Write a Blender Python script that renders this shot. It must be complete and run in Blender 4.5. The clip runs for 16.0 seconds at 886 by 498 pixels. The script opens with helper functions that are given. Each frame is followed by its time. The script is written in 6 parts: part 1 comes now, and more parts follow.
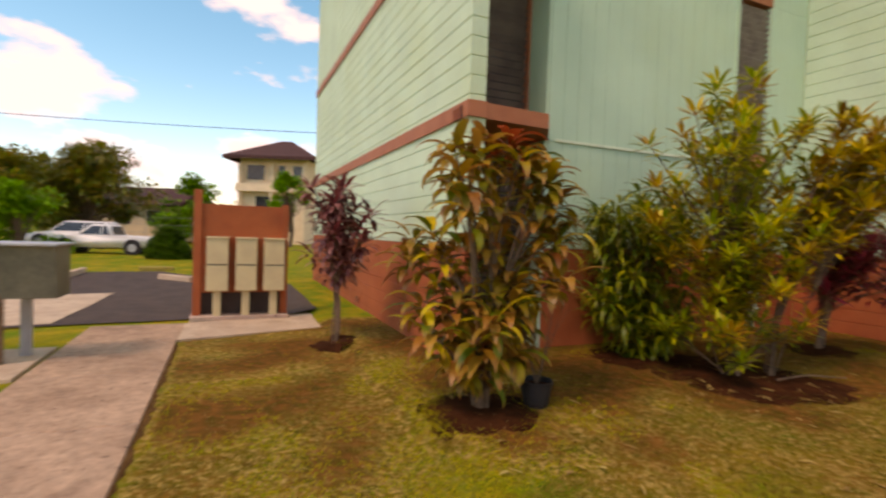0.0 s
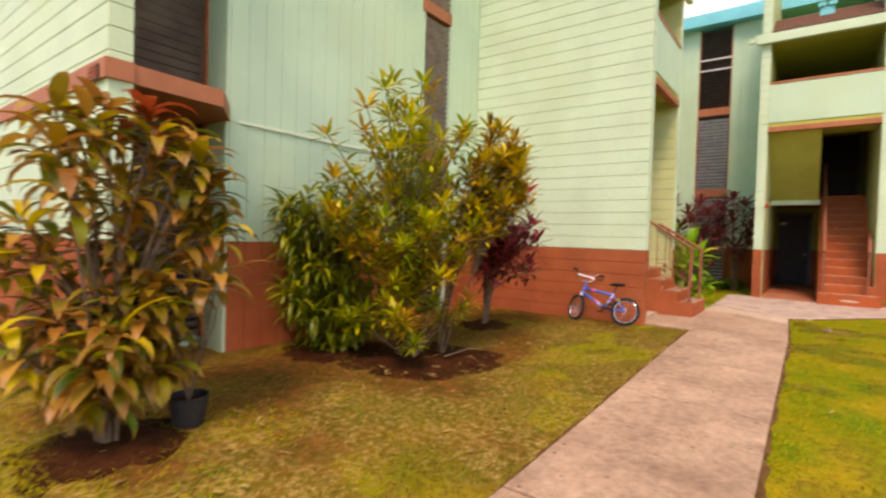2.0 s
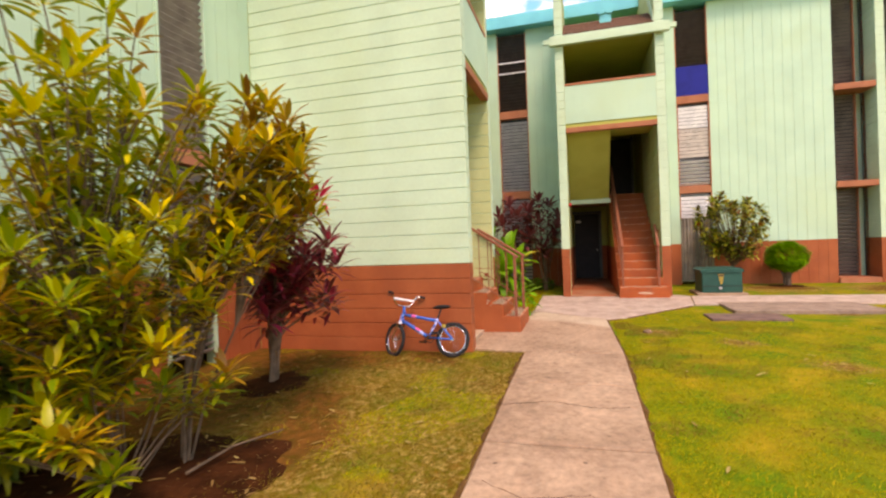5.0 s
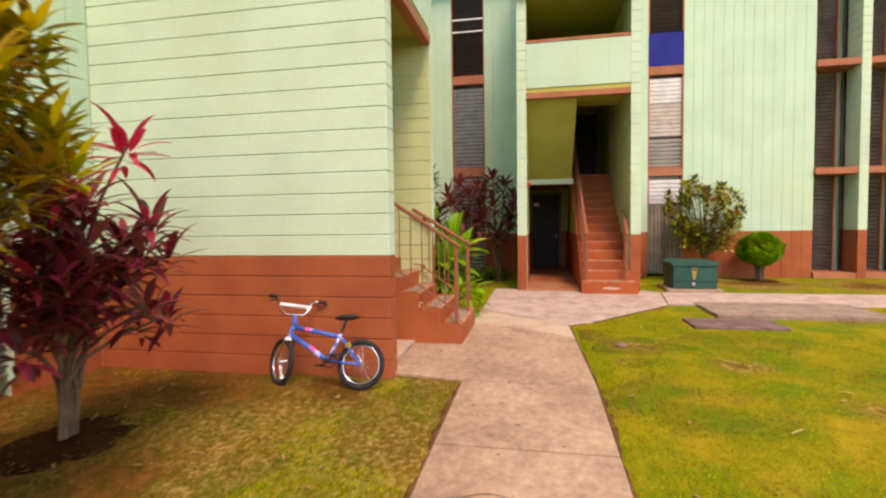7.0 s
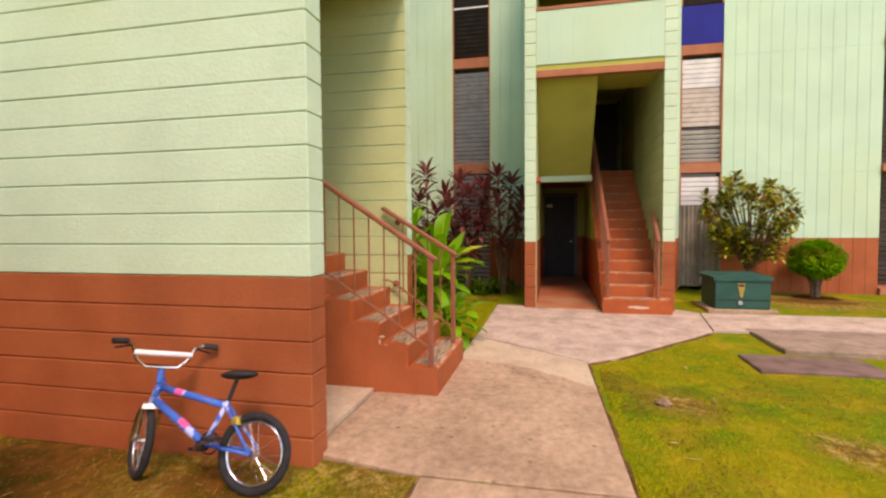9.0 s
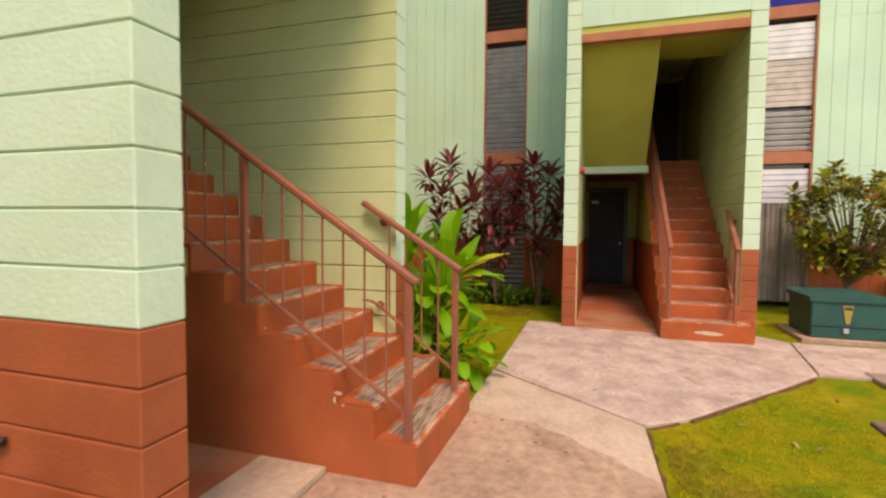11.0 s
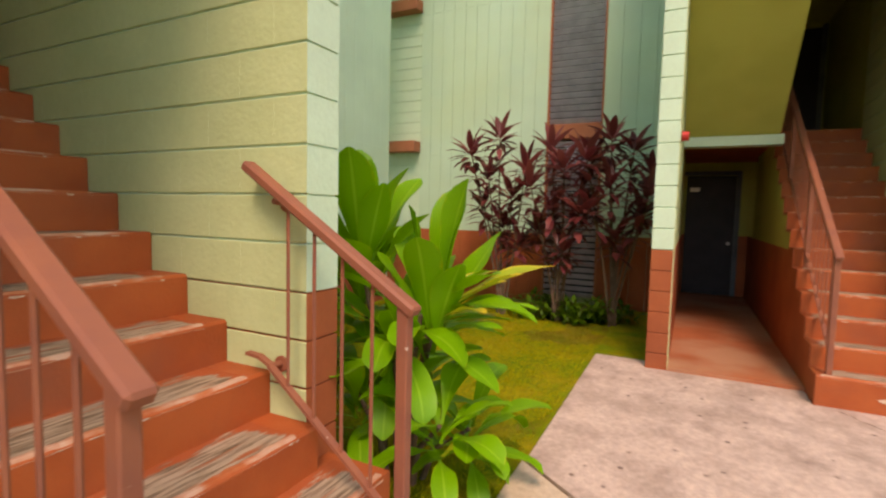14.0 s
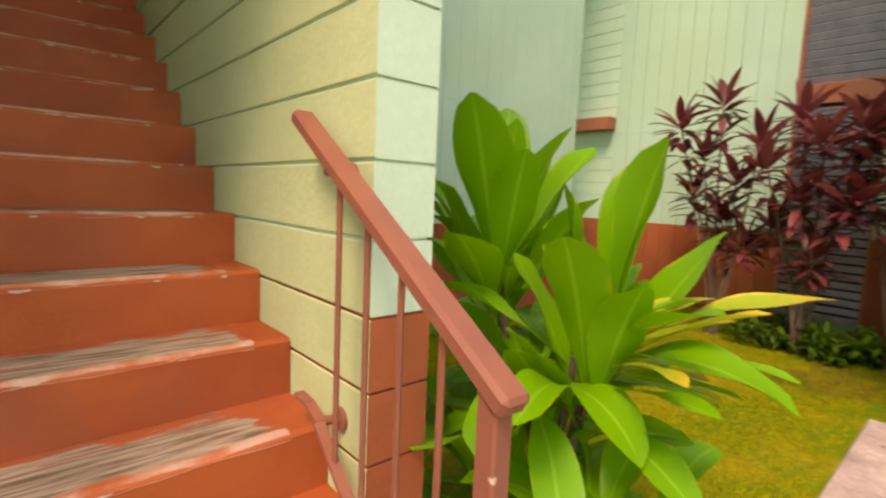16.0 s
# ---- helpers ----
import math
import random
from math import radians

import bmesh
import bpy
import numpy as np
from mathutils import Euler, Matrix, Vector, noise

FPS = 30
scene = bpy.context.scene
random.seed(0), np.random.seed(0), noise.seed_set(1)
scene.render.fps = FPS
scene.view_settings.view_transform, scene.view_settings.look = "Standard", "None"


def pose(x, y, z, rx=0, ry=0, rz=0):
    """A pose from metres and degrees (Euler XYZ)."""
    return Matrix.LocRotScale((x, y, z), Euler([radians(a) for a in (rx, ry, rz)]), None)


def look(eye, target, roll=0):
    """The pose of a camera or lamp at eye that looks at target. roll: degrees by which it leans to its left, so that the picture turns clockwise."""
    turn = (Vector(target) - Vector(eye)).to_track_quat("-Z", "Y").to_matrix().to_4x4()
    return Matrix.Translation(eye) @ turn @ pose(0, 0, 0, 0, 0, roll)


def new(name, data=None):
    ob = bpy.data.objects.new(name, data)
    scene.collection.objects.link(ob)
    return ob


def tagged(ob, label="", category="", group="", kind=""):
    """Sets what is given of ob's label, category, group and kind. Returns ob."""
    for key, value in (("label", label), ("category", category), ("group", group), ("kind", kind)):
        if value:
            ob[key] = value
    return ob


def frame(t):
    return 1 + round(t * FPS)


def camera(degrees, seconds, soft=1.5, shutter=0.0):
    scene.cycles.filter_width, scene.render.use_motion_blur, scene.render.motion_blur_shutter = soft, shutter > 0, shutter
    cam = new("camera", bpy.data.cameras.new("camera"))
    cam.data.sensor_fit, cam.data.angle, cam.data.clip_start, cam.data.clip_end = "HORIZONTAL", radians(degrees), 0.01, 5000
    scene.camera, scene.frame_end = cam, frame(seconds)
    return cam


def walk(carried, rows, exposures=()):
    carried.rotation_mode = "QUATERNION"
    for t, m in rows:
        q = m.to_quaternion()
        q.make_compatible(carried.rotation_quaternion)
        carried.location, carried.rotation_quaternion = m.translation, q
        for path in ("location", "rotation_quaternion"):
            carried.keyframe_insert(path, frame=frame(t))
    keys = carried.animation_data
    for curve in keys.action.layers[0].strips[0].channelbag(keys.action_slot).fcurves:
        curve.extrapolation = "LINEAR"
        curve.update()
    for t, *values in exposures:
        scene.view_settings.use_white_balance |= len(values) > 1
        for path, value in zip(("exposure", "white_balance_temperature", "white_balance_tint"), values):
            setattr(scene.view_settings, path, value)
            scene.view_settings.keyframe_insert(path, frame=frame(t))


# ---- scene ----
cam = camera(83.9, 16.0, 2.3, 0.5)
PATH = [
    (0, (-0.303, -0.162, 1.289), (0.499, 1.669, 1.232), 2.0),
    (0.5, (-0.23, -0.104, 1.337), (0.869, 1.565, 1.248), 1.1),
    (1, (-0.09, -0.081, 1.285), (1.254, 1.399, 1.212), 1.3),
    (1.3, (0.087, -0.186, 1.294), (1.519, 1.207, 1.223), 1.4),
    (1.4, (0.122, -0.228, 1.296), (1.582, 1.138, 1.229), 1.5),
    (1.5, (0.156, -0.258, 1.298), (1.636, 1.085, 1.221), 1.7),
    (2, (0.365, -0.275, 1.289), (1.966, 0.923, 1.24), 1.7),
    (2.5, (0.542, -0.069, 1.259), (2.272, 0.935, 1.257), 1.2),
    (3, (0.848, -0.025, 1.322), (2.637, 0.869, 1.32), 0.9),
    (3.5, (1.199, 0.015, 1.302), (3.02, 0.843, 1.317), 0.2),
    (4, (1.573, 0.108, 1.398), (3.429, 0.855, 1.399), -0.2),
    (4.5, (1.829, 0.31, 1.417), (3.732, 0.925, 1.425), -1.6),
    (4.7, (1.947, 0.353, 1.413), (3.861, 0.935, 1.417), -2.0),
    (7, (4.073, 0.444, 1.453), (6.034, 0.826, 1.356), -0.8),
    (7.5, (4.552, 0.423, 1.455), (6.517, 0.785, 1.368), -0.9),
    (8, (4.994, 0.343, 1.443), (6.951, 0.748, 1.366), -1.1),
    (8.5, (5.377, 0.32, 1.475), (7.329, 0.75, 1.391), -0.6),
    (9, (5.827, 0.384, 1.466), (7.777, 0.823, 1.38), -0.4),
    (9.2, (5.985, 0.383, 1.484), (7.931, 0.836, 1.398), -0.4),
    (11.5, (7.789, 0.408, 1.534), (9.687, 1.028, 1.419), 0.7),
    (12, (8.231, 0.507, 1.515), (10.125, 1.134, 1.385), 0.9),
    (12.5, (8.577, 0.5, 1.507), (10.445, 1.2, 1.364), 0.9),
    (13, (8.91, 0.505, 1.505), (10.758, 1.256, 1.36), 1.3),
    (13.5, (9.212, 0.55, 1.509), (11.047, 1.334, 1.364), 1.2),
    (14, (9.507, 0.575, 1.512), (11.294, 1.463, 1.364), 1.4),
    (14.5, (9.794, 0.625, 1.52), (11.503, 1.646, 1.342), 2.0),
    (15, (10.039, 0.732, 1.509), (11.663, 1.883, 1.311), 2.3),
    (15.5, (10.236, 0.844, 1.507), (11.743, 2.142, 1.299), 2.5),
    (16, (10.372, 0.924, 1.493), (11.691, 2.411, 1.273), 2.5),
]
walk(cam, [(t, look(eye, target, roll)) for t, eye, target, roll in PATH],
     [(0, -0.04, 8870, 43), (1.5, 0.5, 8870, 43), (3.5, 0.68, 8770, 42), (7, 0.64, 8720, 42), (9, 0.6, 8670, 41), (12, 0.6, 8620, 40), (14.5, 0.62, 8620, 39), (16, 0.92, 8620, 39)])

# ---- light ----
SUN_ELEV, SUN_AZ = 55.0, 245.0          # degrees; azimuth of the sun measured from +y towards +x
world = bpy.data.worlds.new("world")
scene.world = world
world.use_nodes = True
wn, wl = world.node_tree.nodes, world.node_tree.links
wn.clear()
w_out = wn.new("ShaderNodeOutputWorld")
w_bg = wn.new("ShaderNodeBackground")
w_sky = wn.new("ShaderNodeTexSky")
w_sky.sky_type = "NISHITA"
w_sky.sun_disc = False
w_sky.sun_elevation = radians(SUN_ELEV)
w_sky.sun_rotation = radians(SUN_AZ)
w_sky.air_density, w_sky.dust_density, w_sky.ozone_density = 1.0, 0.1, 1.6
w_co = wn.new("ShaderNodeTexCoord")
w_map = wn.new("ShaderNodeMapping")
w_map.inputs["Scale"].default_value = (1.0, 1.0, 2.2)
w_map.inputs["Location"].default_value = (0.35, 0.1, 0.0)
w_noise = wn.new("ShaderNodeTexNoise")
w_noise.inputs["Scale"].default_value = 2.7
w_noise.inputs["Detail"].default_value = 9
w_noise.inputs["Roughness"].default_value = 0.55
w_ramp = wn.new("ShaderNodeValToRGB")
w_ramp.color_ramp.elements[0].position = 0.495
w_ramp.color_ramp.elements[1].position = 0.55
w_mix = wn.new("ShaderNodeMix")
w_mix.data_type = "RGBA"
w_mix.inputs[7].default_value = (12.0, 12.2, 12.4, 1)
wl.new(w_co.outputs["Generated"], w_map.inputs["Vector"])
wl.new(w_map.outputs["Vector"], w_noise.inputs["Vector"])
wl.new(w_noise.outputs["Fac"], w_ramp.inputs["Fac"])
wl.new(w_ramp.outputs["Color"], w_mix.inputs[0])
w_sat = wn.new("ShaderNodeHueSaturation")
w_sat.inputs["Saturation"].default_value = 1.3
w_sat.inputs["Hue"].default_value = 0.47
w_sat.inputs["Value"].default_value = 2.8
wl.new(w_sky.outputs["Color"], w_sat.inputs["Color"])
wl.new(w_sat.outputs["Color"], w_mix.inputs[6])
wl.new(w_mix.outputs[2], w_bg.inputs["Color"])
wl.new(w_bg.outputs["Background"], w_out.inputs["Surface"])
w_bg.inputs["Strength"].default_value = 0.092

sun = new("sun", bpy.data.lights.new("sun", "SUN"))
sun.data.energy, sun.data.angle, sun.data.color = 1.9, radians(18), (1.0, 0.95, 0.86)
_az, _el = radians(SUN_AZ), radians(SUN_ELEV)
sun.matrix_world = look((0, 0, 0), (-math.sin(_az) * math.cos(_el), -math.cos(_az) * math.cos(_el), -math.sin(_el)))

# ---- materials ----
def material(name, base, second=None, scale=4.0, rough=0.75, metal=0.0, bump=0.15, fine=60.0, low=0.4, high=0.65,
             third=None, island=0.0, spec=0.2, third_scale=1.1, third_low=0.55, third_high=0.7, stretch=None, specks=None, mottle=0.0, mottle_scale=22.0):
    """A surface with colour variation at two scales, fine grain relief and optional patches of a third colour."""
    m = bpy.data.materials.new(name)
    m.use_nodes = True
    n, l = m.node_tree.nodes, m.node_tree.links
    b = n["Principled BSDF"]
    b.inputs["Roughness"].default_value = rough
    b.inputs["Metallic"].default_value = metal
    b.inputs["Specular IOR Level"].default_value = spec
    co = n.new("ShaderNodeTexCoord")
    big = n.new("ShaderNodeTexNoise")
    big.inputs["Scale"].default_value, big.inputs["Detail"].default_value = scale, 6
    ramp = n.new("ShaderNodeValToRGB")
    ramp.color_ramp.elements[0].position, ramp.color_ramp.elements[1].position = low, high
    ramp.color_ramp.elements[0].color = (*base, 1)
    ramp.color_ramp.elements[1].color = (*(second or [c * 0.85 for c in base]), 1)
    geo = n.new("ShaderNodeNewGeometry")
    place = geo.outputs["Position"]
    if stretch:
        mp = n.new("ShaderNodeMapping")
        mp.inputs["Scale"].default_value = stretch
        l.new(co.outputs["Object"], mp.inputs["Vector"])
        place = mp.outputs["Vector"]
    l.new(place, big.inputs["Vector"])
    l.new(big.outputs["Fac"], ramp.inputs["Fac"])
    colour = ramp.outputs["Color"]
    if third:
        pat = n.new("ShaderNodeTexNoise")
        pat.inputs["Scale"].default_value, pat.inputs["Detail"].default_value = third_scale, 8
        pr = n.new("ShaderNodeValToRGB")
        pr.color_ramp.elements[0].position, pr.color_ramp.elements[1].position = third_low, third_high
        mx = n.new("ShaderNodeMix")
        mx.data_type = "RGBA"
        mx.inputs[7].default_value = (*third, 1)
        l.new(place, pat.inputs["Vector"])
        l.new(pat.outputs["Fac"], pr.inputs["Fac"])
        l.new(pr.outputs["Color"], mx.inputs[0])
        l.new(colour, mx.inputs[6])
        colour = mx.outputs[2]
    if specks:
        vo = n.new("ShaderNodeTexVoronoi")
        vo.inputs["Scale"].default_value = 5.5
        wob = n.new("ShaderNodeTexNoise")
        wob.inputs["Scale"].default_value = 30
        sub = n.new("ShaderNodeMath")
        sub.operation = "MULTIPLY_ADD"
        sub.inputs[1].default_value = 0.14
        sr = n.new("ShaderNodeMapRange")
        sr.inputs["From Min"].default_value, sr.inputs["From Max"].default_value = 0.19, 0.12
        sm = n.new("ShaderNodeMix")
        sm.data_type = "RGBA"
        sm.inputs[7].default_value = (*specks, 1)
        l.new(geo.outputs["Position"], vo.inputs["Vector"])
        l.new(geo.outputs["Position"], wob.inputs["Vector"])
        l.new(wob.outputs["Fac"], sub.inputs[0])
        l.new(vo.outputs["Distance"], sub.inputs[2])
        l.new(sub.outputs[0], sr.inputs["Value"])
        l.new(sr.outputs["Result"], sm.inputs[0])
        l.new(colour, sm.inputs[6])
        colour = sm.outputs[2]
    if mottle:
        mt = n.new("ShaderNodeTexNoise")
        mt.inputs["Scale"].default_value, mt.inputs["Detail"].default_value, mt.inputs["Roughness"].default_value = mottle_scale, 8, 0.7
        mm = n.new("ShaderNodeMapRange")
        mm.inputs["From Min"].default_value, mm.inputs["From Max"].default_value = 0.3, 0.7
        mm.inputs["To Min"].default_value, mm.inputs["To Max"].default_value = 1 - mottle, 1 + mottle * 0.6
        mv = n.new("ShaderNodeHueSaturation")
        l.new(place, mt.inputs["Vector"])
        l.new(mt.outputs["Fac"], mm.inputs["Value"])
        l.new(mm.outputs["Result"], mv.inputs["Value"])
        l.new(colour, mv.inputs["Color"])
        colour = mv.outputs["Color"]
    if island:
        hsv = n.new("ShaderNodeHueSaturation")
        mr = n.new("ShaderNodeMapRange")
        mr.inputs["To Min"].default_value, mr.inputs["To Max"].default_value = 1 - island, 1 + island
        l.new(geo.outputs["Random Per Island"], mr.inputs["Value"])
        l.new(mr.outputs["Result"], hsv.inputs["Value"])
        l.new(colour, hsv.inputs["Color"])
        colour = hsv.outputs["Color"]
    l.new(colour, b.inputs["Base Color"])
    grain = n.new("ShaderNodeTexNoise")
    grain.inputs["Scale"].default_value, grain.inputs["Detail"].default_value = fine, 4
    l.new(place, grain.inputs["Vector"])
    bp = n.new("ShaderNodeBump")
    bp.inputs["Strength"].default_value, bp.inputs["Distance"].default_value = bump, 0.01
    l.new(grain.outputs["Fac"], bp.inputs["Height"])
    l.new(bp.outputs["Normal"], b.inputs["Normal"])
    return m


M_GREEN = material("mint_paint", (0.51, 0.68, 0.49), (0.46, 0.615, 0.44), 1.3, 0.7, bump=0.3, fine=45, mottle=0.05, third=(0.48, 0.63, 0.40), third_scale=0.7, third_low=0.5, third_high=0.8)
M_CREAM = material("cream_inner_paint", (0.50, 0.575, 0.29), (0.44, 0.515, 0.25), 1.5, 0.75, bump=0.25, fine=45, mottle=0.05)
M_PALE = material("pale_mint_conduit_paint", (0.64, 0.74, 0.57), (0.58, 0.68, 0.51), 3, 0.6, bump=0.05)
M_CHIP = material("chipped_paint", (0.58, 0.42, 0.31), (0.46, 0.31, 0.21), 30, 0.9, bump=0.3)
# darker olive puts the shade deep in the stairwell into the colour
M_SHADED = material("olive_shade_paint", (0.42, 0.43, 0.10), (0.37, 0.38, 0.085), 1.5, 0.75, bump=0.2, fine=45)
M_FRAME = material("slate_frame_paint", (0.10, 0.115, 0.12), (0.075, 0.085, 0.09), 4, 0.5, bump=0.08)
M_DOOR = material("dark_door", (0.022, 0.020, 0.024), (0.016, 0.014, 0.018), 4, 0.5, bump=0.05)
M_PLANK = material("mint_plank_paint", (0.445, 0.645, 0.47), (0.395, 0.58, 0.425), 0.9, 0.65, bump=0.15, fine=30, third=(0.44, 0.60, 0.38), third_scale=0.6, third_low=0.5, third_high=0.8)
M_BROWN = material("rust_brown_paint", (0.40, 0.105, 0.038), (0.33, 0.08, 0.028), 2.0, 0.65, bump=0.3, fine=45, mottle=0.07, third=(0.29, 0.075, 0.03), third_scale=1.2, third_low=0.5, third_high=0.75)
M_TRIM = material("rust_brown_trim", (0.42, 0.15, 0.075), (0.36, 0.12, 0.06), 3.0, 0.6, bump=0.1)
M_STEP = material("step_paint", (0.42, 0.095, 0.026), (0.34, 0.070, 0.020), 3.0, 0.55, bump=0.25, third=(0.30, 0.08, 0.035), third_scale=2.2, third_low=0.52, third_high=0.75)
M_FLOOR = material("worn_floor_paint", (0.40, 0.12, 0.05), (0.33, 0.09, 0.035), 3.0, 0.6, bump=0.25, third=(0.42, 0.20, 0.11), third_scale=1.2, third_low=0.42, third_high=0.62)
M_WORN = material("worn_tread", (0.42, 0.31, 0.21), (0.15, 0.10, 0.058), 1.0, 0.85, bump=0.6, fine=7, third=(0.36, 0.095, 0.032), third_scale=0.55, third_low=0.60, third_high=0.70, stretch=(6, 66, 10))
M_NOSE = material("rubbed_nosing", (0.50, 0.30, 0.20), (0.42, 0.13, 0.05), 9, 0.75, bump=0.3, third=(0.42, 0.10, 0.03), third_scale=5, third_low=0.5, third_high=0.6)
M_RAIL = material("rail_paint", (0.29, 0.098, 0.052), (0.24, 0.082, 0.05), 6.0, 0.5, bump=0.1, third=(0.55, 0.36, 0.27), third_scale=14, third_low=0.69, third_high=0.71)
M_CONC = material("path_concrete", (0.46, 0.305, 0.20), (0.35, 0.225, 0.145), 1.4, 0.9, bump=0.5, fine=70, mottle=0.36, mottle_scale=13.0, third=(0.25, 0.155, 0.10), third_scale=2.2, third_low=0.54, third_high=0.80, specks=(0.17, 0.11, 0.075))
M_CONC2 = material("pale_concrete", (0.53, 0.40, 0.28), (0.45, 0.33, 0.23), 2.0, 0.9, bump=0.4, fine=70, mottle=0.2, third=(0.38, 0.27, 0.18), third_scale=4, third_low=0.55, third_high=0.85)
M_CONC3 = material("pinkish_concrete", (0.53, 0.39, 0.31), (0.41, 0.295, 0.23), 2.6, 0.9, bump=0.5, fine=60, mottle=0.25, third=(0.27, 0.185, 0.145), third_scale=4.0, third_low=0.52, third_high=0.85, specks=(0.18, 0.12, 0.095))
M_LAWN = material("lawn", (0.215, 0.20, 0.004), (0.10, 0.18, 0.003), 2.2, 0.95, bump=1.0, spec=0.1, fine=110, mottle=0.3, mottle_scale=14, third=(0.36, 0.25, 0.012), third_scale=1.4, third_low=0.5, third_high=0.7)
def lawn_material():
    """Turf that gives way to bare brown earth, darkened for shrub shade, where it is worn."""
    n, l = M_LAWN.node_tree.nodes, M_LAWN.node_tree.links
    b = n["Principled BSDF"]
    old = b.inputs["Base Color"].links[0].from_socket
    at = n.new("ShaderNodeAttribute")
    at.attribute_name = "worn"
    geo = n.new("ShaderNodeNewGeometry")
    ns = n.new("ShaderNodeTexNoise")
    ns.inputs["Scale"].default_value, ns.inputs["Detail"].default_value = 9, 8
    ad = n.new("ShaderNodeMath")
    ad.operation = "MULTIPLY_ADD"
    ad.inputs[1].default_value = 0.7
    mr = n.new("ShaderNodeMapRange")
    mr.inputs["From Min"].default_value, mr.inputs["From Max"].default_value = 0.55, 1.40
    earth = n.new("ShaderNodeValToRGB")
    # earth colours deepened to take in the shade below the shrubs
    earth.color_ramp.elements[0].color, earth.color_ramp.elements[1].color = (0.072, 0.022, 0.004, 1), (0.215, 0.088, 0.015, 1)
    earth.color_ramp.elements[0].position, earth.color_ramp.elements[1].position = 0.35, 0.7
    mx = n.new("ShaderNodeMix")
    mx.data_type = "RGBA"
    l.new(geo.outputs["Position"], ns.inputs["Vector"])
    l.new(ns.outputs["Fac"], ad.inputs[0])
    l.new(at.outputs["Fac"], ad.inputs[2])
    l.new(ad.outputs[0], mr.inputs["Value"])
    l.new(ns.outputs["Fac"], earth.inputs["Fac"])
    l.new(mr.outputs["Result"], mx.inputs[0])
    l.new(old, mx.inputs[6])
    l.new(earth.outputs["Color"], mx.inputs[7])
    # pale dry thatch in small flecks wherever the turf is thin
    fl = n.new("ShaderNodeTexNoise")
    fl.inputs["Scale"].default_value, fl.inputs["Detail"].default_value, fl.inputs["Roughness"].default_value = 17, 10, 0.72
    fr = n.new("ShaderNodeMapRange")
    fr.inputs["From Min"].default_value, fr.inputs["From Max"].default_value = 0.47, 0.62
    fw = n.new("ShaderNodeMapRange")
    fw.inputs["From Min"].default_value, fw.inputs["From Max"].default_value = 0.25, 0.7
    fm = n.new("ShaderNodeMath")
    fm.operation = "MULTIPLY"
    fx = n.new("ShaderNodeMix")
    fx.data_type = "RGBA"
    fx.inputs[7].default_value = (0.44, 0.29, 0.085, 1)
    l.new(geo.outputs["Position"], fl.inputs["Vector"])
    l.new(fl.outputs["Fac"], fr.inputs["Value"])
    l.new(at.outputs["Fac"], fw.inputs["Value"])
    fb = n.new("ShaderNodeMapRange")
    fb.inputs["From Min"].default_value, fb.inputs["From Max"].default_value = 1.0, 0.78
    fc = n.new("ShaderNodeMath")
    fc.operation = "MULTIPLY"
    l.new(at.outputs["Fac"], fb.inputs["Value"])
    l.new(fr.outputs["Result"], fc.inputs[0])
    l.new(fb.outputs["Result"], fc.inputs[1])
    l.new(fc.outputs[0], fm.inputs[0])
    l.new(fw.outputs["Result"], fm.inputs[1])
    l.new(fm.outputs[0], fx.inputs[0])
    l.new(mx.outputs[2], fx.inputs[6])
    l.new(fx.outputs[2], b.inputs["Base Color"])


lawn_material()


def tread_wear():
    """Painted tread, rubbed through to streaky bare cement where feet fall."""
    n, l = M_WORN.node_tree.nodes, M_WORN.node_tree.links
    b = n["Principled BSDF"]
    bare = b.inputs["Base Color"].links[0].from_socket
    co = n.new("ShaderNodeTexCoord")
    at = n.new("ShaderNodeAttribute")
    at.attribute_name = "worn"
    mp = n.new("ShaderNodeMapping")
    mp.inputs["Scale"].default_value = (5, 26, 9)
    ns = n.new("ShaderNodeTexNoise")
    ns.inputs["Scale"].default_value, ns.inputs["Detail"].default_value, ns.inputs["Roughness"].default_value = 1.0, 9, 0.65
    ad = n.new("ShaderNodeMath")
    ad.operation = "MULTIPLY_ADD"
    ad.inputs[1].default_value = 1.1
    mr = n.new("ShaderNodeMapRange")
    mr.inputs["From Min"].default_value, mr.inputs["From Max"].default_value = 1.0, 1.1
    mx = n.new("ShaderNodeMix")
    mx.data_type = "RGBA"
    mx.inputs[6].default_value = (0.40, 0.092, 0.028, 1)
    l.new(co.outputs["Object"], mp.inputs["Vector"])
    l.new(mp.outputs["Vector"], ns.inputs["Vector"])
    l.new(ns.outputs["Fac"], ad.inputs[0])
    l.new(at.outputs["Fac"], ad.inputs[2])
    l.new(ad.outputs[0], mr.inputs["Value"])
    l.new(mr.outputs["Result"], mx.inputs[0])
    l.new(bare, mx.inputs[7])
    l.new(mx.outputs[2], b.inputs["Base Color"])


tread_wear()
# dark soil, its colour deepened further for the shade under plants
M_SOIL = material("soil", (0.060, 0.019, 0.006), (0.032, 0.010, 0.003), 6, 0.95, spec=0.05, bump=0.8, fine=40, mottle=0.35)
M_EDGE = material("edge_earth", (0.15, 0.075, 0.026), (0.09, 0.045, 0.016), 9, 0.95, spec=0.05, bump=0.8, fine=40, mottle=0.3)
M_ASPH = material("asphalt", (0.080, 0.056, 0.044), (0.058, 0.041, 0.034), 3, 0.9, bump=0.4, fine=120)
M_TURQ = material("turquoise_fascia", (0.10, 0.55, 0.60), (0.09, 0.5, 0.56), 3, 0.5, bump=0.05)
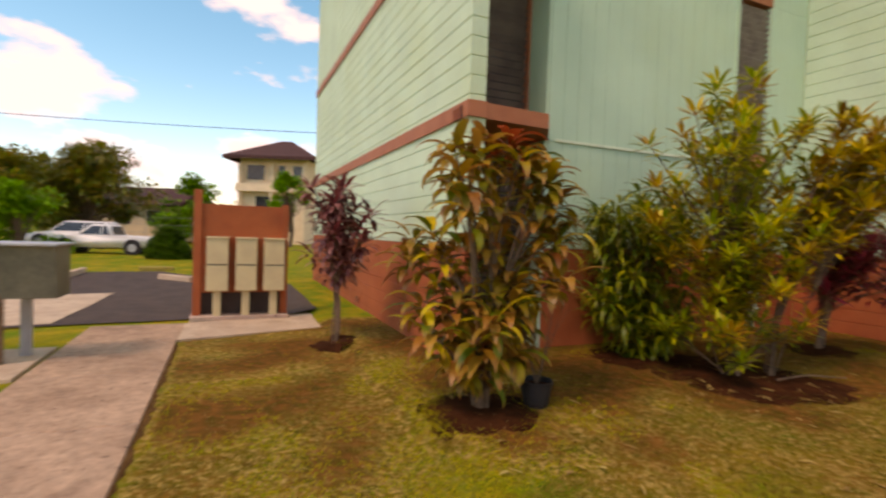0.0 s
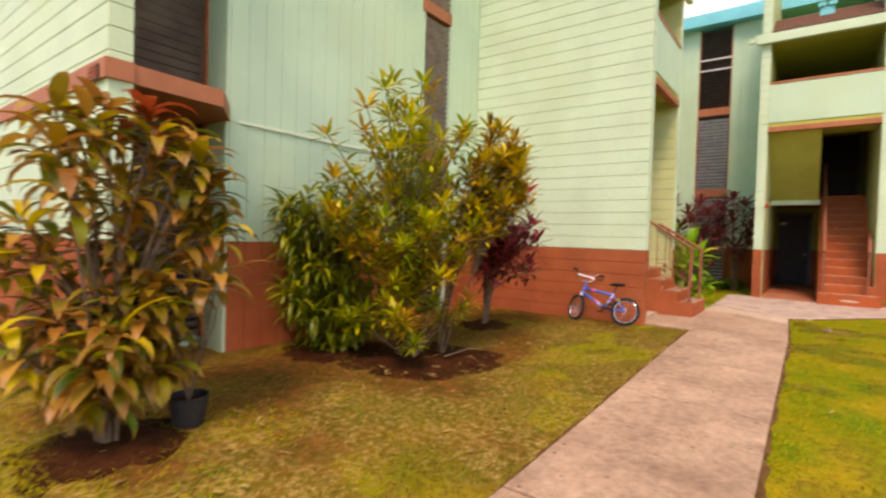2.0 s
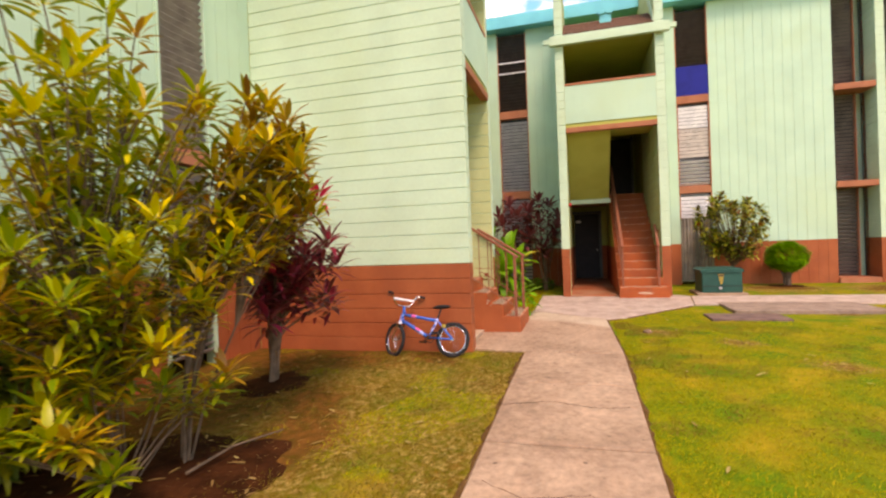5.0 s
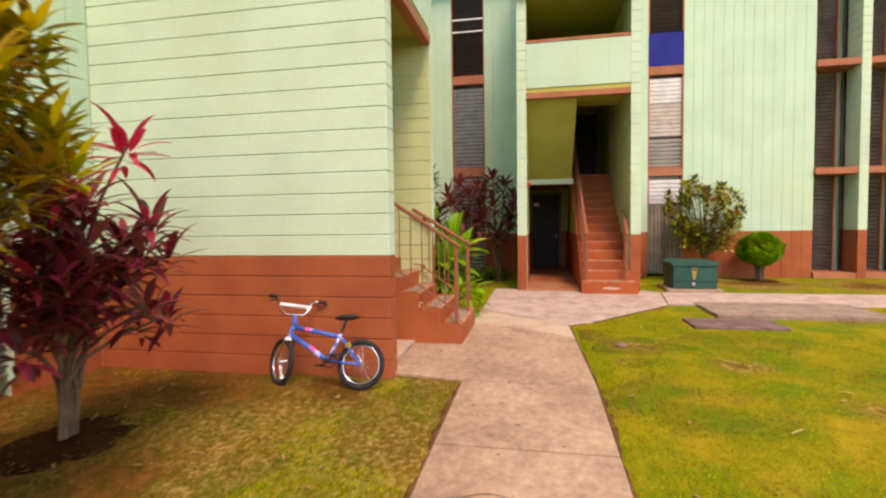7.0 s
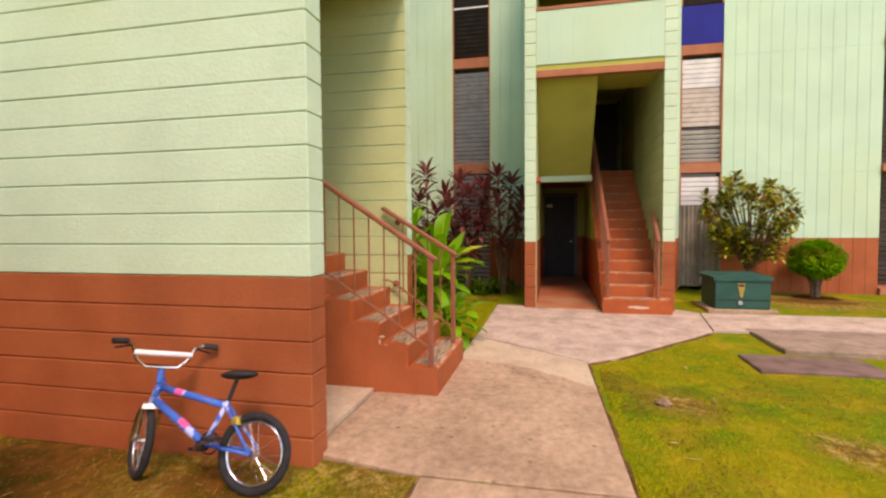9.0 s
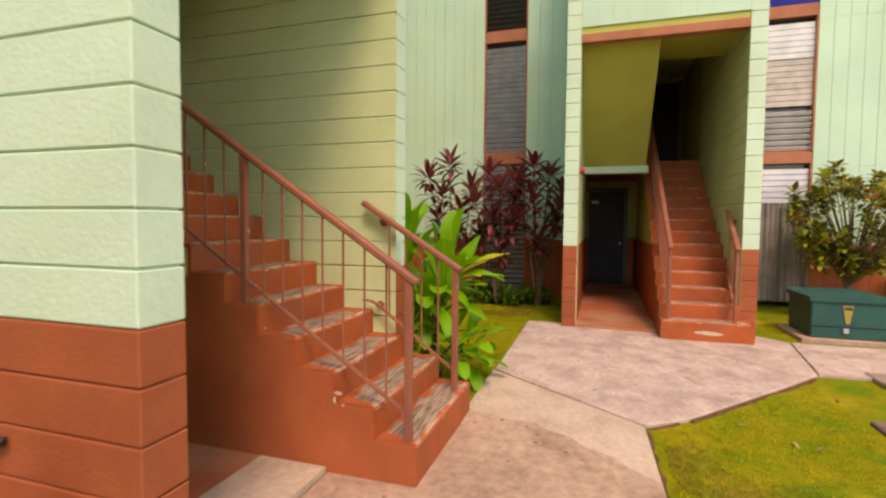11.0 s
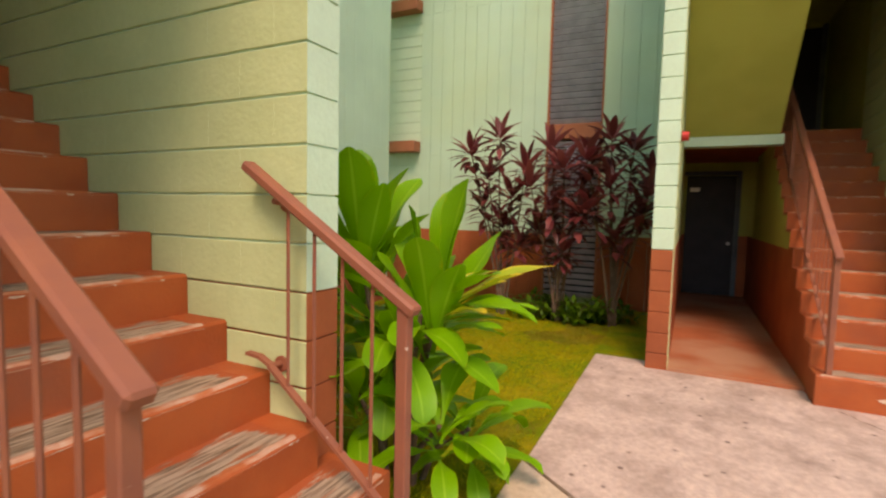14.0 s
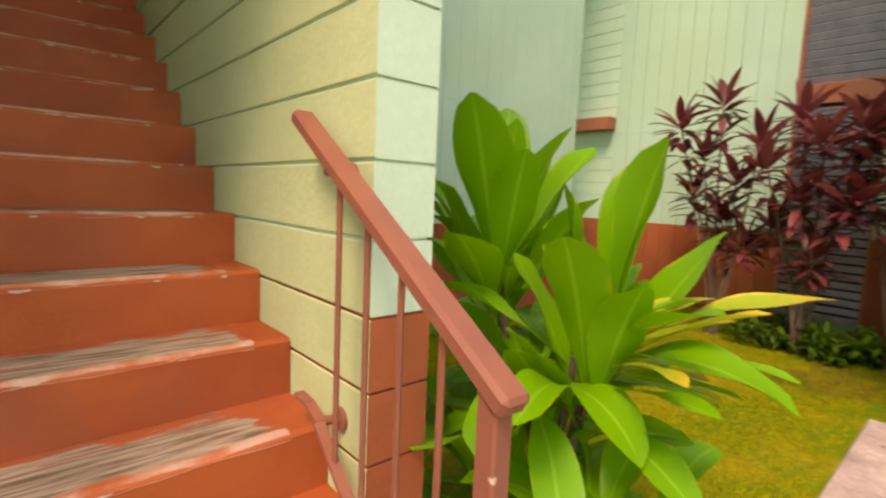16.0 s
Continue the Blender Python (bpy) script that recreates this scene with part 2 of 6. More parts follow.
M_SHINGLE = material("brown_shingle", (0.16, 0.075, 0.045), (0.10, 0.05, 0.03), 14, 0.9, bump=0.5, fine=30)
M_SLATB = material("brown_grey_slat", (0.17, 0.14, 0.125), (0.11, 0.09, 0.085), 3, 0.35, bump=0.0)
M_DARK = material("gap_shade", (0.02, 0.017, 0.015), (0.015, 0.012, 0.01), 3, 0.8, bump=0.0)
M_GLASS = material("dark_glass", (0.05, 0.05, 0.055), (0.03, 0.03, 0.035), 3, 0.15, bump=0.0, spec=0.5)
M_SLATG = material("grey_slat_glass", (0.54, 0.52, 0.58), (0.40, 0.39, 0.45), 5, 0.3, bump=0.0, spec=0.5)
M_SLATM = material("grey_brown_slat_glass", (0.36, 0.31, 0.30), (0.24, 0.20, 0.20), 5, 0.3, bump=0.0, spec=0.5)
M_SLATD = material("brown_slat", (0.06, 0.04, 0.035), (0.045, 0.03, 0.025), 5, 0.4, bump=0.0)
M_WHITE = material("white_slat", (0.80, 0.77, 0.77), (0.65, 0.62, 0.64), 3, 0.5, bump=0.05)
M_BLUE = material("blue_cloth", (0.012, 0.02, 0.22), (0.01, 0.015, 0.17), 3, 0.7, bump=0.1)
M_CURT = material("curtain", (0.58, 0.50, 0.45), (0.44, 0.38, 0.34), 6, 0.8, bump=0.1)
M_DRAPE = material("grey_drape", (0.27, 0.235, 0.19), (0.20, 0.17, 0.14), 4, 0.9, bump=0.1)
M_GREENBOX = material("green_enamel", (0.015, 0.085, 0.065), (0.012, 0.07, 0.055), 5, 0.5, bump=0.08)
M_BEIGE = material("beige_enamel", (0.62, 0.52, 0.30), (0.56, 0.46, 0.27), 4, 0.5, bump=0.05)
M_GREYMET = material("grey_metal", (0.40, 0.42, 0.43), (0.33, 0.35, 0.36), 4, 0.45, metal=0.4, bump=0.05)
# darker copy of the grey metal, used for the mailbox's shaded face
M_DARKMETAL = material("dark_grey_metal", (0.20, 0.19, 0.14), (0.14, 0.135, 0.10), 3, 0.5, metal=0.2, bump=0.1, mottle=0.2)
M_WOOD = material("weathered_wood", (0.28, 0.18, 0.11), (0.2, 0.12, 0.07), 5, 0.85, bump=0.4, fine=30)
M_BARK = material("bark", (0.17, 0.11, 0.07), (0.10, 0.065, 0.04), 9, 0.9, bump=0.6, fine=25)

# ---- building helpers ----
def part(name, bm, mat, parent=None, label="", smooth=False):
    me = bpy.data.meshes.new(name)
    bmesh.ops.recalc_face_normals(bm, faces=bm.faces)
    bm.to_mesh(me)
    bm.free()
    if mat:
        me.materials.append(mat)
    if smooth:
        me.shade_smooth()
    ob = new(name, me)
    ob.parent = parent
    return tagged(ob, label=label)


def thing(name, label, category, m=None, kind="", group=""):
    ob = new(name)
    if m is not None:
        ob.matrix_basis = m
    return tagged(ob, label, category, group, kind)


def box(bm, x0, x1, y0, y1, z0, z1, c=0.0):
    """A box between the given limits, its edges cut by c."""
    r = bmesh.ops.create_cube(bm, size=1, matrix=Matrix.LocRotScale(((x0 + x1) / 2, (y0 + y1) / 2, (z0 + z1) / 2), None, (abs(x1 - x0), abs(y1 - y0), abs(z1 - z0))))
    if c:
        edges = list({e for v in r["verts"] for e in v.link_edges})
        bmesh.ops.bevel(bm, geom=edges, offset=c, segments=1, affect="EDGES")
    return bm


def boxes(*specs, c=0.0):
    bm = bmesh.new()
    for s in specs:
        box(bm, *s, c=c)
    return bm


def bar(bm, a, b, r, sides=8, r2=None):
    """A round bar from a to b."""
    a, b = Vector(a), Vector(b)
    d = b - a
    q = d.to_track_quat("Z", "Y").to_matrix().to_4x4()
    bmesh.ops.create_cone(bm, cap_ends=True, segments=sides, radius1=r, radius2=r if r2 is None else r2, depth=d.length, matrix=Matrix.Translation((a + b) / 2) @ q)
    return bm


def beam(bm, a, b, w, h, c=0.0):
    """A rectangular bar from a to b, w wide and h high."""
    a, b = Vector(a), Vector(b)
    d = b - a
    q = d.to_track_quat("Y", "Z").to_matrix().to_4x4()
    r = bmesh.ops.create_cube(bm, size=1, matrix=Matrix.Translation((a + b) / 2) @ q @ Matrix.Diagonal((w, d.length, h, 1)))
    if c:
        bmesh.ops.bevel(bm, geom=list({e for v in r["verts"] for e in v.link_edges}), offset=c, segments=1, affect="EDGES")
    return bm


def prism(profile, x0, x1):
    """A profile in (y, z) drawn out along x."""
    bm = bmesh.new()
    a = [bm.verts.new((x0, y, z)) for y, z in profile]
    b = [bm.verts.new((x1, y, z)) for y, z in profile]
    k = len(profile)
    bm.faces.new(a)
    bm.faces.new(b[::-1])
    for i in range(k):
        bm.faces.new((a[i], b[i], b[(i + 1) % k], a[(i + 1) % k]))
    return bm


BAND, COURSE, STOREY = 1.165, 0.2032, 2.60
FLOOR2 = 2.73


def course_block(length, thick, h):
    """One block, its long edges cut so that only the bed joints show as grooves."""
    bm = boxes((0.0002, length - 0.0002, 0, thick, 0.0045, h - 0.0045))
    along = [e for e in bm.edges if abs(e.verts[0].co.x - e.verts[1].co.x) > 0.01]
    bmesh.ops.bevel(bm, geom=along, offset=0.004, segments=1, affect="EDGES")
    return bm


def block_wall(name, length, thick, z0, z1, m, label, brown_below=BAND, inner=0, blocks_to=None):
    """A wall of painted concrete block along local x, with the courses as pieces with a groove between them."""
    wall = part(name, boxes((0.012, length - 0.012, 0.012, thick - 0.012, z0, brown_below), (0.012, length - 0.012, 0.012, thick - 0.012, brown_below, z1)), M_GREEN, None)
    wall.data.materials.append(M_BROWN)
    for f in wall.data.polygons:
        f.material_index = 1 if f.center.z < brown_below - 0.001 else 0
    wall.matrix_basis = m
    tagged(wall, label, "wall", kind="structure")
    sets = {}
    k = math.floor((z0 - BAND) / COURSE)
    while BAND + k * COURSE < z1 - 0.02:
        low = max(z0, BAND + k * COURSE)
        high = min(z1, BAND + (k + 1) * COURSE)
        full = high - low > COURSE - 0.01
        mat = M_BROWN if high <= brown_below + 0.01 else M_GREEN
        key = (mat.name, round(high - low, 3))
        if blocks_to and high < blocks_to:
            h, edges_ = high - low, [0.0]
            x = 0.2 if k % 2 else 0.4
            while x < length - 0.05:
                edges_.append(x)
                x += 0.4
            edges_.append(length)
            for a, b in zip(edges_, edges_[1:]):
                bkey = key + (round(b - a, 2),)
                if bkey not in sets:
                    o = part("block", course_block(b - a, thick, h), mat, wall)
                    if inner:
                        o.data.materials.append(M_CREAM)
                        for f in o.data.polygons:
                            if f.normal.y * inner > 0.5:
                                f.material_index = 1
                    sets[bkey] = o.data
                else:
                    o = new("block", sets[bkey])
                    o.parent = wall
                o.location = (a, 0, low)
            k += 1
            continue
        if key not in sets:
            h = high - low
            o = part("block_course", boxes((0, length, 0, thick, 0.004, h - 0.004), c=0.005), mat, wall)
            if inner:
                o.data.materials.append(M_CREAM)
                for f in o.data.polygons:
                    if f.normal.y * inner > 0.5:
                        f.material_index = 1
            sets[key] = o.data
        else:
            o = new("block_course", sets[key])
            o.parent = wall
        o.location = (0, 0, low)
        k += 1
    return wall


def plank_wall(name, length, z0, z1, m, label, pitch=0.232, thick=0.16, brown_to=BAND, seams=(2.55, 5.15)):
    """Vertical grooved siding along local x, facing -y: boards as pieces, brown below the band."""
    wall = part(name, boxes((0, length, 0.02, thick, z0, z1)), M_PLANK, None)
    wall.matrix_basis = m
    tagged(wall, label, "wall", kind="structure")
    n = max(1, round(length / pitch))
    w = length / n
    data = {}
    levels = [z0] + ([brown_to] if z0 < brown_to < z1 else []) + [s for s in seams if z0 < s < z1] + [z1]
    for a, b in zip(levels, levels[1:]):
        mat = M_BROWN if b <= brown_to + 0.01 else M_PLANK
        for i in range(n):
            key = (round(b - a, 3), mat.name)
            if key not in data:
                o = part("siding_board", boxes((0.0022, w - 0.0022, 0, 0.03, 0.001, b - a - 0.001), c=0.002), mat, wall)
                data[key] = o.data
            else:
                o = new("siding_board", data[key])
                o.parent = wall
            o.location = (i * w, 0, a)
    return wall

# ---- ground ----
def smooth(t):
    t = min(1.0, max(0.0, t))
    return t * t * (3 - 2 * t)


def path_height(x):
    return -0.20 + 0.20 * smooth((x - 2.0) / 7.0) + 0.04 * smooth((x - 12.0) / 2.0)


def ground_height(x, y):
    h = path_height(x)
    if x < 9.3 and y > 1.2:
        t = smooth((y - 1.2) / 2.5)
        h = h * (1 - t) + (-0.10 + 0.08 * smooth((x - 5.5) / 2.5)) * t if x > 1.0 else h
    if y > 12:
        h += 0.05 * smooth((y - 12) / 14)
    # low mound of mulch beside the wall
    h += 0.04 * math.exp(-((x - 8.15) / 0.35) ** 2 - ((y - 2.4) / 0.9) ** 2)
    return h - 0.03 + 0.02 * noise.noise((x * 0.7, y * 0.7, 0))


def lattice(lo, hi, near_lo, near_hi, step, grow=1.35):
    v = list(np.arange(near_lo, near_hi + 1e-6, step))
    s, x = step, near_hi
    while x < hi:
        s *= grow
        x += s
        v.append(min(x, hi))
    s, x = step, near_lo
    while x > lo:
        s *= grow
        x -= s
        v.insert(0, max(x, lo))
    return v


gx, gy = lattice(-2500, 2500, -6, 21, 0.25), lattice(-2500, 2500, -8, 12, 0.25)
verts = [(x, y, ground_height(x, y)) for x in gx for y in gy]
ny = len(gy)
faces = [(i * ny + j, (i + 1) * ny + j, (i + 1) * ny + j + 1, i * ny + j + 1) for i in range(len(gx) - 1) for j in range(ny - 1)]
me = bpy.data.meshes.new("ground")
me.from_pydata(verts, [], faces)
me.shade_smooth()
me.materials.append(M_LAWN)
# bare spots; those at the shrubs are widened to cover their shade
BARE = [(8.05, 2.05, 0.55), (16.4, -4.4, 1.3), (16.2, -6.5, 1.2), (4.3, 3.8, 1.4), (3.9, 4.6, 1.2), (5.6, 4.4, 1.4), (6.6, 4.6, 1.2), (1.55, 3.25, 1.3), (4.55, 4.3, 1.5), (5.0, 3.4, 1.9), (6.95, 3.6, 1.2), (1.0, 6.3, 0.7), (3.0, 4.4, 1.2), (3.9, 2.9, 1.0), (8.4, 2.4, 0.7), (8.3, 4.3, 1.0), (2.6, 2.4, 0.9), (4.3, 2.9, 1.6), (5.3, 2.9, 1.5), (3.7, 3.5, 1.4), (10.25, -0.7, 0.34), (9.5, -1.6, 0.32), (8.3, -2.3, 0.35), (12.2, -3.9, 0.4)]


def bareness(x, y):
    """How far the grass is worn away, shrub shade included: round the shrubs and along the walls."""
    b = 0.0
    for cx, cy, r in BARE:
        b = max(b, 1.25 - math.hypot(x - cx, y - cy) / r)
    if 1.2 < y < 8.0 and -0.9 < x < 8.8:
        b = max(b, 0.47 + 0.17 * smooth((x - 1.6) / 2.2) + 0.44 * smooth((y - 2.0) / 1.7))
    if x < 8.6 and (-0.24 < y < 0.0 or 1.1 < y < 1.30):
        b = max(b, 0.62)
    return b + 0.45 * noise.noise((x * 1.3, y * 1.3, 5)) + 0.2 * noise.noise((x * 4, y * 4, 9))


worn = me.color_attributes.new("worn", "FLOAT_COLOR", "POINT")
for i, (x, y, z) in enumerate(verts):
    w = min(1.0, max(0.0, bareness(x, y))) if -6 < x < 21 and -8 < y < 12 else 0.0
    worn.data[i].color = (w, w, w, 1)
tagged(new("ground", me), "patchy yellow-green lawn with dry brown spots", "ground", kind="structure")


def slab(name, corners, mat, label, depth=0.14, lift=0.0, follow=True, category="pavement", parent=None, c=0.008):
    """A concrete slab with the given corners (x, y), following the path's slope."""
    bm = bmesh.new()
    top = [bm.verts.new((x, y, (path_height(x) if follow else 0) + lift)) for x, y in corners]
    bot = [bm.verts.new((x, y, (path_height(x) if follow else 0) + lift - depth)) for x, y in corners]
    bm.faces.new(top)
    bm.faces.new(bot[::-1])
    k = len(corners)
    for i in range(k):
        bm.faces.new((top[i], bot[i], bot[(i + 1) % k], top[(i + 1) % k]))
    if c:
        bmesh.ops.bevel(bm, geom=[e for e in bm.edges if e.verts[0] in top and e.verts[1] in top], offset=c, segments=1, affect="EDGES")
    o = part(name, bm, mat, parent)
    if parent is None:
        tagged(o, label, category, kind="structure")
    return o


# the walk to the stairs: one slab after the other
edges_x = [-4.2, -2.8, -1.4, 0.0, 1.45, 2.95, 4.4, 5.85, 7.3, 8.60]
walk_empty = tagged(new("pavement"), "weathered pinkish concrete footpath with cracked joints", "footpath", kind="structure")
for a, b in zip(edges_x, edges_x[1:]):
    slab("slab", [(a + 0.014, -0.06), (b - 0.014, -0.06), (b - 0.014, 1.16), (a + 0.014, 1.16)], M_CONC, "", parent=walk_empty, c=0.012)
ragged = [(10.46, 0.0), (10.60, 0.20), (10.72, 0.26), (10.80, 0.45), (10.95, 0.56), (11.02, 0.74), (11.14, 0.84), (11.10, 1.05), (11.20, 1.18), (11.16, 1.42)]
slab("slab", [(8.612, -0.06)] + ragged + [(10.02, 1.42), (10.02, 1.95), (8.75, 1.95), (8.612, 1.25)], M_CONC, "", parent=walk_empty)
slab("slab", ragged[::-1] + [(11.32, 0.03), (12.20, 1.20), (12.38, 1.42)], M_CONC2, "", parent=walk_empty)
slab("slab", [(11.345, 0.02), (11.6, -0.32), (12.5, -1.15), (13.2, -1.75), (14.6, -1.95), (14.92, -1.62), (14.92, 1.40), (12.40, 1.40), (12.225, 1.185)], M_CONC3, "", parent=walk_empty)
slab("slab", [(13.22, -1.77), (14.62, -1.97), (14.62, -9.0), (13.35, -9.0)], M_CONC3, "", parent=walk_empty)


def crack(pts, seed):
    """A thin jagged crack filled with dirt, lying on the slab."""
    rg, bm, rows = random.Random(seed), bmesh.new(), []
    line = []
    for (xa, ya), (xb, yb) in zip(pts, pts[1:]):
        k = max(2, int(math.hypot(xb - xa, yb - ya) / 0.05))
        line += [(xa + (xb - xa) * i / k + rg.uniform(-0.012, 0.012), ya + (yb - ya) * i / k + rg.uniform(-0.012, 0.012)) for i in range(k)]
    for (xa, ya), (xb, yb) in zip(line, line[1:]):
        d = math.hypot(xb - xa, yb - ya) + 1e-6
        w = rg.uniform(0.0015, 0.005)
        nx, ny = -(yb - ya) / d * w, (xb - xa) / d * w
        z = path_height(xa) + 0.0015
        rows.append((bm.verts.new((xa + nx, ya + ny, z)), bm.verts.new((xa - nx, ya - ny, z))))
    for a, b in zip(rows, rows[1:]):
        bm.faces.new((a[0], b[0], b[1], a[1]))
    return part("crack", bm, M_SOIL, walk_empty, "dirt-filled crack")


crack([(5.05, -0.05), (5.2, 0.4), (5.1, 0.8), (5.3, 1.15)], 1)
crack([(6.6, 1.15), (6.75, 0.7), (6.62, 0.3), (6.7, -0.05)], 2)
crack([(14.25, -0.55), (13.8, -0.85), (13.4, -1.25), (13.0, -1.55)], 3)
crack([(2.2, -0.05), (2.1, 0.5), (2.3, 1.15)], 6)
# the walk that crosses by the gable
cross = tagged(new("pavement"), "grey-brown concrete footpath beside the lawn", "footpath", kind="structure")
for a, b in zip([1.17, 2.6, 4.1, 5.6, 7.1], [2.6, 4.1, 5.6, 7.1, 8.3]):
    slab("slab", [(-2.08, a + 0.006), (-0.88, a + 0.006), (-0.88, b - 0.006), (-2.08, b - 0.006)], M_CONC, "", parent=cross)
slab("slab", [(-0.88, 7.1), (1.2, 7.6), (1.2, 8.9), (-0.88, 8.3)], M_CONC2, "", parent=cross)

# strips of bare soil along the edges of the walk
def soil_strip(pts, side):
    """A ragged strip of earth beside the slab's edge, which runs through pts; side gives the way out."""
    bm, rows = bmesh.new(), []
    for (xa, ya), (xb, yb) in zip(pts, pts[1:]):
        k = max(2, int(math.hypot(xb - xa, yb - ya) / 0.09))
        for i in range(k):
            f = i / k
            x, y = xa + (xb - xa) * f, ya + (yb - ya) * f
            w = 0.035 + 0.04 * noise.noise((x * 3, y * 3, 2)) + 0.04 * noise.noise((x * 11, y * 11, 4))
            w = max(0.012, w)
            row = []
            for q, h in ((-0.01, 0.0), (0.5, 0.008), (1.0, -0.012)):
                u, v = x + side[0] * w * q, y + side[1] * w * q
                row.append(bm.verts.new((u, v, max(ground_height(u, v), path_height(u) - 0.055) + 0.010 + h)))
            rows.append(row)
    for a, b in zip(rows, rows[1:]):
        for q in range(2):
            bm.faces.new((a[q], b[q], b[q + 1], a[q + 1]))
    o = part("soil_edge", bm, M_EDGE, smooth=True)
    return tagged(o, "dark bare soil along the edge of the footpath", "soil", kind="structure")


soil_strip([(-0.9, 1.16), (8.6, 1.16)], (0, 1))
soil_strip([(-4.0, -0.06), (8.6, -0.06), (11.30, 0.03), (11.58, -0.3)], (0.1, -1))
soil_strip([(11.6, -0.32), (12.5, -1.15), (13.2, -1.75)], (-0.65, -0.75))
soil_strip([(-0.88, 1.2), (-0.88, 7.0)], (1, 0))

# ---- stair bays ----
def stair_bay(m, v0, tag, over, U1, rail_u):
    """A stair bay: two block side walls, a passage, a flight of steps, the soffit above and the balcony guard."""
    CL, T, DEPTH, TOP, BACK = 2.08, 0.2, 3.18, 8.3, 5.5
    U0, V1 = (-0.18, -0.12) if tag == "a" else (0.0, 0.0)
    block_wall("wall_%s_1" % tag, DEPTH - V1, T, -0.4, TOP, m @ pose(U0 - T, DEPTH, 0, 0, 0, -90), "mint painted concrete block wall with a brown base", inner=1)
    block_wall("wall_%s_2" % tag, DEPTH, T, -0.4, TOP, m @ pose(CL, DEPTH, 0, 0, 0, -90), "mint painted block wall beside the stairs with a brown base", inner=-1, blocks_to=4.2 if tag == "a" else None)
    # deep walls coloured darker than the front ones to imitate shade
    for k, u in ((3, U0 - T), (4, CL)):
        o = part("wall_%s_%d" % (tag, k), boxes((u, u + T, DEPTH, BACK, -0.4, TOP)), M_SHADED)
        o.matrix_basis = m
        tagged(o, "inner wall of the stairwell, coloured olive for its shade", "wall", kind="structure")
    # steps
    RISE, RUN, N, Z0 = 0.19, 0.267, 14, 0.05
    st = thing("staircase", "rust-brown painted concrete stairs with worn bare treads", "stairs", m)
    prof = [(v0, -0.1)]
    for i in range(N):
        z = Z0 + RISE * (i + 1)
        prof += [(v0 + RUN * i, z - 0.012), (v0 + RUN * i + 0.012, z), (v0 + RUN * (i + 1), z)]
    prof += [(v0 + RUN * N, -0.1)]
    part("flight", prism(prof, U1, CL - 0.003), M_STEP, st)
    chips = bmesh.new()
    for i in range(N):
        z = Z0 + RISE * (i + 1)
        outer = v0 + RUN * i < -0.12
        if outer:
            low = -0.1 if i == 0 else z - RISE + 0.001
            part("step", boxes((CL - 0.003, CL + over, v0 + RUN * i + 0.002, -0.004, low, z - 0.001)), M_STEP, st)
        wide = CL + over - 0.05 if outer else CL - 0.12
        rg = random.Random(i * 7 + 3)
        u_a, u_b = U1 + 0.02, wide
        front, back = v0 + RUN * i + 0.0125, v0 + RUN * (i + 1) - 0.004
        nu, nv = 24, 6
        cut = rg.uniform(0.05, 0.14)
        bm = bmesh.new()
        grid = [[bm.verts.new((u_a + (u_b - u_a) * p / nu, front + (back - front) * q / nv, z + 0.002)) for q in range(nv + 1)] for p in range(nu + 1)]
        for p in range(nu):
            for q in range(nv):
                bm.faces.new((grid[p][q], grid[p + 1][q], grid[p + 1][q + 1], grid[p][q + 1]))
        tread = part("worn_patch", bm, M_WORN, st, "worn bare tread")
        wear = tread.data.color_attributes.new("worn", "FLOAT_COLOR", "POINT")
        for k, v in enumerate(tread.data.vertices):
            fu, fv = (v.co.x - u_a) / (u_b - u_a), (v.co.y - front) / (back - front)
            e = min(1, fu / 0.12) * min(1, (1 - fu) / cut) * min(1.0, 1.5 - 1.25 * fv)
            wv = 0.22 + 0.62 * e
            wear.data[k].color = (wv, wv, wv, 1)
        # paint rubbed pale along the nosing
        nose, strip = bmesh.new(), []
        for p in range(41):
            u = U1 + 0.03 + (wide - U1 - 0.03) * p / 40
            e = 0.5 + 0.5 * noise.noise((u * 6, i * 3.7, 1 if tag == "a" else 8)) + 0.35 * noise.noise((u * 23, i * 3.7, 3))
            e = max(0.0, min(1.0, e * (1.25 if tag == "b" else 0.75)))
            strip.append((nose.verts.new((u, front - 0.0135, z - 0.012 - 0.012 * e)), nose.verts.new((u, front - 0.0005, z + 0.0032)), nose.verts.new((u, front + 0.002 + 0.045 * e, z + 0.0032))))
        for a_, b_ in zip(strip, strip[1:]):
            nose.faces.new((a_[0], b_[0], b_[1], a_[1]))
            nose.faces.new((a_[1], b_[1], b_[2], a_[2]))
        part("worn_nosing", nose, M_NOSE, st, "pale rubbed nosing")
        # chips of paint along the nosing
        for q in range(rg.randint(2, 5)):
            cu, w, h = rg.uniform(U1 + 0.1, wide), rg.uniform(0.008, 0.045), rg.uniform(0.004, 0.011)
            pts = [(cu + w * math.cos(a_) * rg.uniform(0.6, 1), z - 0.016 - abs(h * math.sin(a_)) * rg.uniform(0.5, 1) + 0.004) for a_ in np.linspace(0, math.pi, 6)]
            chips.faces.new([chips.verts.new((u, v0 + RUN * i - 0.0015, zz)) for u, zz in pts])
    side_chips = [] if tag == "b" else [(-0.10, 0.50, 0.035, 0.016), (-0.075, 0.455, 0.012, 0.03), (-0.13, 0.43, 0.014, 0.010), (0.42, 0.86, 0.012, 0.008)]
    for cv, cz, a_, b_ in side_chips:
        rg = random.Random(int(cz * 1000))
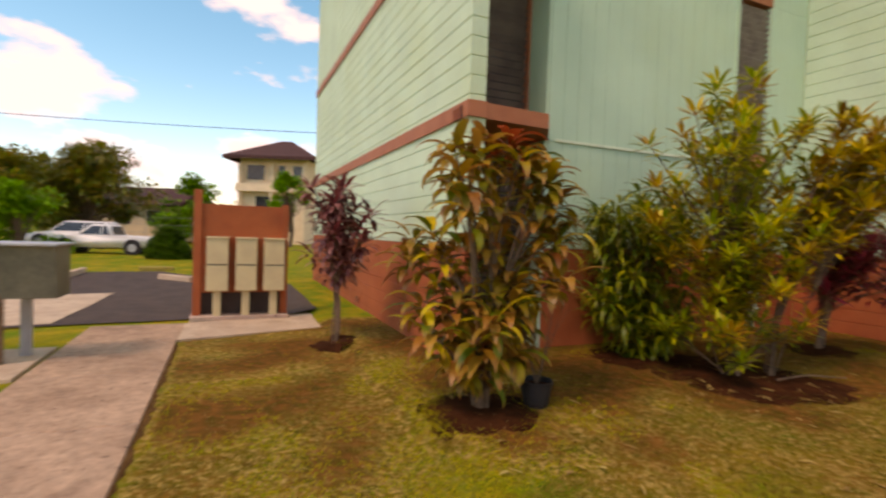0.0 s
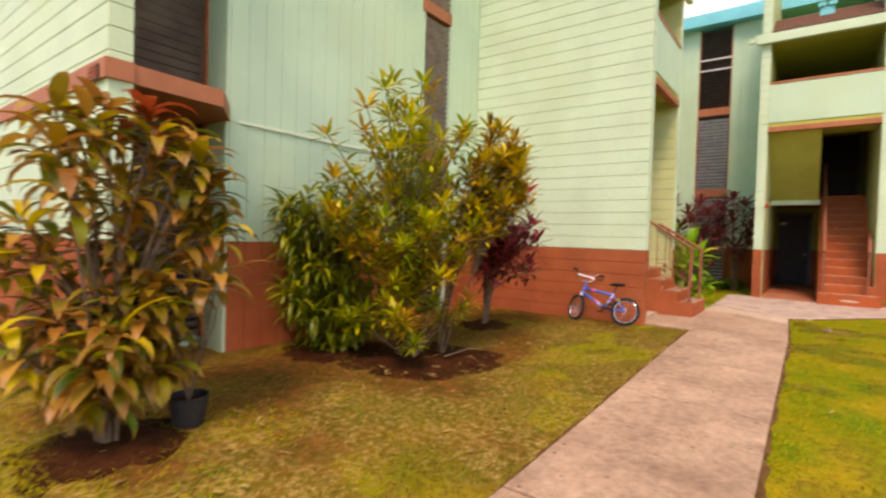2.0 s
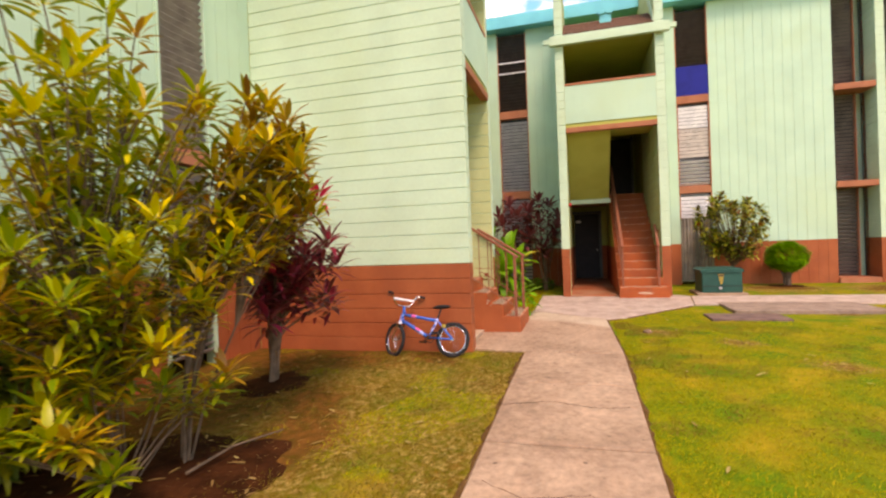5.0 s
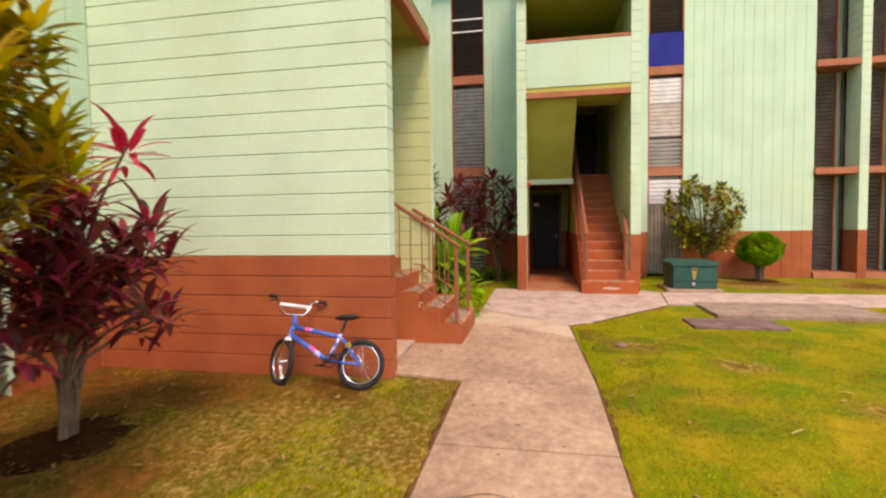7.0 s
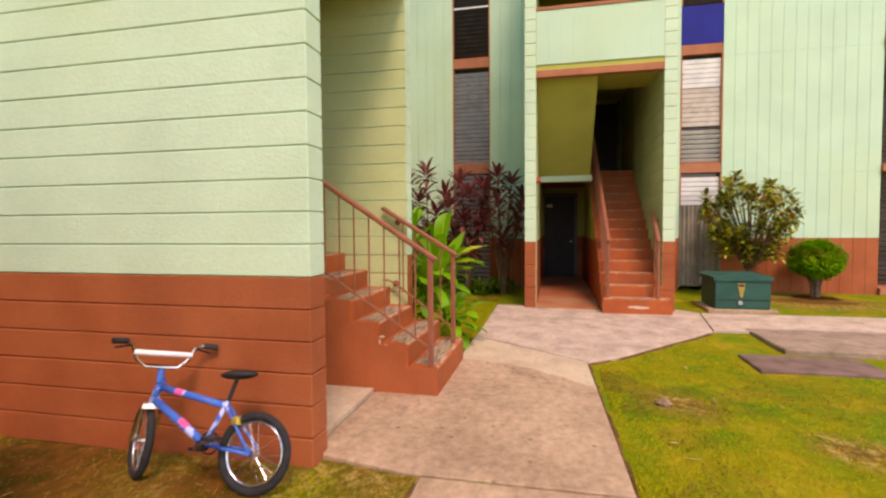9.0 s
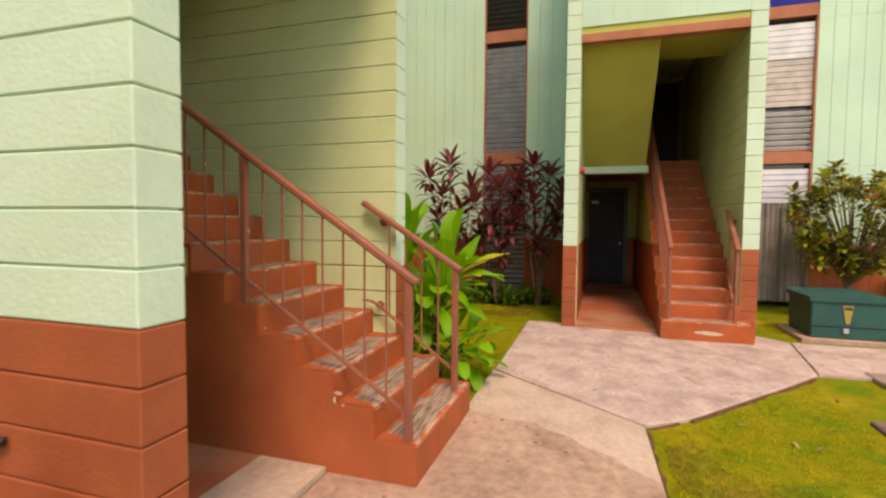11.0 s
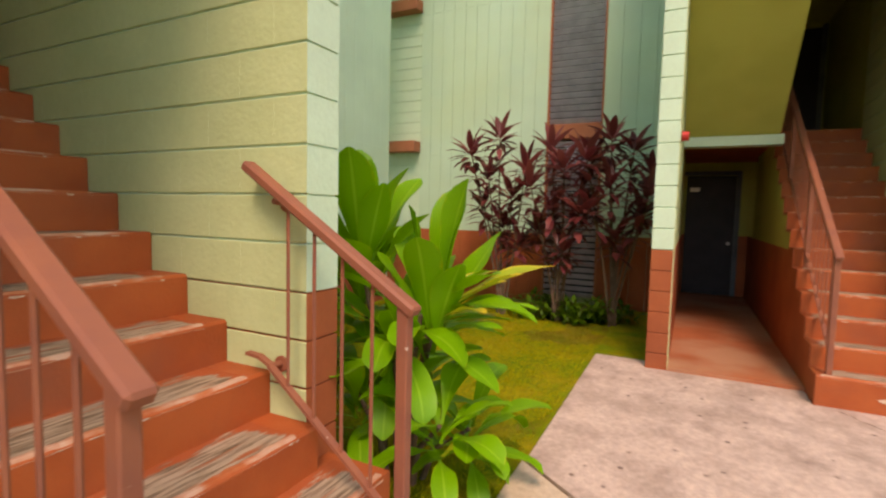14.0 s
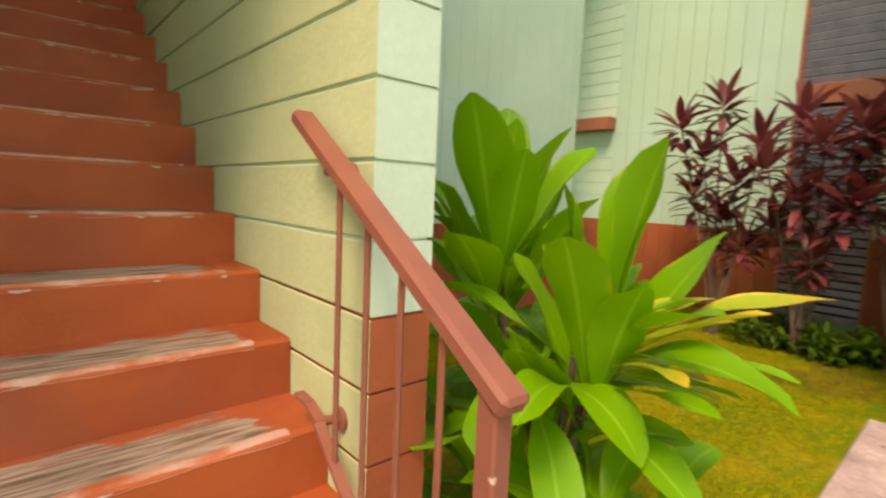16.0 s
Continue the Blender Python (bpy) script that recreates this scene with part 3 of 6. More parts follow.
        chips.faces.new([chips.verts.new((U1 - 0.0075, cv + a_ * math.cos(q) * rg.uniform(0.6, 1), cz + b_ * math.sin(q) * rg.uniform(0.6, 1))) for q in np.linspace(0, 5.6, 9)])
    if tag == "b":
        rg = random.Random(77)
        chips.faces.new([chips.verts.new((U1 + 0.55 + 0.20 * math.cos(q) * rg.uniform(0.7, 1), v0 - 0.0015, 0.10 + 0.032 * math.sin(q) * rg.uniform(0.5, 1))) for q in np.linspace(0, 6.0, 18)])
    tagged(part("chipped_edge", chips, M_CHIP, st, "chipped pale paint"), kind="stuff")
    # skirt of the flight on the passage side: brown below the band, shaded olive above it
    low = [(v0 + 0.004, -0.08)]
    for i in range(6):
        z = min(BAND, Z0 + RISE * (i + 1) - 0.004)
        low += [(v0 + RUN * i + 0.004 + (0.01 if i else 0), z), (v0 + RUN * (i + 1) + 0.014, z)]
    low += [(BACK, BAND), (BACK, -0.08)]
    part("skirt", prism(low, U1 - 0.006, U1 - 0.001), M_BROWN, st)
    side = [(v0 + RUN * 6 + 0.03, BAND)]
    for i in range(6, N):
        z = Z0 + RISE * (i + 1) - 0.03
        side += [(v0 + RUN * i + 0.03, z), (v0 + RUN * (i + 1) + (0.03 if i < N - 1 else 1.2), z)]
    side.append((v0 + RUN * N + 1.2, BAND))
    part("skirt", prism(side, U1 - 0.005, U1 - 0.001), M_SHADED, st)
    # passage, landing, back walls
    def put(name, bm, mat, label, category):
        o = part(name, bm, mat)
        o.matrix_basis = m
        return tagged(o, label, category, kind="structure")

    put("wall_%s_back" % tag, boxes((U0 - T, CL + T, BACK, BACK + 0.15, -0.2, TOP)), M_SHADED, "back wall of the stairwell, coloured olive for its shade", "wall")
    put("wall_%s_base" % tag, boxes((U0, U0 + 0.004, 0.3, BACK, 0.0, BAND), (U0, U1, BACK - 0.006, BACK - 0.001, 0.0, BAND)), M_BROWN, "brown painted base of the passage wall", "wall")
    put("floor_%s" % tag, boxes((U0, U1, -0.01, BACK, -0.2, 0.03)), M_FLOOR, "brown painted passage floor worn pale in the middle", "floor")
    if tag == "a":
        put("floor_a_2", boxes((U0 + 0.004, U1 - 0.01, -0.012, 0.46, -0.02, 0.034)), M_CONC2, "bare concrete sill of the passage", "floor")
    top_v = v0 + RUN * N
    put("floor_%s_3" % tag, boxes((U0, U1 - 0.01, 2.3, BACK, FLOOR2 - 0.2, FLOOR2 - 0.003), (U1 - 0.01, CL, top_v, BACK, FLOOR2 - 0.2, FLOOR2 - 0.003)), M_STEP, "brown upper landing", "floor")
    put("soffit_%s" % tag, prism([(0.22, 4.06), (0.22, 4.12), (0.9, 4.12), (2.4, 2.84), (2.4, 2.52), (2.1, 2.52)], U0 + 0.004, U1 - 0.05), M_SHADED, "sloping soffit under the upper stairs, coloured olive for its shade", "soffit")
    put("soffit_%s_2" % tag, boxes((U0, U1 - 0.01, 2.06, 2.3, 2.40, 2.52)), M_GREEN, "pale edge board under the soffit", "soffit")
    # the slabs at 4.9 are added to keep upper light out of the stairwell
    put("ceiling_%s" % tag, boxes((U0, CL, 0.02, 1.5, 4.14, 4.24), (U1 - 0.05, CL, 1.5, BACK, 4.9, 5.0), (U0, U1 - 0.05, 2.4, BACK, 4.9, 5.0), (U0, CL, 0.1, BACK, 6.2, 6.28)), M_SHADED, "stairwell ceiling in shade olive, with slabs added to block light", "ceiling")
    put("wall_%s_5" % tag, boxes((U0, CL, 1.42, 1.5, 4.24, 5.0)), M_CREAM, "cream wall above the half landing", "wall")
    g = thing("balcony_guard", "mint boarded balcony guard with brown beam and cap", "balcony", m, kind="structure")
    part("beam", boxes((U0, CL, -0.02, 0.12, 4.02, 4.14), c=0.006), M_TRIM, g)
    # near-black bar imitates the shade in the gap below the boards
    part("gap", boxes((U0, CL, 0.03, 0.1, 4.14, 4.24)), M_DARK, g)
    part("cap", boxes((U0, CL, -0.015, 0.12, 5.16, 5.22), c=0.006), M_TRIM, g)
    for i in range(10):
        part("board", boxes((U0 + (CL - U0) / 10 * i + 0.0004, U0 + (CL - U0) / 10 * (i + 1) - 0.0004, 0.0, 0.08, 4.24, 5.16), c=0.001), M_PLANK, g)
    r = thing("canopy", "pale beam and brown shingled pent roof over the stairs", "canopy", m, kind="structure")
    part("fascia", boxes((U0 - 0.32, CL + 0.32, -0.14, -0.02, 6.14, 6.36), c=0.01), M_GREEN, r)
    part("end_block", boxes((U0 - 0.46, U0 - 0.32, -0.12, -0.04, 6.2, 6.3)), M_GREEN, r)
    part("end_block", boxes((CL + 0.32, CL + 0.46, -0.12, -0.04, 6.2, 6.3)), M_GREEN, r)
    for i in range(5):
        part("shingle_row", boxes((U0, CL, 0.0, 0.25, -0.012, 0.012)), M_SHINGLE, r).matrix_basis = Matrix.Translation((0, -0.03 + i * 0.2, 6.42 + i * 0.125)) @ Matrix.Rotation(radians(30), 4, "X")
    part("deck", prism([(0.0, 6.36), (1.0, 6.98), (1.0, 6.5), (0.0, 6.34)], U0 + 0.001, CL - 0.001), M_SHINGLE, r)
    part("side_board", prism([(0.0, 6.4), (0.0, 6.55), (1.5, 8.2), (1.5, 7.9)], CL - 0.03, CL - 0.004), M_GREEN, r)
    lamp = thing("floodlight", "small pale floodlight on the canopy roof", "lamp", m)
    part("head", boxes((0.86, 1.02, 0.55, 0.68, 7.02, 7.12), c=0.015), M_TURQ, lamp)
    part("head", boxes((1.06, 1.22, 0.55, 0.68, 7.02, 7.12), c=0.015), M_TURQ, lamp)
    part("bracket", boxes((0.9, 1.18, 0.6, 0.66, 6.7, 7.03)), M_TURQ, lamp)
    # doors
    d = thing("door", "dark entrance door with a slate-grey frame and pale plate", "door", m, kind="structure")
    part("leaf", boxes((0.04, 0.86, BACK - 0.08, BACK - 0.03, 0.04, 2.28), c=0.004), M_DOOR, d)
    part("frame", boxes((0.86, 0.94, BACK - 0.12, BACK - 0.02, 0.04, 2.36), (0.0, 0.94, BACK - 0.12, BACK - 0.02, 2.29, 2.36)), M_FRAME, d)
    part("plate", boxes((0.10, 0.26, BACK - 0.09, BACK - 0.082, 1.98, 2.06)), M_WHITE, d, "pale plate")
    part("knob", bar(bmesh.new(), (0.78, BACK - 0.14, 1.02), (0.78, BACK - 0.08, 1.02), 0.03, 12), M_GREYMET, d)
    d2 = thing("door", "dark door at the head of the stairs", "door", m, kind="structure")
    part("leaf", boxes((1.05, 1.98, BACK - 0.06, BACK - 0.02, FLOOR2, FLOOR2 + 2.05), c=0.004), M_DOOR, d2)
    part("frame", boxes((1.98, 2.05, BACK - 0.08, BACK - 0.02, FLOOR2, FLOOR2 + 2.1)), M_FRAME, d2)
    al = thing("alarm_bell", "small red alarm bell on the wall", "alarm", m)
    part("bell", bar(bmesh.new(), (U0 + 0.012, 0.16, 2.26), (U0 + 0.07, 0.16, 2.26), 0.045, 14), material("red_enamel_%s" % tag, (0.55, 0.04, 0.03), None, 9, 0.4, bump=0), al)
    part("base", bar(bmesh.new(), (U0 + 0.002, 0.16, 2.26), (U0 + 0.012, 0.16, 2.26), 0.055, 14), M_RAIL, al)

    # rails
    def rail(u0, va, za, vb, zb, lo_a, lo_b, posts, n_bal, label, wall_end, skew=0.0):
        h = thing("handrail", label, "handrail", m)
        uu = lambda v: u0 + skew * (v - va) / (vb - va)
        zt = lambda v: za + (zb - za) * (v - va) / (vb - va)
        zl = lambda v: lo_a + (lo_b - lo_a) * (v - va) / (vb - va)
        part("top_rail", beam(bmesh.new(), (uu(va), va, za), (uu(vb), vb, zb), 0.062, 0.042, c=0.009), M_RAIL, h)
        low_end = vb - 0.14 if wall_end else vb
        bm = beam(bmesh.new(), (uu(va), va + 0.05, zl(va + 0.05)), (uu(low_end), low_end, zl(low_end)), 0.030, 0.014)
        if wall_end:
            u = uu(vb)
            beam(bm, (u, low_end, zl(low_end)), (u, low_end + 0.07, zl(low_end) + 0.03), 0.03, 0.014)
            beam(bm, (u, low_end + 0.07, zl(low_end) + 0.03), (u, vb, zl(low_end) + 0.035), 0.03, 0.014)
        part("bottom_rail", bm, M_RAIL, h)
        for v, foot in posts:
            u = uu(v)
            part("post", boxes((u - 0.022, u + 0.022, v - 0.022, v + 0.022, foot, zt(v) - 0.01), c=0.004), M_RAIL, h)
        va2, vb2 = posts[0][0], vb
        stops = [p[0] for p in posts] + ([] if wall_end else [vb])
        spans = list(zip(stops, stops[1:])) if not wall_end else [(posts[0][0], vb - 0.10)]
        for a_, b_ in spans:
            k = n_bal
            for i in range(1, k):
                v = a_ + (b_ - a_) * i / k
                u = uu(v)
                part("baluster", bar(bmesh.new(), (u, v, zl(v)), (u, v, zt(v) - 0.012), 0.0075, 6), M_RAIL, h)
        if wall_end:
            for v, z in ((vb - 0.16, zt(vb - 0.16) - 0.05), (vb - 0.13, zl(vb - 0.14))):
                u = uu(v)
                part("bracket", bar(bmesh.new(), (u, v, z), (CL, v, z - 0.01), 0.014, 8), M_RAIL, h)
                part("flange", bar(bmesh.new(), (CL - 0.012, v, z - 0.01), (CL - 0.002, v, z - 0.01), 0.035, 12), M_RAIL, h)

    d0 = v0 + 0.60
    rail(rail_u, -0.585 + d0, 1.18, 3.05 + d0, 3.60, 0.36, 2.80, [(-0.53 + d0, 0.24), (0.61 + d0, 0.99), (1.85 + d0, 1.9)], 8, "brown painted iron handrail with thin balusters", False)
    rail(1.965, -0.585 + d0, 1.17, 0.26 + d0, 1.69, 0.36, 0.96, [(-0.54 + d0, 0.24)], 5, "short brown iron handrail fixed to the wall", True, 0.045)


BAY_A = pose(8.98, 1.97, 0)
BAY_B = pose(14.68, 0.69, 0.04, 0, 0, -90)
stair_bay(BAY_A, -0.60, "a", 0.14, 0.98, 1.03)
stair_bay(BAY_B, -0.34, "b", 0.10, 1.10, 1.19)

# ---- building a: gable, recess, boarded front ----
block_wall("wall_gable", 10.0, 0.2, -0.4, 8.6, pose(2.0, 14.54, 0, 0, 0, -90), "pale mint block gable wall with a brown base")
plank_wall("wall_front_a", 3.42, -0.4, 8.3, pose(3.44, 5.15, 0), "mint vertical boarded wall with a brown base")
plank_wall("wall_front_a_2", 0.94, -0.4, 8.3, pose(7.66, 5.15, 0), "narrow mint boarded wall with a brown base")
plank_wall("wall_front_a_3", 5.3, -0.4, 8.3, pose(11.26, 5.15, 0), "mint boarded wall with a brown base")


def louvre_window(name, x0, x1, z0, z1, m, slat_mat, label, frame_mat=M_TRIM, pitch=0.105, depth=0.12, tilt=35, panel=None):
    """A jalousie: a frame, a dark back and tilted slats."""
    w = thing(name, label, "window", m, kind="structure")
    part("back", boxes((x0, x1, depth + 0.05, depth + 0.08, z0, z1)), M_GLASS, w)
    part("frame", boxes((x0, x0 + 0.03, -0.004, depth, z0, z1)), frame_mat, w)
    part("frame", boxes((x1 - 0.03, x1, -0.004, depth, z0, z1)), frame_mat, w)
    n = int((z1 - z0) / pitch)
    data = None
    for i in range(n):
        if data is None:
            bm = boxes((x0 + 0.03, x1 - 0.03, -0.003, 0.003, -0.046, 0.046))
            bmesh.ops.rotate(bm, verts=bm.verts, matrix=Matrix.Rotation(radians(tilt), 3, "X"))
            o = part("slat", bm, slat_mat, w)
            data = o.data
        else:
            o = new("slat", data)
            o.parent = w
        o.location = (0, depth * 0.55, z0 + pitch * (i + 0.5))
    return w


def ledge(x0, x1, z, m, thick=0.2, out=0.02, deep=0.5):
    o = part("ledge", boxes((x0, x1, -out, deep, z - thick, z), c=0.006), M_TRIM)
    o.matrix_basis = m
    return tagged(o, "brown painted concrete floor ledge", "ledge", kind="structure")


# recess beside the gable
for z in (2.72, 5.30):
    bm = bmesh.new()
    pts = ((2.19, 4.54), (3.06, 4.60), (3.44, 5.15), (3.44, 5.75), (2.19, 5.75))
    lo, hi = [bm.verts.new((x, y, z - 0.17)) for x, y in pts], [bm.verts.new((x, y, z)) for x, y in pts]
    bm.faces.new(lo[::-1])
    bm.faces.new(hi)
    for i in range(5):
        bm.faces.new((lo[i], lo[(i + 1) % 5], hi[(i + 1) % 5], hi[i]))
    tagged(part("ledge", bm, M_TRIM), "brown painted concrete floor ledge", "ledge", kind="structure")
    o = part("ledge", boxes((1.97, 2.0, 4.52, 14.54, z - 0.17, z)), M_TRIM)
    tagged(o, "brown painted band along the gable", "ledge", kind="structure")
    o = part("ledge", boxes((1.97, 2.19, 4.50, 4.535, z - 0.17, z)), M_TRIM)
    tagged(o, "brown painted end of the band", "ledge", kind="structure")
v = thing("vent", "small dark vent box on the brown band", "vent", pose(1.955, 4.72, 2.605))
part("box", boxes((0.0, 0.016, -0.09, 0.13, -0.065, 0.075), c=0.003), M_SLATD, v)
for i in range(4):
    part("slat", boxes((-0.008, 0.001, -0.08, 0.12, -0.055 + i * 0.033, -0.035 + i * 0.033)), M_BROWN, v)
o = part("wall_recess", boxes((3.40, 3.44, 5.16, 5.9, -0.4, 8.3), (2.2, 3.40, 5.75, 5.9, -0.4, 0.2)), M_PLANK)
tagged(o, "mint side wall of the window recess", "wall", kind="structure")
for z0, z1 in ((0.0, 2.55), (2.72, 5.13), (5.3, 8.0)):
    louvre_window("window_1", 2.2, 3.40, z0, z1, pose(0, 5.58, 0), M_SLATB, "dark jalousie window in a recess")
for z0, z1 in ((0.1, 2.55), (2.78, 5.1), (5.35, 8.0)):
    louvre_window("window_2", 6.86, 7.66, z0, z1, pose(0, 5.12, 0), M_SLATM, "grey-brown jalousie window in the boarded wall", frame_mat=M_PLANK, pitch=0.088, tilt=52)
for z in (2.76, 5.33):
    o = part("ledge", boxes((6.86, 7.66, 5.13, 5.3, z - 0.2, z)), M_TRIM)
    tagged(o, "brown painted window band", "ledge", kind="structure")
o = part("wall_core_a", boxes((2.2, 8.77, 6.0, 14.5, -0.4, 8.3), (8.77, 11.27, 7.7, 14.5, -0.4, 8.3), (11.27, 16.6, 6.0, 14.5, -0.4, 8.3), (16.5, 16.6, 5.16, 6.0, -0.4, 8.3)), M_GREEN)
tagged(o, "mint walls of the block of flats", "wall", kind="structure")
o = part("roof_a", boxes((1.5, 17.0, 4.4, 15.0, 8.6, 9.0)), M_TURQ)
tagged(o, "turquoise roof fascia", "roof", kind="structure")

# ---- building b: boarded front with window columns ----
FB = pose(17.83, 0, 0.03, 0, 0, -90)      # local x runs towards -y, local -y faces the court


def fb(y):
    return -y


plank_wall("wall_front_b", 2.44, -0.4, 8.05, FB @ pose(fb(5.25), 0, 0), "mint boarded wall with a brown base")
plank_wall("wall_front_b_2", 1.01, -0.4, 8.05, FB @ pose(fb(1.90), 0, 0), "mint boarded wall beside the stair bay")
plank_wall("wall_front_b_3", 0.77, -0.4, 8.05, FB @ pose(fb(-1.59), 0, 0), "mint boarded strip beside the stair bay")
plank_wall("wall_front_b_4", 3.0, -0.4, 8.05, FB @ pose(fb(-3.22), 0, 0), "wide mint boarded wall with a brown base")
block_wall("wall_fin_b", 0.9, 0.2, -0.4, 8.05, FB @ pose(fb(6.15), 0.05, 0), "mint block wall in the corner of the court")
for z in (2.82, 5.42):
    ledge(fb(6.1), fb(5.27), z, FB @ pose(0, -0.1, 0), 0.2, 0.1, 0.2)
for z in (3.0, 5.55):
    ledge(fb(2.81), fb(1.90), z, FB, 0.24, -0.02, 0.2)
for z in (2.84, 5.44):
    ledge(fb(-2.36), fb(-3.22), z, FB, 0.22, -0.02, 0.2)
louvre_window("window_3", fb(2.81), fb(1.90), 3.0, 5.31, FB, M_SLATG, "grey glass jalousie window")
louvre_window("window_3", fb(2.81), fb(1.90), 5.55, 7.98, FB, M_SLATD, "dark brown jalousie window")
louvre_window("window_3", fb(2.81), fb(1.90), 0.1, 2.76, FB, M_SLATG, "grey glass jalousie window behind plants")
louvre_window("window_4", fb(-2.36), fb(-3.22), 4.5, 5.22, FB, M_WHITE, "white jalousie slats", tilt=10)
louvre_window("window_4", fb(-2.36), fb(-3.22), 1.9, 2.62, FB, M_WHITE, "white jalousie slats", tilt=10)
louvre_window("window_4", fb(-2.36), fb(-3.22), 2.84, 3.65, FB, M_WHITE, "half-open white jalousie slats", tilt=50)
louvre_window("window_4", fb(-2.36), fb(-3.22), 3.65, 4.5, FB, M_CURT, "jalousie window with a pale curtain", tilt=5)


def curtain_window(x0, x1, z0, z1, m):
    """A pane with a folded curtain close behind it."""
    w = thing("window_4", "tall window with a folded grey curtain behind it", "window", m, kind="structure")
    bm, rows = bmesh.new(), []
    for i in range(61):
        x = x0 + 0.04 + (x1 - x0 - 0.08) * i / 60
        y = 0.075 + 0.022 * math.sin(i * 0.9) + 0.01 * math.sin(i * 0.37)
        rows.append((bm.verts.new((x, y, z0)), bm.verts.new((x, y, z1))))
    for a, b in zip(rows, rows[1:]):
        bm.faces.new((a[0], b[0], b[1], a[1]))
    part("curtain", bm, M_DRAPE, w, smooth=True)
    for a, b in ((x0, x0 + 0.04), (x1 - 0.04, x1), ((x0 + x1) / 2 - 0.015, (x0 + x1) / 2 + 0.015)):
        part("frame", boxes((a, b, -0.004, 0.05, z0, z1), c=0.004), M_DARKMETAL, w)
    part("back", boxes((x0, x1, 0.12, 0.15, z0, z1)), M_GLASS, w)


curtain_window(fb(-2.36), fb(-3.22), 0.1, 1.9, FB)
louvre_window("window_4", fb(-2.36), fb(-3.22), 6.28, 7.95, FB, M_SLATD, "dark jalousie window")
for z in (6.72, 7.05):
    o = part("trim", boxes((fb(2.81) + 0.03, fb(1.90) - 0.03, -0.01, 0.02, z, z + 0.035)), M_WHITE)
    o.matrix_basis = FB
    tagged(o, "white bar across the dark window", "trim", kind="structure")
o = part("window_4", boxes((fb(-2.36), fb(-3.22), 0.02, 0.06, 5.44, 6.28)), M_BLUE)
o.matrix_basis = FB
tagged(o, "blue cloth screen in the window", "window", kind="structure")
# fins and balconies further along
for i, y in enumerate((-7.15, -8.2, -12.0)):
    block_wall("wall_fin_b_%d" % i, 0.75, 0.2, -0.4, 8.05, FB @ pose(fb(y), 0.65, 0, 0, 0, -90), "mint block fin wall with a brown base")
for z in (0.12, 2.7, 5.3):
    ledge(fb(-6.22), fb(-12.0), z, FB @ pose(0, -0.08, 0), 0.16, 0.0, 0.7)
for a, b in ((-6.22, -6.95), (-7.15, -8.0), (-8.2, -11.8)):
    for z0, z1 in ((0.12, 2.54), (2.7, 5.14), (5.3, 8.0)):
        # brown-grey slats stand in for reflections on dark glass
        louvre_window("window_5", fb(a), fb(b), z0, z1, FB @ pose(0, 0.5, 0), M_SLATB, "window between fin walls, glass reflections put into its slat colour")
o = part("wall_core_b", boxes((fb(6.1), fb(0.9), 0.3, 9, -0.4, 8.05), (fb(0.9), fb(-1.6), 2.55, 9, -0.4, 8.05), (fb(-1.6), fb(-2.36), 0.3, 9, -0.4, 8.05), (fb(-2.36), fb(-12), 0.8, 9, -0.4, 8.05)), M_GREEN)
o.matrix_basis = FB
tagged(o, "mint walls of the far block of flats", "wall", kind="structure")
o = part("roof_b", boxes((fb(9), fb(-13), -0.35, 10, 8.05, 8.42)), M_TURQ)
o.matrix_basis = FB
tagged(o, "turquoise roof fascia", "roof", kind="structure")

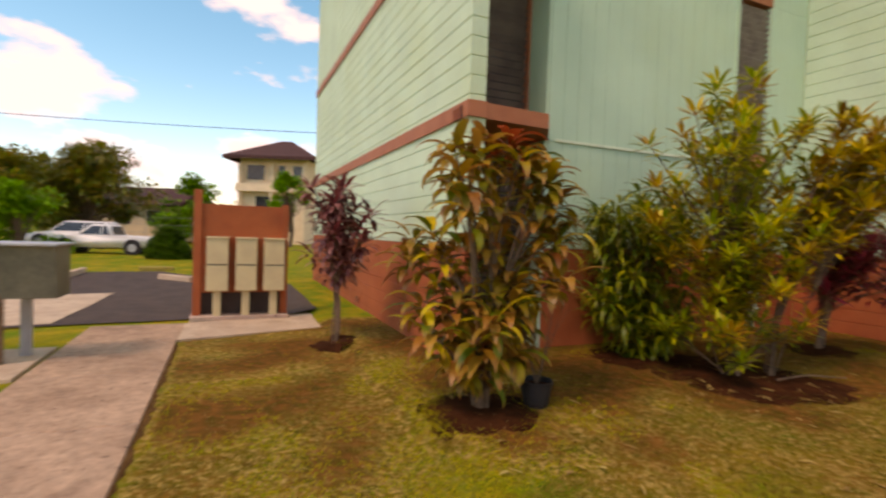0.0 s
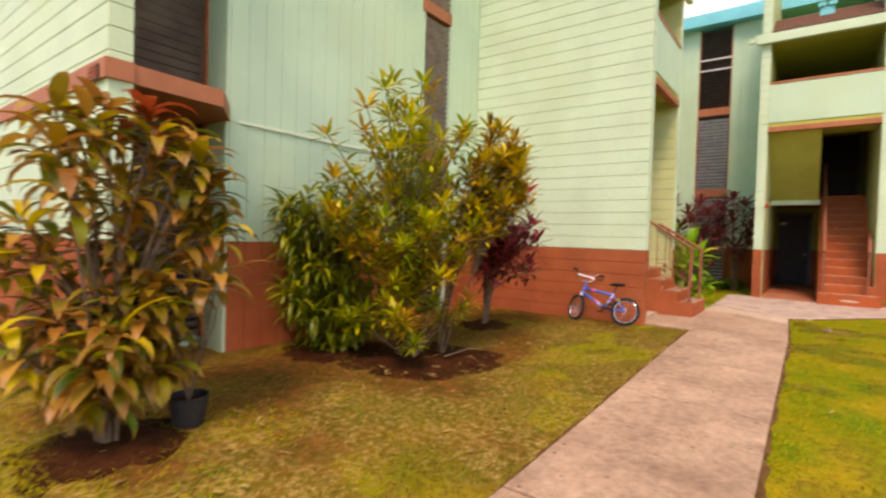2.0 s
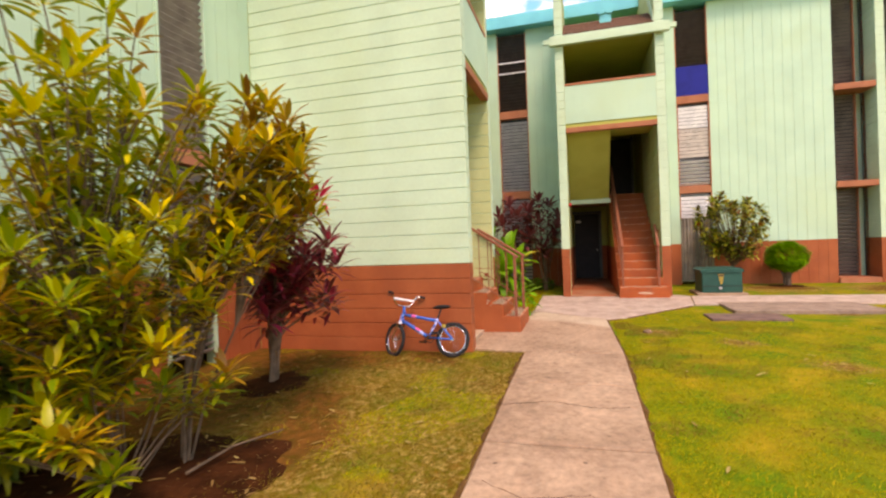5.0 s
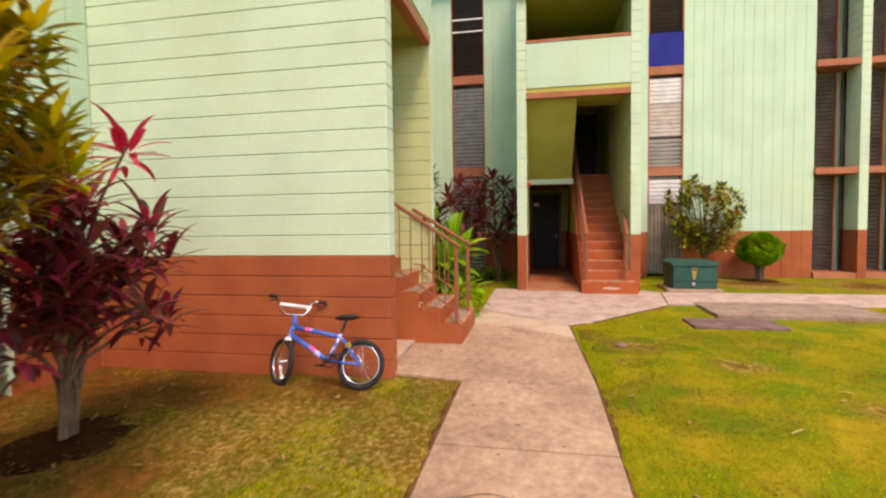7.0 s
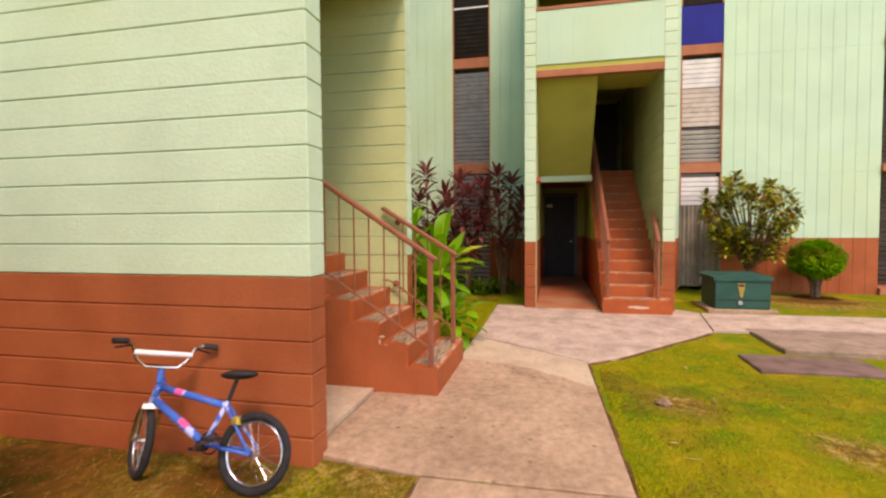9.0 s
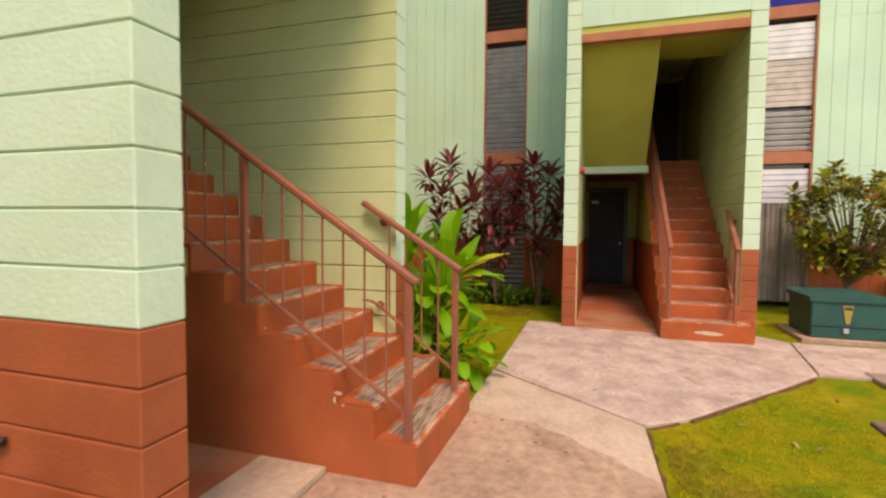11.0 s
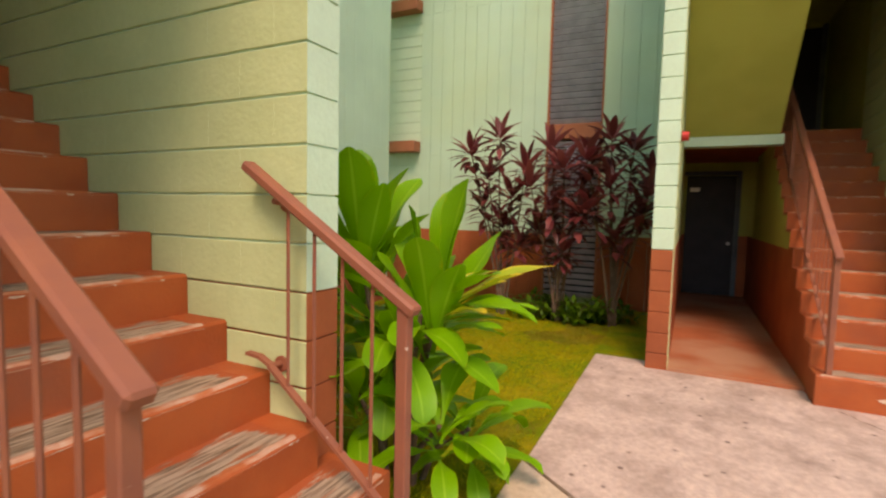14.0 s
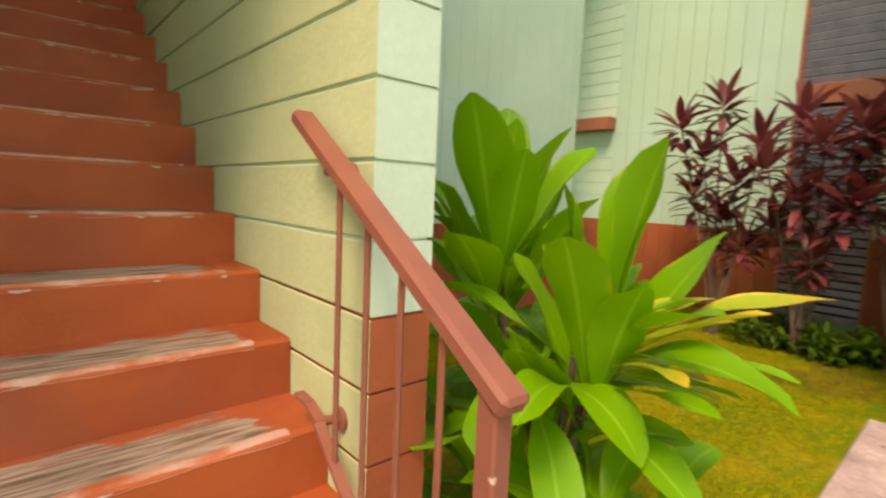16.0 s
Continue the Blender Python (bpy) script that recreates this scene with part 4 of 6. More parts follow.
# ---- leaves ----
def leaf_material(name, stops, edge=None, tip=None, gloss=0.4, edge_from=0.36, spec=0.45, rib=None):
    """Leaf colours picked leaf by leaf from stops, with an edge and a tip colour along the blade."""
    m = bpy.data.materials.new(name)
    m.use_nodes = True
    n, l = m.node_tree.nodes, m.node_tree.links
    b = n["Principled BSDF"]
    b.inputs["Roughness"].default_value = gloss
    b.inputs["Specular IOR Level"].default_value = spec
    geo = n.new("ShaderNodeNewGeometry")
    ramp = n.new("ShaderNodeValToRGB")
    ramp.color_ramp.interpolation = "LINEAR"
    while len(ramp.color_ramp.elements) < len(stops):
        ramp.color_ramp.elements.new(0.5)
    for i, c in enumerate(stops):
        ramp.color_ramp.elements[i].position = i / (len(stops) - 1)
        ramp.color_ramp.elements[i].color = (*c, 1)
    l.new(geo.outputs["Random Per Island"], ramp.inputs["Fac"])
    col = ramp.outputs["Color"]
    uv = n.new("ShaderNodeUVMap")
    sep = n.new("ShaderNodeSeparateXYZ")
    l.new(uv.outputs["UV"], sep.inputs["Vector"])
    streak = n.new("ShaderNodeTexNoise")
    streak.inputs["Scale"].default_value = 14
    l.new(geo.outputs["Position"], streak.inputs["Vector"])

    def blend(col, source, lo, hi, colour):
        mr = n.new("ShaderNodeMapRange")
        mr.inputs["From Min"].default_value, mr.inputs["From Max"].default_value = lo, hi
        ad = n.new("ShaderNodeMath")
        ad.operation = "MULTIPLY_ADD"
        ad.inputs[1].default_value, ad.inputs[2].default_value = 0.35, -0.17
        sm = n.new("ShaderNodeMath")
        l.new(streak.outputs["Fac"], ad.inputs[0])
        l.new(ad.outputs[0], sm.inputs[0])
        l.new(source, sm.inputs[1])
        l.new(sm.outputs[0], mr.inputs["Value"])
        mx = n.new("ShaderNodeMix")
        mx.data_type = "RGBA"
        mx.inputs[7].default_value = (*colour, 1)
        l.new(mr.outputs["Result"], mx.inputs[0])
        l.new(col, mx.inputs[6])
        return mx.outputs[2]

    if edge:
        c = n.new("ShaderNodeMath")
        c.operation = "SUBTRACT"
        c.inputs[1].default_value = 0.5
        a = n.new("ShaderNodeMath")
        a.operation = "ABSOLUTE"
        l.new(sep.outputs["X"], c.inputs[0])
        l.new(c.outputs[0], a.inputs[0])
        col = blend(col, a.outputs[0], edge_from, edge_from + 0.12, edge)
    if rib:
        rc = n.new("ShaderNodeMath")
        rc.operation = "SUBTRACT"
        rc.inputs[1].default_value = 0.5
        ra = n.new("ShaderNodeMath")
        ra.operation = "ABSOLUTE"
        wv = n.new("ShaderNodeMath")
        wv.operation = "SINE"
        sc = n.new("ShaderNodeMath")
        sc.operation = "MULTIPLY_ADD"
        sc.inputs[1].default_value = 150
        sl = n.new("ShaderNodeMath")
        sl.operation = "MULTIPLY"
        sl.inputs[1].default_value = -90
        vm = n.new("ShaderNodeMapRange")
        vm.inputs["From Min"].default_value, vm.inputs["From Max"].default_value = -1, 1
        vm.inputs["To Min"].default_value, vm.inputs["To Max"].default_value = 0.86, 1.1
        vh = n.new("ShaderNodeHueSaturation")
        rm = n.new("ShaderNodeMapRange")
        rm.inputs["From Min"].default_value, rm.inputs["From Max"].default_value = 0.055, 0.02
        rx = n.new("ShaderNodeMix")
        rx.data_type = "RGBA"
        rx.inputs[7].default_value = (*rib, 1)
        l.new(sep.outputs["X"], rc.inputs[0])
        l.new(rc.outputs[0], ra.inputs[0])
        l.new(ra.outputs[0], rm.inputs["Value"])
        l.new(ra.outputs[0], sc.inputs[0])
        l.new(sep.outputs["Y"], sl.inputs[0])
        l.new(sl.outputs[0], sc.inputs[2])
        l.new(sc.outputs[0], wv.inputs[0])
        l.new(wv.outputs[0], vm.inputs["Value"])
        l.new(vm.outputs["Result"], vh.inputs["Value"])
        l.new(col, vh.inputs["Color"])
        l.new(vh.outputs["Color"], rx.inputs[6])
        l.new(rm.outputs["Result"], rx.inputs[0])
        col = rx.outputs[2]
    if tip:
        col = blend(col, sep.outputs["Y"], 0.72, 1.0, tip)
    l.new(col, b.inputs["Base Color"])
    tr = n.new("ShaderNodeBsdfTranslucent")
    l.new(col, tr.inputs["Color"])
    mixs = n.new("ShaderNodeMixShader")
    mixs.inputs["Fac"].default_value = 0.32
    l.new(b.outputs["BSDF"], mixs.inputs[1])
    l.new(tr.outputs["BSDF"], mixs.inputs[2])
    l.new(mixs.outputs["Shader"], n["Material Output"].inputs["Surface"])
    return m


# mixed leaf colours, spread wider to imitate highlights and shaded leaves
L_MIXED = leaf_material("mixed_leaf", [(0.09, 0.15, 0.005), (0.34, 0.24, 0.006), (0.22, 0.06, 0.010), (0.56, 0.30, 0.04), (0.12, 0.13, 0.005), (0.42, 0.16, 0.024), (0.08, 0.16, 0.005), (0.70, 0.52, 0.012), (0.18, 0.06, 0.012), (0.34, 0.22, 0.006)], edge=(0.46, 0.24, 0.045), tip=(0.40, 0.18, 0.04), edge_from=0.46)
L_FLUSH = leaf_material("orange_red_leaf", [(0.45, 0.07, 0.015), (0.34, 0.05, 0.012)])
L_YELLOW = leaf_material("yellow_croton_leaf", [(0.76, 0.58, 0.006), (0.38, 0.42, 0.004), (0.13, 0.23, 0.003), (0.68, 0.52, 0.006), (0.20, 0.31, 0.003), (0.34, 0.18, 0.008), (0.82, 0.66, 0.010), (0.15, 0.21, 0.004), (0.52, 0.50, 0.004), (0.26, 0.12, 0.010), (0.17, 0.28, 0.004)], edge=(0.66, 0.48, 0.008), edge_from=0.42)
L_GREEN = leaf_material("green_cane_leaf", [(0.045, 0.10, 0.003), (0.16, 0.21, 0.004), (0.42, 0.40, 0.006), (0.05, 0.11, 0.003), (0.09, 0.15, 0.004), (0.27, 0.28, 0.005)], edge=(0.26, 0.26, 0.02), edge_from=0.42)
L_REDYEL = leaf_material("bronze_croton_leaf", [(0.74, 0.50, 0.008), (0.26, 0.10, 0.008), (0.80, 0.60, 0.010), (0.15, 0.06, 0.008), (0.42, 0.38, 0.006), (0.10, 0.14, 0.005), (0.60, 0.38, 0.008), (0.18, 0.22, 0.005)], edge=(0.60, 0.38, 0.012), edge_from=0.43)
L_MAGENTA = leaf_material("magenta_ti_leaf", [(0.20, 0.018, 0.03), (0.085, 0.014, 0.012), (0.46, 0.03, 0.07), (0.14, 0.03, 0.022), (0.28, 0.06, 0.06), (0.07, 0.03, 0.010)], edge=(0.40, 0.05, 0.08), edge_from=0.42)
L_PINK = leaf_material("pink_ti_leaf", [(0.80, 0.05, 0.11), (0.62, 0.03, 0.08), (0.40, 0.02, 0.05)], edge=(0.20, 0.012, 0.03), edge_from=0.42)
L_RED = leaf_material("dusky_red_leaf", [(0.15, 0.022, 0.026), (0.36, 0.13, 0.11), (0.07, 0.014, 0.016), (0.22, 0.05, 0.05)], tip=(0.44, 0.19, 0.15))
L_BURG = leaf_material("burgundy_ti_leaf", [(0.095, 0.016, 0.014), (0.19, 0.032, 0.034), (0.32, 0.08, 0.07), (0.06, 0.013, 0.010)], edge=(0.30, 0.08, 0.08), edge_from=0.40)
L_TI = leaf_material("bright_ti_leaf", [(0.038, 0.185, 0.003), (0.085, 0.29, 0.004), (0.16, 0.41, 0.006), (0.055, 0.23, 0.003)], edge=(0.34, 0.42, 0.012), edge_from=0.47, gloss=0.42, rib=(0.22, 0.46, 0.02), spec=0.32)
L_TIYEL = leaf_material("yellowing_ti_leaf", [(0.20, 0.38, 0.012), (0.46, 0.48, 0.02)], edge=(0.66, 0.52, 0.03), tip=(0.68, 0.48, 0.04), gloss=0.35, edge_from=0.36)
# pale and very dark stops paint highlights and shade into single leaves
L_BUSH = leaf_material("highlit_bush_leaf", [(0.09, 0.16, 0.004), (0.44, 0.42, 0.03), (0.035, 0.075, 0.003), (0.22, 0.06, 0.01), (0.66, 0.60, 0.09), (0.14, 0.22, 0.006), (0.06, 0.05, 0.008), (0.26, 0.32, 0.012)])
L_BALL = leaf_material("clipped_shrub_leaf", [(0.06, 0.20, 0.003), (0.12, 0.31, 0.004), (0.22, 0.44, 0.006)], spec=0.1)
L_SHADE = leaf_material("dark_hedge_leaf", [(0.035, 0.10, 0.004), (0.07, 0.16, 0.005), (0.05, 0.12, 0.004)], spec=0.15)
L_TREE = leaf_material("tree_leaf", [(0.06, 0.13, 0.005), (0.18, 0.20, 0.006), (0.30, 0.19, 0.008), (0.10, 0.17, 0.005), (0.15, 0.11, 0.006)])
L_GRASS = leaf_material("grass_blade", [(0.25, 0.30, 0.003), (0.38, 0.32, 0.004), (0.46, 0.33, 0.012), (0.18, 0.30, 0.003)], gloss=0.6, spec=0.1)
L_STRAW = leaf_material("dry_grass_blade", [(0.20, 0.13, 0.007), (0.14, 0.13, 0.004), (0.34, 0.22, 0.04), (0.15, 0.085, 0.01)], gloss=0.6, spec=0.1)
L_DRY = leaf_material("dry_leaf", [(0.52, 0.36, 0.10), (0.30, 0.17, 0.05), (0.62, 0.48, 0.16)], gloss=0.7)
L_LIME = leaf_material("lime_croton_leaf", [(0.40, 0.44, 0.006), (0.14, 0.24, 0.004), (0.62, 0.56, 0.006), (0.10, 0.18, 0.003), (0.30, 0.38, 0.005)], edge=(0.60, 0.52, 0.01), edge_from=0.42)
L_RUST = leaf_material("rust_croton_leaf", [(0.56, 0.32, 0.010), (0.30, 0.13, 0.010), (0.72, 0.50, 0.012), (0.20, 0.15, 0.008), (0.46, 0.25, 0.012)], edge=(0.62, 0.36, 0.012), edge_from=0.42)


def leaf_mesh(name, leaves, mat, segs=5, fold=0.25, blunt=False, wave=0.0):
    """Blades (x, y, z, heading, rise, length, width, droop) as one mesh: lance-shaped strips folded along the rib."""
    A = np.array(leaves, dtype=float)
    n = len(A)
    t = np.linspace(0, 1, segs + 1)
    wid = np.sin(np.pi * np.clip(t, 0, 1) ** 0.75) ** 0.8
    if blunt:
        q = np.clip((t - 0.06) / 0.58, 0, 1)
        wid = (0.13 + 0.87 * q * q * (3 - 2 * q)) * np.sqrt(np.clip(1 - (np.clip(t - 0.66, 0, 1) / 0.345) ** 2.3, 0, 1))
    wid[0], wid[-1] = 0.16, 0.10 if blunt else 0.0
    px, py, pz = A[:, 0].copy(), A[:, 1].copy(), A[:, 2].copy()
    head, rise, ln, w, droop = A[:, 3], A[:, 4], A[:, 5], A[:, 6], A[:, 7]
    V = np.zeros((n, segs + 1, 3, 3))
    for k in range(segs + 1):
        e = rise - droop * t[k] ** 1.3
        if k:
            s = ln / segs
            px += np.cos(head) * np.cos(e) * s
            py += np.sin(head) * np.cos(e) * s
            pz += np.sin(e) * s
        half = w * wid[k] / 2
        sx, sy = -np.sin(head), np.cos(head)
        upx, upy, upz = -np.cos(head) * np.sin(e), -np.sin(head) * np.sin(e), np.cos(e)
        for j, o in enumerate((-1, 0, 1)):
            up = abs(o) * fold * half + (wave * abs(o) * half * np.sin(9 * t[k] + 7 * head + 2 * o) if wave else 0)
            V[:, k, j, 0] = px + sx * half * o + upx * up
            V[:, k, j, 1] = py + sy * half * o + upy * up
            V[:, k, j, 2] = pz + upz * up
    verts = V.reshape(-1, 3)
    base = (np.arange(n) * (segs + 1) * 3)[:, None]
    quads, uvs = [], []
    for k in range(segs):
        for j in range(2):
            a = k * 3 + j
            quads.append(np.concatenate([base + a, base + a + 1, base + a + 4, base + a + 3], axis=1))
            uvs.append([(j / 2, t[k]), ((j + 1) / 2, t[k]), ((j + 1) / 2, t[k + 1]), (j / 2, t[k + 1])])
    F = np.stack(quads, axis=1).reshape(-1, 4)
    me = bpy.data.meshes.new(name)
    me.from_pydata(verts.tolist(), [], F.tolist())
    lay = me.uv_layers.new(name="UVMap")
    one = np.array(uvs, dtype=np.float32).reshape(-1, 2)
    lay.data.foreach_set("uv", np.tile(one, (n, 1)).ravel())
    me.shade_smooth()
    me.materials.append(mat)
    return me


def foliage(name, leaves, mat, parent, label="", **kw):
    ob = new(name, leaf_mesh(name, leaves, mat, **kw))
    ob.parent = parent
    return tagged(ob, label)


def rosette(rng, c, n, length, width, up=1.25, low=-0.2, droop=1.0, tilt=None, turn0=0.0, spread=0.03):
    """Blades round a growing tip: the inner ones upright, the outer ones spread and drooping."""
    out = []
    for i in range(n):
        f = i / max(1, n - 1)
        h = turn0 + i * 2.39996 + rng.uniform(-0.3, 0.3)
        r = up + (low - up) * f ** 0.8 + rng.uniform(-0.15, 0.15)
        s = rng.uniform(0.8, 1.1) * (0.75 + 0.25 * math.sin(math.pi * min(1, f + 0.25)))
        out.append((c[0] + spread * math.cos(h), c[1] + spread * math.sin(h), c[2] - 0.10 * f * length / 0.3, h, r, length * s, width * s, droop * rng.uniform(0.6, 1.3)))
    return out


def stem(bm, pts, r0, r1, sides=6):
    """One tapered tube through the points."""
    pts = [Vector(p) for p in pts]
    k, rings = len(pts) - 1, []
    for i, p in enumerate(pts):
        d = (pts[min(k, i + 1)] - pts[max(0, i - 1)]).normalized()
        side = d.cross(Vector((0, 0, 1)) if abs(d.z) < 0.8 else Vector((1, 0, 0))).normalized()
        other = d.cross(side)
        r = r0 + (r1 - r0) * i / k
        rings.append([bm.verts.new(p + (side * math.cos(2 * math.pi * j / sides) + other * math.sin(2 * math.pi * j / sides)) * r) for j in range(sides)])
        if i and rings[-1][0].co and (rings[-1][0].co - p).dot(rings[-2][0].co - pts[i - 1]) < 0:
            rings[-1] = rings[-1][sides // 2:] + rings[-1][:sides // 2]
    for a_, b_ in zip(rings, rings[1:]):
        for j in range(sides):
            bm.faces.new((a_[j], a_[(j + 1) % sides], b_[(j + 1) % sides], b_[j]))
    bm.faces.new(rings[0][::-1])
    bm.faces.new(rings[-1])
    return bm


def soil_ring(x, y, r, label="bare dark soil round the plant, deepened for its shade"):
    bm = bmesh.new()
    k, rng = 60, random.Random(int(x * 100 + y * 7))
    rings = []
    for q, h in ((1.15, -0.02), (0.95, 0.004), (0.5, 0.018), (0.0, 0.022)):
        if q == 0:
            rings.append([bm.verts.new((x, y, ground_height(x, y) + h))])
            continue
        ring = []
        for i in range(k):
            a = 2 * math.pi * i / k
            rr = r * q * (1 + 0.26 * noise.noise((math.cos(a) * 1.7 + x, math.sin(a) * 1.7 + y, 3)) + 0.16 * noise.noise((math.cos(a) * 5 + x, math.sin(a) * 5 + y, 6)))
            u, v = x + rr * math.cos(a), y + rr * math.sin(a)
            ring.append(bm.verts.new((u, v, ground_height(u, v) + h + 0.008 * noise.noise((u * 9, v * 9, 1)))))
        rings.append(ring)
    for a, b in zip(rings, rings[1:]):
        for i in range(k):
            j = (i + 1) % k
            bm.faces.new((a[i], a[j], b[j], b[i]) if len(b) > 1 else (a[i], a[j], b[0]))
    o = part("soil_patch", bm, M_SOIL, None, smooth=True)
    return tagged(o, label, "soil", kind="structure")


def cane_plant(name, label, category, x, y, canes, mats, seed, leaf, width, n_leaf, droop=1.0, body=(), stem_r=0.014, up=1.25, low=-0.3, group="", flare=1.3, tuft=0.45, gap=(0.07, 0.12)):
    """A shrub of bare canes, each with a rosette at its tip and tufts along its upper half.
    canes: (dx, dy, height, first tuft, kind of leaf)."""
    rng = random.Random(seed)
    z0 = ground_height(x, y) - 0.05
    p = thing(name, label, category, pose(x, y, z0), group=group)
    sets, mains = {}, []
    for dx, dy, h, first, which in canes:
        bend = (rng.uniform(-0.05, 0.05), rng.uniform(-0.05, 0.05))
        b0 = (rng.uniform(-0.06, 0.06), rng.uniform(-0.06, 0.06))
        pts = []
        low_z = 0.0
        if len(mains) >= 6 and h > 0.5:
            near = min(mains, key=lambda c: (c[-1][0] - dx) ** 2 + (c[-1][1] - dy) ** 2)
            k = 1 if near[2][2] > 0.7 * h else 2
            if near[k][2] < 0.75 * h:
                b0, low_z = near[k][:2], near[k][2]
        for i in range(5):
            f = i / 4
            pts.append((b0[0] + (dx - b0[0]) * f ** flare + bend[0] * math.sin(f * 3.1), b0[1] + (dy - b0[1]) * f ** flare + bend[1] * math.sin(f * 3.1), low_z + (h - low_z) * f))
        if len(mains) < 6 and h > 0.5:
            mains.append(pts)
        part("cane", stem(bmesh.new(), pts, stem_r * rng.uniform(0.9, 1.4), stem_r * 0.55), M_BARK, p)
        leaves = sets.setdefault(which, [])
        leaves += rosette(rng, pts[-1], n_leaf, leaf, width, up, low, droop, turn0=rng.uniform(0, 6))
        f = first if low_z == 0 else max(0.15, (first * h - low_z) / (h - low_z))
        while f < 0.97:
            i = min(3, int(f * 4))
            g = f * 4 - i
            c = [pts[i][q] + (pts[i + 1][q] - pts[i][q]) * g for q in range(3)]
            leaves += rosette(rng, c, max(3, int(n_leaf * tuft)), leaf * rng.uniform(0.75, 1.0), width, 0.75, low - 0.2, droop, turn0=rng.uniform(0, 6))
            f += rng.uniform(*gap) * h / max(0.2, h - low_z)
    for which, leaves in sets.items():
        foliage("foliage", leaves, mats[which], p)
    return p


def scatter_canes(rng, n, rx, ry, hmin, hmax, first, which=0):
    out = []
    for i in range(n):
        a, r = rng.uniform(0, 2 * math.pi), math.sqrt(rng.uniform(0.0, 1))
        out.append((rx * r * math.cos(a), ry * r * math.sin(a), rng.uniform(hmin, hmax) * (1 - 0.25 * r * r), first, which))
    return out


R = random.Random(5)


def moved(canes, dx, dy, which=None):
    """The same canes with their tips shifted, and another kind of leaf if given."""
    return [(x + dx, y + dy, h, f, w if which is None else which) for x, y, h, f, w in canes]


# tall drooping shrub before the gable: a high tuft, two side arms and a ragged skirt
soil_ring(1.62, 3.35, 0.46)
cane_plant("shrub", "tall ragged shrub with drooping olive, cream and bronze leaves", "shrub", 1.64, 3.38,
           moved(scatter_canes(R, 15, 0.62, 0.45, 2.2, 2.42, 0.93), 0.02, 0.05) + moved(scatter_canes(R, 4, 0.18, 0.25, 1.5, 1.7, 0.95), -0.5, 0.1)
           + moved(scatter_canes(R, 5, 0.2, 0.3, 1.45, 1.75, 0.88), 0.62, 0.1) + scatter_canes(R, 5, 0.25, 0.3, 1.3, 1.7, 0.9)
           + moved(scatter_canes(R, 13, 0.48, 0.36, 0.85, 1.3, 0.86), -0.02, 0.05) + moved(scatter_canes(R, 6, 0.32, 0.3, 0.5, 0.8, 0.8), 0.0, 0.05) + [(0.22, 0.1, 2.28, 0.97, 1)],
           [L_MIXED, L_FLUSH], 11, 0.37, 0.10, 12, droop=1.45, up=1.15, low=0.0, flare=1.7)
def mixed(canes, kinds):
    """The same canes, each with one kind of leaf picked from kinds."""
    return [(x, y, h, f, kinds[R.randrange(len(kinds))]) for x, y, h, f, _ in canes]


# green cane shrub against the wall
soil_ring(4.4, 4.3, 0.62)
cane_plant("shrub", "dense dark green shrub with narrow drooping leaves", "shrub", 4.38, 4.45,
           scatter_canes(R, 34, 0.74, 0.47, 1.7, 2.4, 0.32) + scatter_canes(R, 38, 0.86, 0.54, 0.5, 1.6, 0.20),
           [L_GREEN], 12, 0.33, 0.050, 15, droop=1.1, up=1.05, low=-0.35, stem_r=0.010)
# tall yellow croton: open rosettes high up, bare canes, a loose skirt of shoots
soil_ring(4.85, 3.4, 0.95)
cane_plant("croton", "tall airy croton with golden and green leaves on thin canes", "shrub", 4.72, 3.42,
           mixed(moved(scatter_canes(R, 24, 1.2, 0.6, 2.85, 3.4, 0.90), -0.1, 0.0) + moved(scatter_canes(R, 40, 1.1, 0.65, 2.1, 2.95, 0.80), -0.06, 0.0), [0, 0, 1, 2])
           + mixed(scatter_canes(R, 46, 1.0, 0.65, 1.4, 2.3, 0.68) + scatter_canes(R, 18, 0.9, 0.6, 0.8, 1.4, 0.64), [0, 1, 1, 2]) + mixed(scatter_canes(R, 8, 0.8, 0.6, 0.4, 0.8, 0.85), [1, 1, 0]),
           [L_YELLOW, L_LIME, L_RUST], 13, 0.205, 0.050, 15, droop=0.5, up=1.3, low=0.0, stem_r=0.0085, tuft=0.4, gap=(0.05, 0.08))
# bronze croton leaning out over the grass
cane_plant("croton", "leaning croton with a crown of bronze-yellow leaves", "shrub", 5.15, 3.3,
           mixed(moved(scatter_canes(R, 50, 0.54, 0.36, 2.3, 3.0, 0.80), 0.60, -0.42) + moved(scatter_canes(R, 16, 0.46, 0.32, 1.95, 2.4, 0.86), 0.58, -0.40), [0, 0, 1, 2]),
           [L_REDYEL, L_YELLOW, L_RUST], 14, 0.22, 0.054, 16, droop=0.45, up=1.3, low=-0.1, stem_r=0.010, flare=1.5)
# magenta ti plant on bare stems before the block wall
soil_ring(7.0, 3.82, 0.42)
cane_plant("ti_plant", "magenta ti plant with bright pink tips on bare pale stems", "shrub", 7.0, 3.84,
           moved(scatter_canes(R, 28, 0.56, 0.52, 1.4, 2.1, 0.80), -0.12, -0.36) + moved(scatter_canes(R, 9, 0.58, 0.5, 1.1, 1.4, 0.92), -0.1, -0.34)
           + [(-0.08, -0.72, 2.14, 0.97, 1), (-0.45, -0.6, 1.85, 0.97, 1)],
           [L_MAGENTA, L_PINK], 17, 0.33, 0.068, 14, droop=0.7, low=-0.15, stem_r=0.019, flare=2.4)
# small dusky red shrub by the gable
soil_ring(1.0, 6.3, 0.3)
